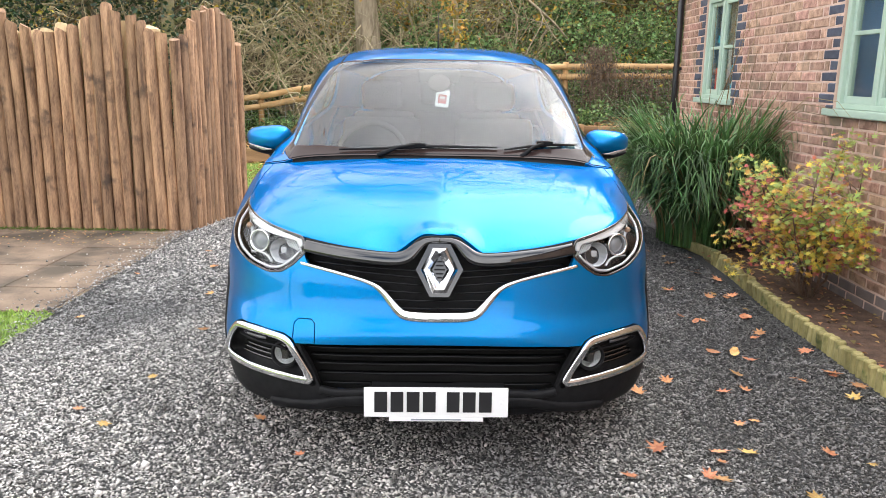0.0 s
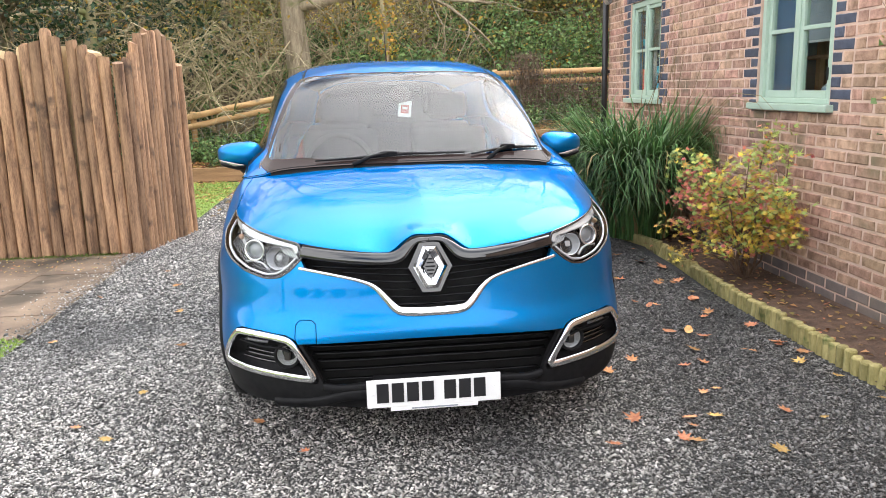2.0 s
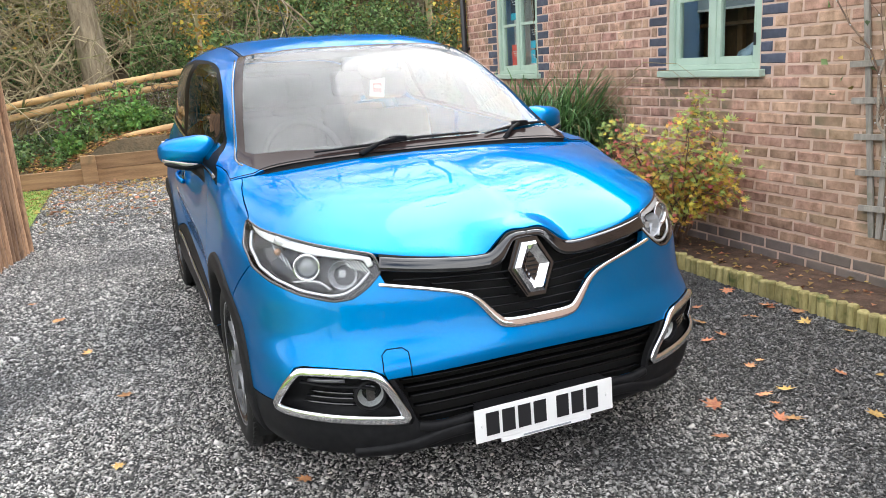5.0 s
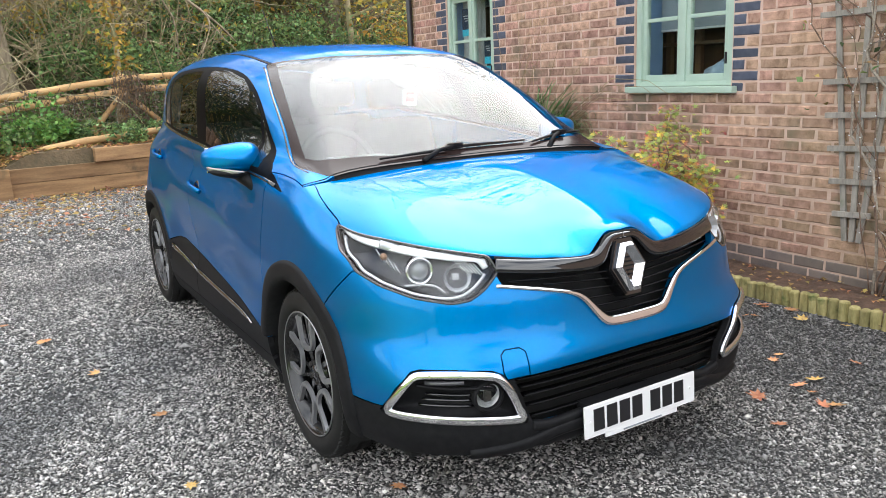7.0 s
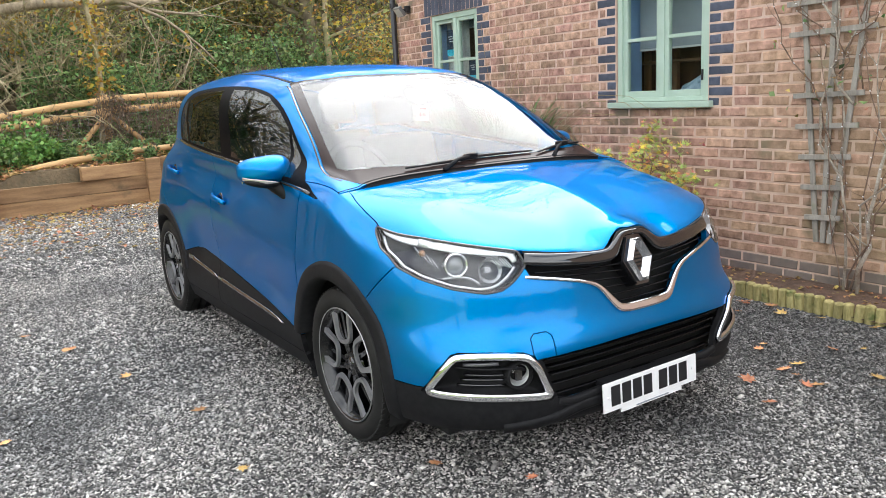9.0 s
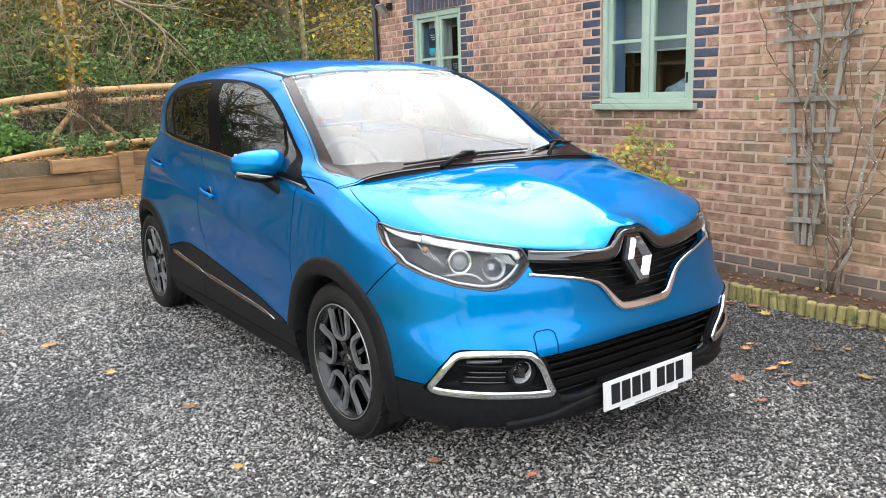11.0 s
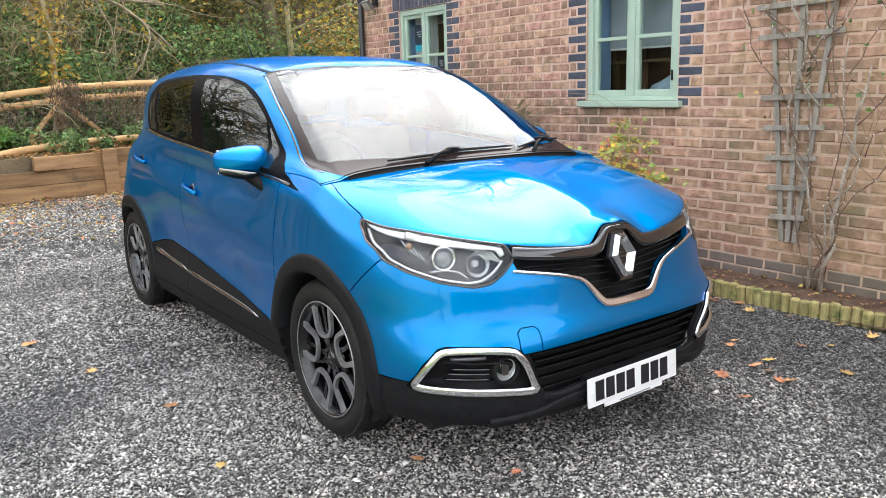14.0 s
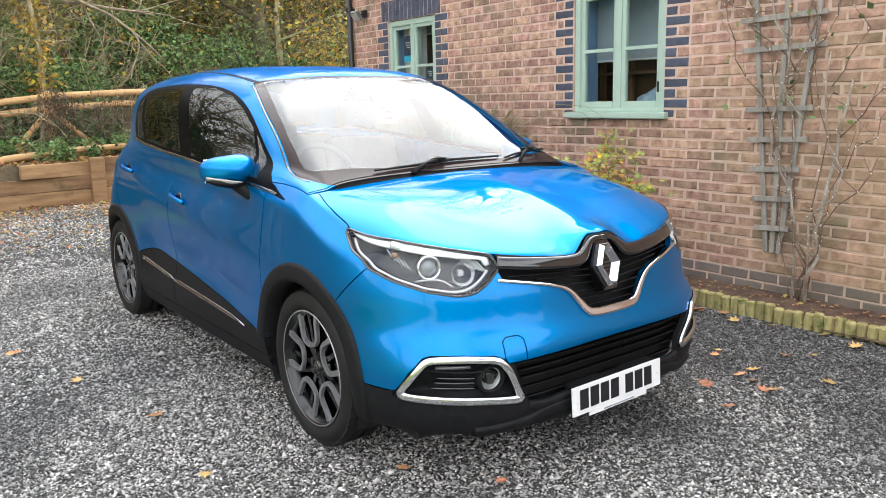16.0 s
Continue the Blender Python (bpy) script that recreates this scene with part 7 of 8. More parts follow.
F = [(6 * r + k, 6 * r + 6 + k, 6 * r + 6 + (k + 1) % 6, 6 * r + (k + 1) % 6) for r in range(3) for k in range(6)]
part("rhombus", mesh_of("rhombus", V, F, M["chrome"]), None, badge)
for k in range(5):
    zc = -0.032 + k * 0.016
    w = 0.026 * (1 - abs(zc) / 0.06)
    part("rib", boxed(-0.8 * w, 0.8 * w, -0.004, 0.002, zc - 0.003, zc + 0.003), M["black_plastic"], badge)

# lower grille
for k in range(5):
    z = 0.466 - 0.034 * k
    P, Nr = front_path(both_ways([(0.497 - 0.016 * k - 0.01, z - 0.006), (0.3, z - 0.003), (0.0, z)]), -0.030, False, 0.03, 1, 0)
    band("lower_grille_slat", P, Nr, 0.008, 0.024, M["slat"], car, sides=8)
P, Nr = front_path(both_ways([(0.432, 0.300), (0.36, 0.287), (0.27, 0.300), (0.0, 0.302)]), -0.006, False, 0.02, 1, 2)
band("lower_lip", P, Nr, 0.03, 0.03, M["black_plastic"], car)
P, Nr = front_path(both_ways([(0.62, 0.222), (0.45, 0.232), (0.36, 0.262), (0.28, 0.268), (0.0, 0.268)]), -0.002, False, 0.02, 1, 2)
band("chin_spoiler", P, Nr, 0.045, 0.03, M["black_plastic"], car)

# fog lamps with chrome frames
LAMP_SILVER = plain("lamp_silver", (0.55, 0.55, 0.54), 0.3, 0.4)
FOG_LINE = [(0.822, 0.372), (0.797, 0.440), (0.765, 0.490), (0.742, 0.499), (0.664, 0.501), (0.566, 0.492), (0.540, 0.478), (0.512, 0.436), (0.464, 0.340), (0.470, 0.330), (0.600, 0.345), (0.752, 0.359), (0.808, 0.362)]
FOG_IN = [(0.79, 0.375), (0.772, 0.43), (0.748, 0.474), (0.66, 0.484), (0.575, 0.476), (0.553, 0.462), (0.527, 0.425), (0.488, 0.352), (0.60, 0.362), (0.75, 0.372)]
for sg in (-1, 1):
    unit = thing("fog_lamp_unit", "", "")
    unit.parent = car
    P, Nr = front_path(FOG_LINE, 0.006, True, 0.015, sg, 2)
    w = np.where(P[:, 2] < 0.375, 0.030, 0.026)
    band("chrome_frame", P, Nr, w, 0.020, M["chrome"], unit, True)
    # recessed back plate
    pts = sampled(rounded(FOG, True, 1), True, 0.03)
    rimP, rimN = on_front(np.array([p[0] for p in pts]) * sg, np.array([p[1] for p in pts]), 0.0)
    inP, _ = on_front(np.array([0.64 + (p[0] - 0.64) * 0.93 for p in pts]) * sg, np.array([0.42 + (p[1] - 0.42) * 0.90 for p in pts]), -0.035)
    n = len(pts)
    ctr, _ = on_front(np.array([0.64]) * sg, np.array([0.42]), -0.040)
    V = np.concatenate([rimP, inP, ctr])
    F = [(k, (k + 1) % n, n + (k + 1) % n, n + k) for k in range(n)] + [(n + k, n + (k + 1) % n, 2 * n) for k in range(n)]
    part("housing", mesh_of("housing", V, F, M["black_plastic"], True), None, unit)
    # small intake grid
    for k in range(3):
        P, Nr = front_path([(0.615, 0.380 + 0.020 * k), (0.765 - 0.008 * k, 0.388 + 0.021 * k)], -0.028, False, 0.02, sg, 0)
        band("intake_slat", P, Nr, 0.008, 0.012, M["gloss_black"], unit, sides=6)
    P, Nr = front_path([(0.56, 0.438), (0.60, 0.452), (0.68, 0.453), (0.765, 0.462)], -0.018, False, 0.02, sg)
    band("intake_lip", P, Nr, 0.008, 0.02, M["black_plastic"], unit, sides=6)
    P, Nr = front_path([(0.645, 0.474), (0.745, 0.472)], -0.016, False, 0.02, sg, 0)
    band("daytime_light", P, Nr, 0.014, 0.010, plain("led_strip", (0.10, 0.10, 0.11), 0.12, 0.3, 0.5), unit, sides=8)
    # round lamp
    c, nr = on_front(0.575 * sg, 0.412, -0.030)
    q = Vector((nr[0] * 0.5, nr[1], 0.0)).to_track_quat("Z", "Y").to_matrix().to_4x4()
    m = Matrix.Translation(Vector(c)) @ q
    part("lamp_bezel", turned([(-0.03, 0.052), (0.014, 0.052), (0.020, 0.046), (0.016, 0.042), (-0.01, 0.040)], 28, "lamp_bezel", M["black_plastic"]), None, unit).matrix_basis = m
    bm = bmesh.new()
    bmesh.ops.create_uvsphere(bm, u_segments=24, v_segments=12, radius=0.043)
    for v in bm.verts:
        v.co.z *= 0.35
    part("lamp_lens", bm, M["lens"], unit, smooth=True).matrix_basis = m @ Matrix.Translation((0, 0, 0.006))
    bm = bmesh.new()
    bmesh.ops.create_cone(bm, segments=24, radius1=0.018, radius2=0.041, depth=0.03)
    part("reflector", bm, LAMP_SILVER, unit, smooth=True).matrix_basis = m @ Matrix.Translation((0, 0, -0.012))
    part("bulb_cap", boxed(-0.012, 0.012, -0.02, 0.02, -0.004, 0.008, 0.003), M["steel"], unit).matrix_basis = m

# bonnet flap seam is part of the panels; number plate
plate = thing("number_plate", "", "")
plate.parent = car
plate["label"] = "white plate with plain black bars"
plate.matrix_basis = pose(-0.006, -0.012, 0.278, -3, 0, 0.5)
part("plate_panel", boxed(-0.26, 0.26, -0.004, 0.004, -0.0555, 0.0555, 0.003), M["white_plate"], plate)
part("plate_tab", boxed(-0.17, 0.17, -0.003, 0.004, -0.072, -0.055, 0.002), M["white_plate"], plate)
xx = -0.222
for k in range(7):
    part("bar", boxed(xx, xx + 0.046, -0.006, -0.0035, -0.036, 0.040), M["ink"], plate)
    xx += 0.058 + (0.028 if k == 3 else 0.0)
part("small_bar", boxed(-0.09, 0.09, -0.005, -0.0025, -0.067, -0.062), plain("grey_ink", (0.25, 0.27, 0.3), 0.5), plate)
for s in (-0.235, 0.235):
    V, F = tube_arrays([(s, -0.004, 0), (s, -0.007, 0)], [0.006, 0.005], 10)
    part("screw_cap", mesh_of("screw_cap", V, F, M["white_plate"]), None, plate)
part("plate_backing", boxed(-0.24, 0.24, -0.004, 0.05, 0.235, 0.33), M["black_plastic"], car)


# ---- wheel arch cladding and liners ----
def arch(c, sg, a0, a1):
    """Black arch moulding standing proud of the flank, with an inner return."""
    n = 44
    prof = ((R_OUT + 0.004, -0.004), (R_OUT, 0.008), (R_OUT - 0.012, 0.012), (R_IN + 0.012, 0.014), (R_IN - 0.006, 0.008), (R_IN - 0.010, -0.06))
    k = len(prof)
    A = np.radians(a0 + (a1 - a0) * np.arange(n + 1) / n)[:, None]
    rr, oo = np.array([q[0] for q in prof])[None], np.array([q[1] for q in prof])[None]
    Y, Z = c[0] + rr * np.cos(A), c[1] + rr * np.sin(A)
    P, _ = on_side(Y.ravel(), np.maximum(Z, 0.20).ravel(), 0.0, sg)
    P[:, 2] = Z.ravel()
    P[:, 0] += sg * np.broadcast_to(oo, Y.shape).ravel()
    V = P
    F = [(i * k + j, (i + 1) * k + j, (i + 1) * k + j + 1, i * k + j + 1) for i in range(n) for j in range(k - 1)]
    if sg < 0:
        F = [f[::-1] for f in F]
    part("wheel_arch", mesh_of("wheel_arch", V, F, M["black_plastic"], True), None, car)
    # liner
    V = []
    for i in range(25):
        a = radians(-25 + 230 * i / 24)
        for x in (0.86, 0.52):
            V.append((sg * x, c[0] + 0.385 * math.cos(a), c[1] + 0.385 * math.sin(a)))
    F = [(2 * i, 2 * i + 2, 2 * i + 3, 2 * i + 1) for i in range(24)]
    part("arch_liner", mesh_of("arch_liner", V, F, M["under"], True), None, car)
    part("arch_inner", boxed(sg * 0.52 - 0.01, sg * 0.52 + 0.01, c[0] - 0.40, c[0] + 0.40, 0.12, 0.72), M["under"], car)


for sg in (-1, 1):
    arch(ARCH_F, sg, 8, 195)
    arch(ARCH_R, sg, -8, 172)
part("underbody", boxed(-0.74, 0.74, 0.30, 3.95, 0.17, 0.21), M["under"], car)
part("inner_tub", boxed(-0.72, 0.72, 1.30, 3.08, 0.21, 0.62), M["under"], car)


# ---- wheels ----
def lathe(profile, n, mat, name, parent, smooth=True):
    """A turned part round the x axis: (x, r) points."""
    V = [(x, r * math.cos(2 * math.pi * i / n), r * math.sin(2 * math.pi * i / n)) for i in range(n) for x, r in profile]
    k = len(profile)
    F = [(i * k + j, i * k + j + 1, ((i + 1) % n) * k + j + 1, ((i + 1) % n) * k + j) for i in range(n) for j in range(k - 1)]
    return part(name, mesh_of(name, V, F, mat, smooth), None, parent)


def strip_on_wheel(name, path, w, x0, x1, mat, parent):
    """A raised flat strip along (angle, radius) points of the wheel face, outer face at x = x0."""
    pts = [(1.07 * r * math.cos(radians(a)), 1.07 * r * math.sin(radians(a))) for a, r in path]
    pts = rounded(pts, False, 2)
    P = np.array(pts)
    T = np.gradient(P, axis=0)
    T /= np.linalg.norm(T, axis=1)[:, None]
    S = np.stack([-T[:, 1], T[:, 0]], 1)
    ww = np.interp(np.linspace(0, 1, len(P)), np.linspace(0, 1, len(w)), w)[:, None] * 0.5
    A, B = P + S * ww, P - S * ww
    V = []
    for a, b in zip(A, B):
        V += [(x1, *a), (x0, *(a * 0.9 + b * 0.1)), (x0, *(b * 0.9 + a * 0.1)), (x1, *b)]
    F = []
    for i in range(len(P) - 1):
        for j in range(3):
            F.append((4 * i + j, 4 * i + j + 1, 4 * i + 5 + j, 4 * i + 4 + j))
    F += [(0, 3, 2, 1), tuple(4 * (len(P) - 1) + j for j in range(4))]
    return part(name, mesh_of(name, V, F, mat), None, parent)


def wheel():
    """Outer face towards -x, hub at the origin."""
    w = thing("wheel", "", "")
    w.parent = car
    R = 0.326
    t = lathe([(0.075, 0.233), (0.095, 0.248), (0.100, 0.275), (0.095, 0.30), (0.086, 0.317), (0.070, R), (0.052, R), (0.050, R - 0.008), (0.043, R - 0.008), (0.041, R), (0.008, R + 0.001), (0.006, R - 0.008),
               (-0.006, R - 0.008), (-0.008, R + 0.001), (-0.041, R), (-0.043, R - 0.008), (-0.050, R - 0.008), (-0.052, R), (-0.070, R), (-0.086, 0.317), (-0.097, 0.30), (-0.103, 0.280), (-0.101, 0.266),
               (-0.097, 0.254), (-0.092, 0.248), (-0.080, 0.235)], 72, M["rubber"], "tyre", w)
    # shoulder tread blocks
    s = Soup()
    for i in range(72):
        a = 2 * math.pi * i / 72
        for x0, x1, r0, r1 in ((-0.090, -0.055, R - 0.012, R + 0.003), (0.055, 0.090, R - 0.012, R + 0.003)):
            d = 0.65 * math.pi / 72
            V = []
            for r in (r0, r1):
                for aa, sh in ((a - d, 0.0), (a + d, 0.0)):
                    for x in (x0, x1):
                        rr = r - (0.010 if abs(x) > 0.08 else 0.0)
                        V.append((x, rr * math.cos(aa + 3 * (abs(x) - 0.07)), rr * math.sin(aa + 3 * (abs(x) - 0.07))))
            s.add(V, [(4, 5, 7, 6), (0, 4, 6, 2), (1, 3, 7, 5), (0, 1, 5, 4), (2, 6, 7, 3)])
    tagged(part("tread", s.mesh("tread", M["rubber"]), None, t), kind="stuff")
    rim = lathe([(0.075, 0.233), (0.06, 0.214), (-0.03, 0.210), (-0.070, 0.217), (-0.084, 0.232), (-0.090, 0.241), (-0.093, 0.240), (-0.093, 0.235), (-0.088, 0.229), (-0.07, 0.223)], 72, M["alloy_black"], "rim", w)
    lathe([(-0.0915, 0.2415), (-0.0945, 0.240), (-0.0945, 0.2365), (-0.091, 0.234)], 72, M["alloy"], "rim_lip", rim)
    lathe([(-0.060, 0.0), (-0.060, 0.050), (-0.052, 0.062), (-0.040, 0.075)], 32, M["alloy_black"], "hub", w)
    lathe([(-0.066, 0.0), (-0.066, 0.022), (-0.058, 0.027)], 24, M["gloss_black"], "centre_cap", w)
    strip_on_wheel("cap_mark", [(0, 0.011), (90, 0.007), (180, 0.011)], [0.004], -0.0675, -0.066, M["chrome"], w)
    lathe([(0.01, 0.0), (0.01, 0.150), (0.02, 0.150)], 40, M["steel"], "brake_disc", w)
    lathe([(0.045, 0.0), (0.045, 0.2)], 40, M["under"], "back_plate", w)
    for k in range(5):
        a = 72 * k
        strip_on_wheel("spoke", [(a - 4, 0.035), (a - 6, 0.10), (a - 8, 0.215)], [0.030, 0.022, 0.03], -0.062, -0.01, M["alloy_black"], w)
        strip_on_wheel("spoke", [(a + 36, 0.035), (a + 38, 0.10), (a + 44, 0.215)], [0.04, 0.03, 0.06], -0.055, -0.01, M["alloy_black"], w)
        # machined hooked face
        strip_on_wheel("spoke_face", [(a - 21, 0.217), (a - 24, 0.175), (a - 31, 0.130), (a - 27, 0.100), (a - 6, 0.084), (a + 18, 0.098), (a + 22, 0.125), (a + 16, 0.170), (a + 15, 0.217)],
                       [0.036, 0.026, 0.020, 0.018, 0.018, 0.020, 0.022, 0.026, 0.038], -0.080, -0.066, M["alloy"], w)
        V, F = tube_arrays([(-0.058, 0.042 * math.cos(radians(a + 20)), 0.042 * math.sin(radians(a + 20))), (-0.068, 0.042 * math.cos(radians(a + 20)), 0.042 * math.sin(radians(a + 20)))], [0.009, 0.008], 6)
        part("wheel_bolt", mesh_of("wheel_bolt", V, F, M["steel"]), None, w)
    return w


first = wheel()
first.matrix_basis = pose(-0.782, 0.856, 0.322, 12, 0, 0)
copy_thing(first, pose(-0.782, 3.470, 0.322, -20, 0, 0))
copy_thing(first, pose(0.782, 0.856, 0.322, 40, 0, 180))
copy_thing(first, pose(0.782, 3.470, 0.322, 5, 0, 180))

# ---- headlamp insides ----
WHITE_REFLECTOR = plain("white_reflector", (0.80, 0.81, 0.82), 0.15, 0.2, 0.5)
SILVER_TRIM = plain("satin_silver", (0.58, 0.59, 0.61), 0.25, 0.5)


def inner_run(Q, K, i0, i1, share, sink):
    """The stretch of a closed outline from i0 on to i1, drawn in towards its middle."""
    n = len(Q)
    run = [(i0 + j) % n for j in range((i1 - i0) % n + 1)]
    mid = Q.mean(0)
    return Q[run] + (mid - Q[run]) * share - K[run] * sink, K[run]


for sg in (-1, 1):
    fs = PANELS["headlamp_lens", sg]
    lamp = PART["headlamp_lens", sg]
    lamp.name = "headlamp"
    lamp["label"] = "clear headlamp with dark housing and chrome inside"
    part("bowl", panel_mesh("bowl", fs, 0.004, M["lamp_dark"], 0.050, -0.048), None, lamp)

    def line(name, pts, off, w, h, mat, it=2):
        P, Nr = front_path(pts, off, False, 0.015, sg, it)
        band(name, P, Nr, w, h, mat, lamp, sides=8)

    Q, K = even(*rim_loop(fs))
    band("lens_edge", Q - K * 0.002, K, 0.008, 0.008, M["gloss_black"], lamp, True, sides=8)
    inner, tip = int(np.argmin(np.abs(Q[:, 0]))), int(np.argmax(Q[:, 1]))
    runs = [inner_run(Q, K, inner, tip, 0.11, 0.008), inner_run(Q, K, tip, inner, 0.11, 0.010)]
    top, low = sorted(runs, key=lambda r: -r[0][len(r[0]) // 2][2])
    P, Nr = top
    Nr = 0.35 * Nr + 0.65 * K.mean(0)
    Nr /= np.linalg.norm(Nr, axis=1)[:, None]
    w = 0.052 * np.sin(np.pi * np.linspace(0.06, 0.94, len(P))) ** 0.6
    band("top_strip", P, Nr, w, 0.008, WHITE_REFLECTOR, lamp, sides=8)
    band("bottom_strip", low[0][2:-2], low[1][2:-2], 0.010, 0.010, SILVER_TRIM, lamp, sides=8)
    line("divider", [(0.645, 0.742), (0.665, 0.765), (0.70, 0.770), (0.745, 0.762)], -0.03, 0.007, 0.012, SILVER_TRIM)
    line("upper_shelf", [(0.56, 0.842), (0.64, 0.862), (0.72, 0.872), (0.775, 0.888)], -0.035, 0.030, 0.012, SILVER_TRIM)
    for x, z, r, d in ((0.700, 0.812, 0.044, -0.030), (0.605, 0.792, 0.044, -0.040)):
        c, nr = on_front(x * sg, z, d)
        q = Vector((nr[0] * 0.4, nr[1], 0.08)).to_track_quat("Z", "Y").to_matrix().to_4x4()
        m = Matrix.Translation(Vector(c)) @ q
        if x > 0.65:  # dipped beam: a lens in a polished ring
            part("lamp_ring", turned([(-0.03, r), (0.010, r), (0.016, r * 0.94), (0.010, r * 0.80), (-0.008, r * 0.74)], 30, "lamp_ring", M["chrome"]), None, lamp).matrix_basis = m
            bm = bmesh.new()
            bmesh.ops.create_uvsphere(bm, u_segments=24, v_segments=12, radius=r * 0.76)
            part("projector", bm, plain("projector_glass", (0.16, 0.17, 0.18), 0.04, 0.0, 1.0, 1.7), lamp, smooth=True).matrix_basis = m @ Matrix.Translation((0, 0, -0.014)) @ Matrix.Diagonal((1, 1, 0.7, 1))
        else:  # main beam: a faceted open reflector with its bulb shield
            ref = turned([(-0.034, 0.010), (-0.026, 0.022), (-0.010, 0.034), (0.012, r), (0.014, r * 1.05)], 14, "reflector", SILVER_TRIM)
            ref.polygons.foreach_set("use_smooth", np.zeros(len(ref.polygons), dtype=bool))
            part("reflector", ref, None, lamp).matrix_basis = m
            part("bulb_shield", boxed(-0.012, 0.012, -0.012, 0.012, -0.03, -0.004, 0.006), SILVER_TRIM, lamp).matrix_basis = m
    for k in range(6):
        line("reflector_rib", [(0.520 + 0.011 * k, 0.790 + 0.004 * k), (0.545 + 0.012 * k, 0.832 + 0.004 * k)], -0.040, 0.0045, 0.008, WHITE_REFLECTOR, 0)
    c, nr = on_front(0.775 * sg, 0.850, -0.032)
    bm = bmesh.new()
    bmesh.ops.create_uvsphere(bm, u_segments=12, v_segments=8, radius=0.012)
    part("indicator_bulb", bm, plain("clear_amber", (0.30, 0.17, 0.10), 0.2, 0.3), lamp, smooth=True).location = c
    for k in range(4):
        line("indicator_rib", [(0.752 + 0.010 * k, 0.80 + 0.012 * k), (0.760 + 0.010 * k, 0.835 + 0.012 * k)], -0.042, 0.004, 0.006, SILVER_TRIM, 0)

# ---- door mirrors ----
for sg in (-1, 1):
    mir = thing("door_mirror", "", "")
    mir.parent = car
    mir.matrix_basis = pose(sg * 0.895, 1.50, 1.088)
    bm = bmesh.new()
    bmesh.ops.create_uvsphere(bm, u_segments=36, v_segments=24, radius=1)
    for v in bm.verts:
        x, y, z = v.co
        t = (x * sg + 1) / 2  # 0 inner, 1 outer
        sx, sz = 0.122, 0.078 * (1 - 0.30 * t)
        k = (abs(x) ** 3 + abs(z) ** 3) ** (1 / 3) / max(1e-6, math.hypot(x, z)) if math.hypot(x, z) > 1e-6 else 1
        px, pz = x / max(0.6, k), z / max(0.6, k)
        yy = y * (0.085 if y < 0 else 0.045)
        v.co = Vector((px * sx, yy + 0.05 * t * t, pz * sz + 0.004))
    low = [f for f in bm.faces if f.calc_center_median().z < -0.040]
    part("shell", bm, M["paint"], mir, smooth=True)
    # lower black base and indicator
    bm = bmesh.new()
    bmesh.ops.create_uvsphere(bm, u_segments=30, v_segments=12, radius=1)
    for v in bm.verts:
        v.co = Vector((v.co.x * 0.098 + sg * 0.006, v.co.y * 0.060 - 0.004, v.co.z * 0.020 - 0.058 + 0.018 * (v.co.x * sg > 0) * v.co.x * sg))
    part("mirror_base", bm, M["black_plastic"], mir, smooth=True)
    P = np.array([(sg * (-0.03 + 0.135 * u), -0.068 + 0.075 * u**2.2, -0.047 + 0.022 * u**2) for u in np.linspace(0, 1, 12)])
    N2 = np.array([(sg * 0.6 * u, -1 + 0.5 * u, -0.2) for u in np.linspace(0, 1, 12)])
    N2 /= np.linalg.norm(N2, axis=1)[:, None]
    band("indicator", P, N2, np.interp(np.linspace(0, 1, 12), [0, 0.5, 1], [0.006, 0.022, 0.016]), 0.012, plain("indicator_lens", (0.36, 0.35, 0.33), 0.1, 0.4, 1.0), mir)
    V, F = tube_arrays([(-sg * 0.02, -0.01, -0.055), (-sg * 0.055, -0.035, -0.085), (-sg * 0.095, -0.13, -0.135), (-sg * 0.115, -0.20, -0.150)], [0.032, 0.034, 0.036, 0.03], 14)
    part("arm", mesh_of("arm", V, F, M["black_plastic"], True), None, mir)
    bm = boxed(-0.100, 0.100, 0.040, 0.046, -0.052, 0.055, 0.003)
    part("mirror_glass", bm, M["chrome"], mir)

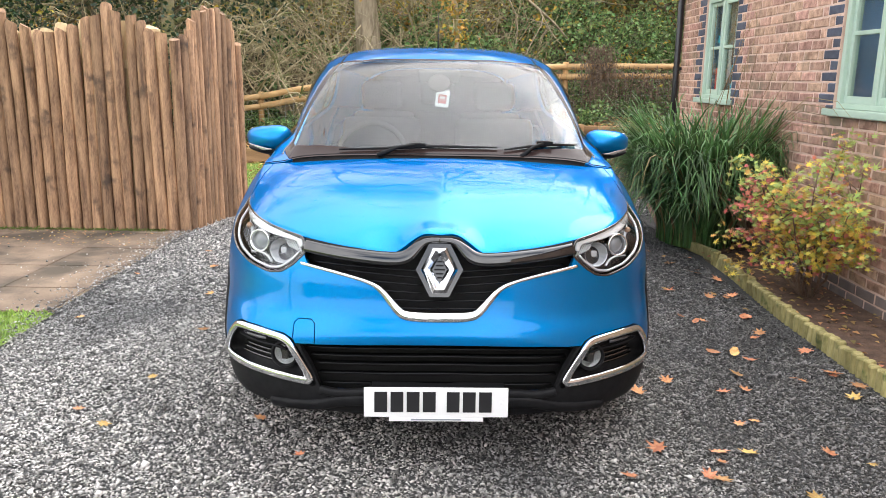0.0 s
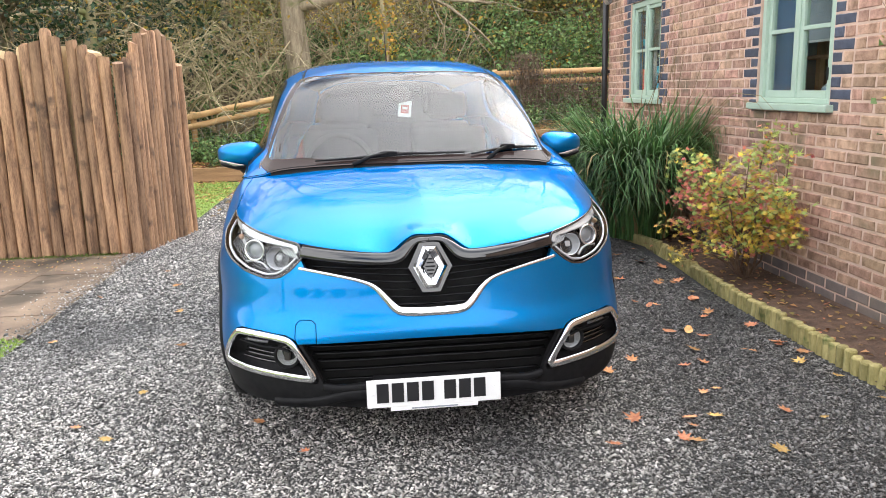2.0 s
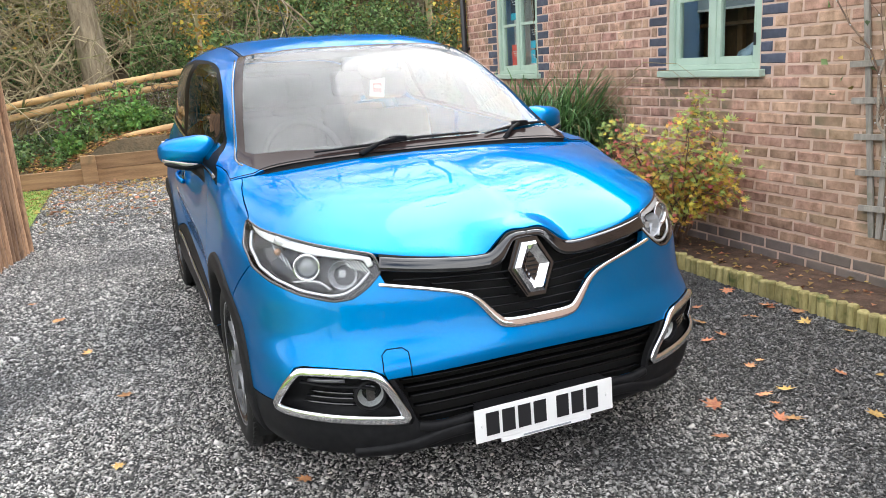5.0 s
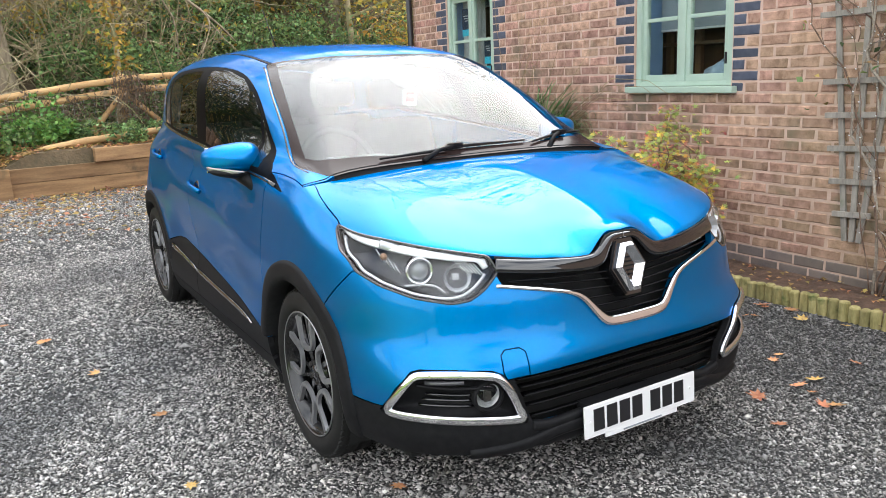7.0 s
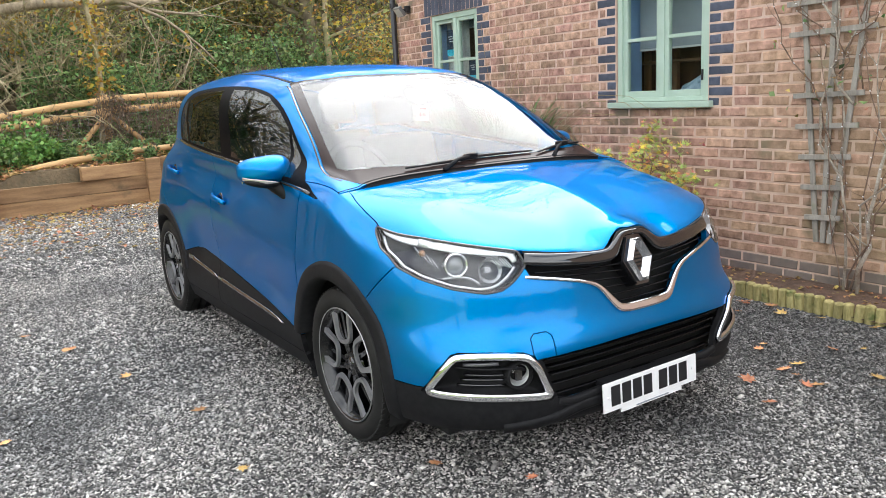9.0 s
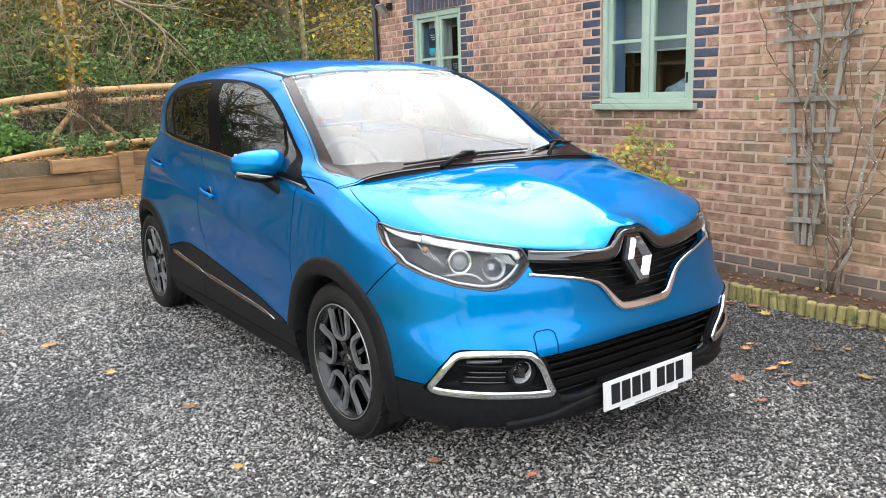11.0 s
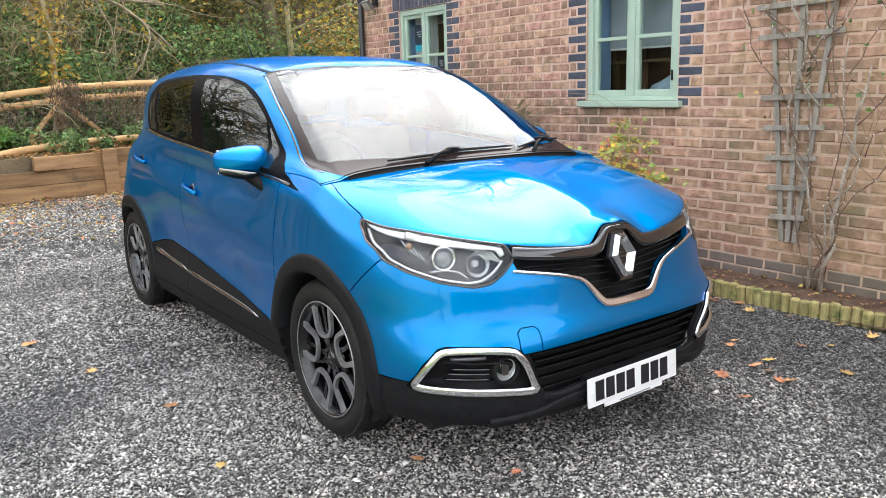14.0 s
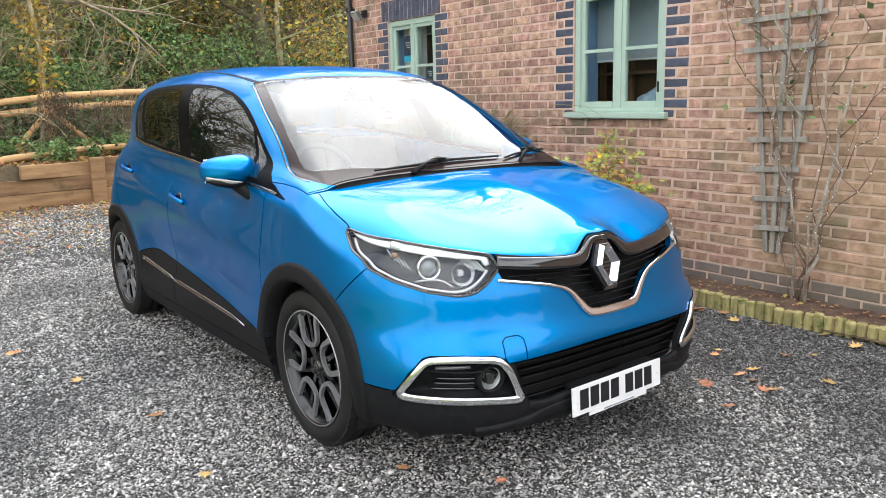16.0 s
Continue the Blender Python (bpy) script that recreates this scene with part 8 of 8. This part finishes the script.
# ---- door handles, mouldings ----
for sg in (-1, 1):
    for y0, z0 in ((2.30, 0.890), (3.235, 1.000)):
        h = thing("door_handle", "", "")
        h.parent = car
        u = np.linspace(0, 1, 12)
        P, Nr = on_side(y0 + 0.105 - 0.21 * u, z0 + 0.014 - 0.028 * u, 0.0, sg)
        P = P + Nr * (0.010 + 0.026 * np.sin(np.pi * np.clip(u, 0, 1)) ** 0.7)[:, None]
        band("grip", P, Nr, 0.024 + 0.004 * np.sin(np.pi * u), 0.016, M["paint"], h)
        P, Nr = on_side(y0 + 0.045 - 0.09 * u, z0 + 0.008 - 0.014 * u, -0.004, sg)
        band("recess", P, Nr, 0.072 * np.sin(np.pi * np.clip(u, 0.04, 0.96)) ** 0.5, 0.012, M["gloss_black"], h)
    # bright strip on the cladding
    for ya, za, yb, zb, na in ((1.47, 0.368, 2.45, 0.418, 14), (2.46, 0.419, 2.98, 0.462, 9)):
        u = np.linspace(0, 1, na)
        P, Nr = on_side(ya + (yb - ya) * u, za + (zb - za) * u + (0.03 * np.clip(u - 0.7, 0, 1) if ya > 2 else 0), 0.004, sg)
        band("side_moulding", P, Nr, np.interp(u, [0, 0.12, 1], [0.004, 0.022, 0.024]) + (0.05 * np.clip(u - 0.72, 0, 1) if ya > 2 else 0), 0.014, M["dark_chrome"], car)
    # seal along the foot of the side windows
    yy = np.linspace(1.16, 3.18, 30)
    zz = np.interp(yy, [1.05, 1.263, 1.425, 2.114, 2.638, 2.994, 3.16], [0.985, 1.013, 1.032, 1.098, 1.132, 1.163, 1.182])
    P, Nr = on_side(yy, zz + 0.004, 0.002, sg)
    band("window_seal", P, Nr, 0.016, 0.012, M["gloss_black"], car)

# ---- scuttle and wipers ----
a = np.linspace(0, 1, 30)
front_edge, back_edge = bonnet(a, 1.0), cabin(np.full(30, flank(BON_END, 1.0)[1] + 0.012), 1 - a)
half = np.stack([front_edge + (0, -0.01, -0.022), front_edge * 0.6 + back_edge * 0.4 + (0, 0, -0.022), back_edge + (0, 0, 0.003)], 1)
V = np.concatenate([half.reshape(-1, 3), half.reshape(-1, 3) * np.array((-1, 1, 1))])
i = (np.arange(29)[:, None] * 3 + np.arange(2)[None]).ravel()
F = np.stack([i, i + 3, i + 4, i + 1], 1)
part("scuttle", mesh_of("scuttle", V, np.concatenate([F, F[:, ::-1] + 90]), M["black_plastic"], True), None, car)


def screen_point(x, y, off):
    """A point over the windscreen at (x, y)."""
    w = np.linspace(0, 1, 400)
    S = cabin(np.full(400, y), w)
    z = np.interp(abs(x), S[::-1, 0], S[::-1, 2])
    return np.array((x, y, z + off))


for xs, ys_, hub in (((-0.46, -0.22, -0.02, 0.27), (0.965, 0.97, 0.985, 0.985), (-0.06, 0.93)), ((0.30, 0.42, 0.54, 0.65), (0.972, 1.0, 1.025, 1.06), (0.44, 0.95))):
    wp = thing("wiper", "", "")
    wp.parent = car
    pts = np.array([screen_point(x, y, 0.012) for x, y in zip(xs, ys_)])
    pts = np.array([[np.interp(u, np.linspace(0, 1, 4), pts[:, k]) for k in range(3)] for u in np.linspace(0, 1, 16)])
    V, F = tube_arrays(pts, np.interp(np.linspace(0, 1, 16), [0, 0.5, 1], [0.004, 0.008, 0.004]), 8)
    part("blade", mesh_of("blade", V, F, M["black_plastic"], True), None, wp)
    mid = pts[8] + (0, 0, 0.012)
    h = np.array((hub[0] - 0.22 if hub[0] < 0.2 else hub[0] - 0.06, hub[1], 1.068))
    V, F = tube_arrays([h, (h + mid) / 2 + (0, 0, 0.012), mid], [0.012, 0.008, 0.007], 10)
    part("arm", mesh_of("arm", V, F, M["black_plastic"], True), None, wp)
    part("joint", boxed(mid[0] - 0.038, mid[0] + 0.038, mid[1] - 0.010, mid[1] + 0.010, mid[2] - 0.010, mid[2] + 0.008, 0.005), M["black_plastic"], wp)

# seals between the windscreen and its pillars
for sg in (-1, 1):
    yy = np.linspace(1.04, 1.88, 30)
    xx = np.interp(yy, [0.96, 1.04, 1.119, 1.188, 1.356, 1.619, 1.78, 1.90], [0.69, 0.72, 0.738, 0.731, 0.695, 0.646, 0.605, 0.570]) + 0.010
    xx = np.convolve(np.pad(xx, 2, mode="edge"), np.ones(5) / 5, "valid")
    P = np.array([screen_point(x, y, 0.0) for x, y in zip(xx, yy)])
    A, B = np.array([screen_point(x - 0.02, y, 0.0) for x, y in zip(xx, yy)]), np.array([screen_point(x + 0.02, y, 0.0) for x, y in zip(xx, yy)])
    Nr = np.cross(B - A, np.gradient(P, axis=0))
    Nr /= np.linalg.norm(Nr, axis=1)[:, None]
    P, Nr = P * (sg, 1, 1), Nr * (sg, 1, 1)
    band("windscreen_seal", P - Nr * 0.002, Nr, 0.012, 0.008, M["gloss_black"], car, sides=8, square=1.0)

# aerial on the rear of the roof
V, F = tube_arrays([(0, 3.30, 1.57), (0, 3.42, 1.72), (0, 3.56, 1.90)], [0.006, 0.004, 0.002], 8)
part("aerial", mesh_of("aerial", V, F, M["black_plastic"], True), None, car)

# ---- inside the cabin ----
u, v = np.meshgrid(np.linspace(0, 1, 24), np.linspace(0, 1, 9), indexing="ij")
dash = np.stack([(u - 0.5) * 1.44, 0.98 + 0.50 * v + 0.0 * u, 1.015 + 0.035 * np.sin(np.pi * v) - 0.16 * np.clip(v - 0.75, 0, 1) * 4 * (v > 0.75) + 0.035 * np.exp(-((u - 0.28) / 0.12) ** 2) * step01(0.4, 0.8, v)], -1)
i = (np.arange(23)[:, None] * 9 + np.arange(8)[None]).ravel()
part("dashboard", mesh_of("dashboard", dash.reshape(-1, 3), np.stack([i, i + 9, i + 10, i + 1], 1), M["dash"], True), None, car)
part("dash_front", boxed(-0.72, 0.72, 1.45, 1.49, 0.5, 0.90), M["dash"], car)
sw = []
for k in range(33):
    t = 2 * math.pi * k / 32
    sw.append((-0.36 + 0.185 * math.cos(t), 1.60 + 0.07 * math.sin(t), 1.00 + 0.17 * math.sin(t)))
V, F = tube_arrays(sw, [0.016] * 33, 10, False)
part("steering_wheel", mesh_of("steering_wheel", V, F, M["dash"], True), None, car)
part("steering_boss", boxed(-0.43, -0.29, 1.575, 1.63, 0.94, 1.05, 0.02), M["dash"], car)


def seat(x, y, w):
    s = thing("seat", "", "")
    s.parent = car
    s.matrix_basis = pose(x, y, 0.58)
    part("cushion", boxed(-w / 2, w / 2, -0.28, 0.24, -0.12, 0.06, 0.05), M["grey_fabric"], s, smooth=True)
    part("backrest", boxed(-w / 2, w / 2, -0.06, 0.06, 0, 0.60, 0.05, m=pose(0, 0.26, 0.0, -14, 0, 0)), M["grey_fabric"], s, smooth=True)
    part("headrest", boxed(-0.13, 0.13, -0.045, 0.045, 0, 0.17, 0.035, m=pose(0, 0.42, 0.64, -8, 0, 0)), M["grey_fabric"], s, smooth=True)


for x, y, w in ((-0.36, 2.02, 0.50), (0.36, 2.02, 0.50), (-0.40, 2.90, 0.46), (0.40, 2.90, 0.46), (0.0, 2.90, 0.34)):
    seat(x, y, w)
U, W = np.meshgrid(np.linspace(1.90, 3.70, 20), np.linspace(0.36, 1, 12), indexing="ij")
hl = cabin(U, W) * np.array((0.97, 1, 1)) - np.array((0, 0, 0.035))
i = (np.arange(19)[:, None] * 12 + np.arange(11)[None]).ravel()
F = np.stack([i, i + 12, i + 13, i + 1], 1)
part("headlining", mesh_of("headlining", np.concatenate([hl.reshape(-1, 3), hl.reshape(-1, 3) * (-1, 1, 1)]), np.concatenate([F, F[:, ::-1] + 240]), M["headliner"], True), None, car)
part("parcel_shelf", boxed(-0.6, 0.6, 3.25, 3.62, 1.06, 1.08), M["dash"], car)
part("boot_trim", boxed(-0.50, 0.50, 3.62, 3.66, 0.5, 1.42), M["dash"], car)
# mirror, its mount, and the paper tag hanging from it
rv = thing("rear_view_mirror", "", "")
rv.parent = car
rv.matrix_basis = pose(0, 1.69, 1.425, 14, 0, 0)
part("mirror_shell", boxed(-0.115, 0.115, -0.02, 0.02, -0.035, 0.035, 0.016), M["dash"], rv, smooth=True)
bm = bmesh.new()
bmesh.ops.create_uvsphere(bm, u_segments=24, v_segments=12, radius=1)
for q in bm.verts:
    q.co = Vector((q.co.x * 0.060, q.co.y * 0.016, q.co.z * 0.075))
part("sensor_cover", bm, plain("sensor_brown", (0.03, 0.018, 0.016), 0.9), rv, smooth=True).matrix_basis = pose(0, -0.10, -0.012, -68, 0, 0)
tag = thing("paper_tag", "white paper tag with red square hanging from the mirror", "tag", (CAR_AT[0] - 0.005, CAR_AT[1] + 1.56, 1.31))
part("card", boxed(-0.036, 0.036, -0.001, 0.001, -0.045, 0.045, m=pose(0, 0, 0, 0, 6, 0)), plain("white_card", (0.8, 0.8, 0.8), 0.6), tag)
part("print", boxed(-0.022, 0.022, -0.003, -0.0015, -0.026, 0.020, m=pose(0, 0, 0, 0, 6, 0)), plain("red_print", (0.45, 0.08, 0.06), 0.6), tag)
part("text_bar", boxed(-0.014, 0.014, -0.0045, -0.0032, -0.004, 0.010, m=pose(0, 0, 0, 0, 6, 0)), POSTER_WHITE, tag)
V, F = tube_arrays([(0, 0, 0.044), (0.004, 0.06, 0.10)], [0.001, 0.001], 5)
part("string", mesh_of("string", V, F, M["ink"]), None, tag)
CUT.free()


# ---- fallen leaves on the drive and bed ----
def leaf_mesh(seed, kind):
    rng = random.Random(seed)
    if kind == "lobed":
        out = [(r * rng.uniform(0.85, 1.1) * math.cos(radians(a)), r * math.sin(radians(a))) for a, r in
               ((-90, 0.5), (-62, 0.35), (-45, 0.72), (-22, 0.42), (2, 0.86), (25, 0.5), (50, 0.95), (70, 0.52), (90, 1.1), (112, 0.5), (132, 0.92), (155, 0.48), (180, 0.84), (202, 0.4), (226, 0.7), (245, 0.34))]
    else:
        out = [(0.5 * math.cos(radians(a)) * rng.uniform(0.9, 1.1), math.sin(radians(a)) * (1.05 if a == 90 else 0.95)) for a in range(0, 360, 30)]
    curl = rng.uniform(0.1, 0.35)
    V = [(0, 0, 0.02)] + [(x, y, 0.05 + curl * (x * x + y * y) * rng.uniform(0.3, 1.1)) for x, y in out]
    n = len(out)
    return mesh_of("fallen_leaf", V, [(0, 1 + i, 1 + (i + 1) % n) for i in range(n)], M["fallen"])


def fallen_leaves():
    shapes = [leaf_mesh(s, "lobed") for s in range(4)] + [leaf_mesh(9 + s, "oval") for s in range(1)]
    rng = random.Random(17)
    spots = [(0.857, 2.776, 0.055), (1.09, 2.76, 0.05), (-1.33, 4.13, 0.05), (-1.379, 2.923, 0.04), (1.558, 3.885, 0.05), (-1.70, 5.566, 0.06), (1.02, 2.55, 0.055), (0.70, 2.56, 0.045), (1.20, 2.75, 0.05),
             (-0.75, 3.0, 0.04), (1.95, 3.6, 0.07), (2.0, 3.45, 0.06), (1.90, 3.3, 0.05), (1.86, 4.5, 0.06), (1.95, 5.0, 0.06), (1.9, 5.6, 0.07), (2.0, 5.4, 0.06), (1.78, 4.95, 0.05), (1.55, 5.1, 0.06), (1.8, 5.9, 0.06)]
    for _ in range(52):
        spots.append((rng.uniform(0.9, 2.02), rng.uniform(2.2, 6.5), rng.uniform(0.025, 0.055)))
    for _ in range(12):
        spots.append((rng.uniform(-2.2, 0.9), rng.uniform(1.8, 6.5), rng.uniform(0.02, 0.045)))
    for x, y, s in spots:
        if abs(x) < 0.8 and y > 3.0:
            continue
        ob = new("fallen_leaf", rng.choice(shapes))
        ob.location, ob.scale = (x, y, 0.014), (s, s, s)
        ob.rotation_euler = (rng.uniform(-0.25, 0.25), rng.uniform(-0.25, 0.25), rng.uniform(0, 6.28))
        tagged(ob, "curled brown fallen leaf lying on the gravel", "leaf", "fallen leaves on the drive")
    g = np.random.default_rng(77)
    n = 420
    P = np.stack([g.uniform(2.12, 2.66, n), g.uniform(2.2, 7.0, n), np.full(n, 0.035)], 1)
    d = g.normal(0, 1, (n, 3))
    d[:, 2] *= 0.12
    tagged(new("bed_litter", leaf_cloud("bed_litter", M["litter"], P, 0.038, g, 2.5, 0.7, d)), "small fallen leaves strewn over the soil bed", "leaf litter", kind="stuff")
    n = 420
    P = np.stack([g.uniform(-5.5, -2.4, n), g.uniform(6.2, 6.86, n) ** 1.0, np.full(n, 0.02)], 1)
    tagged(new("paving_litter", leaf_cloud("paving_litter", M["litter"], P, 0.022, g, 2.5, 0.7, g.normal(0, 1, (n, 3)) * (1, 1, 0.1))), "bits of leaf and grit on the paving", "leaf litter", kind="stuff")
    # moss along the foot of the palisade
    n = 2600
    P = np.stack([g.uniform(-6, -2.5, n), 6.88 - np.abs(g.normal(0, 0.035, n)), np.full(n, 0.014)], 1)
    P[:, 2] += g.uniform(0, 0.012, n)
    tagged(new("moss_strip", leaf_cloud("moss_strip", M["moss"], P, 0.02, g, 0.5, 0.5)), "green moss along the foot of the palisade", "moss", kind="stuff")


fallen_leaves()
lay_bricks()
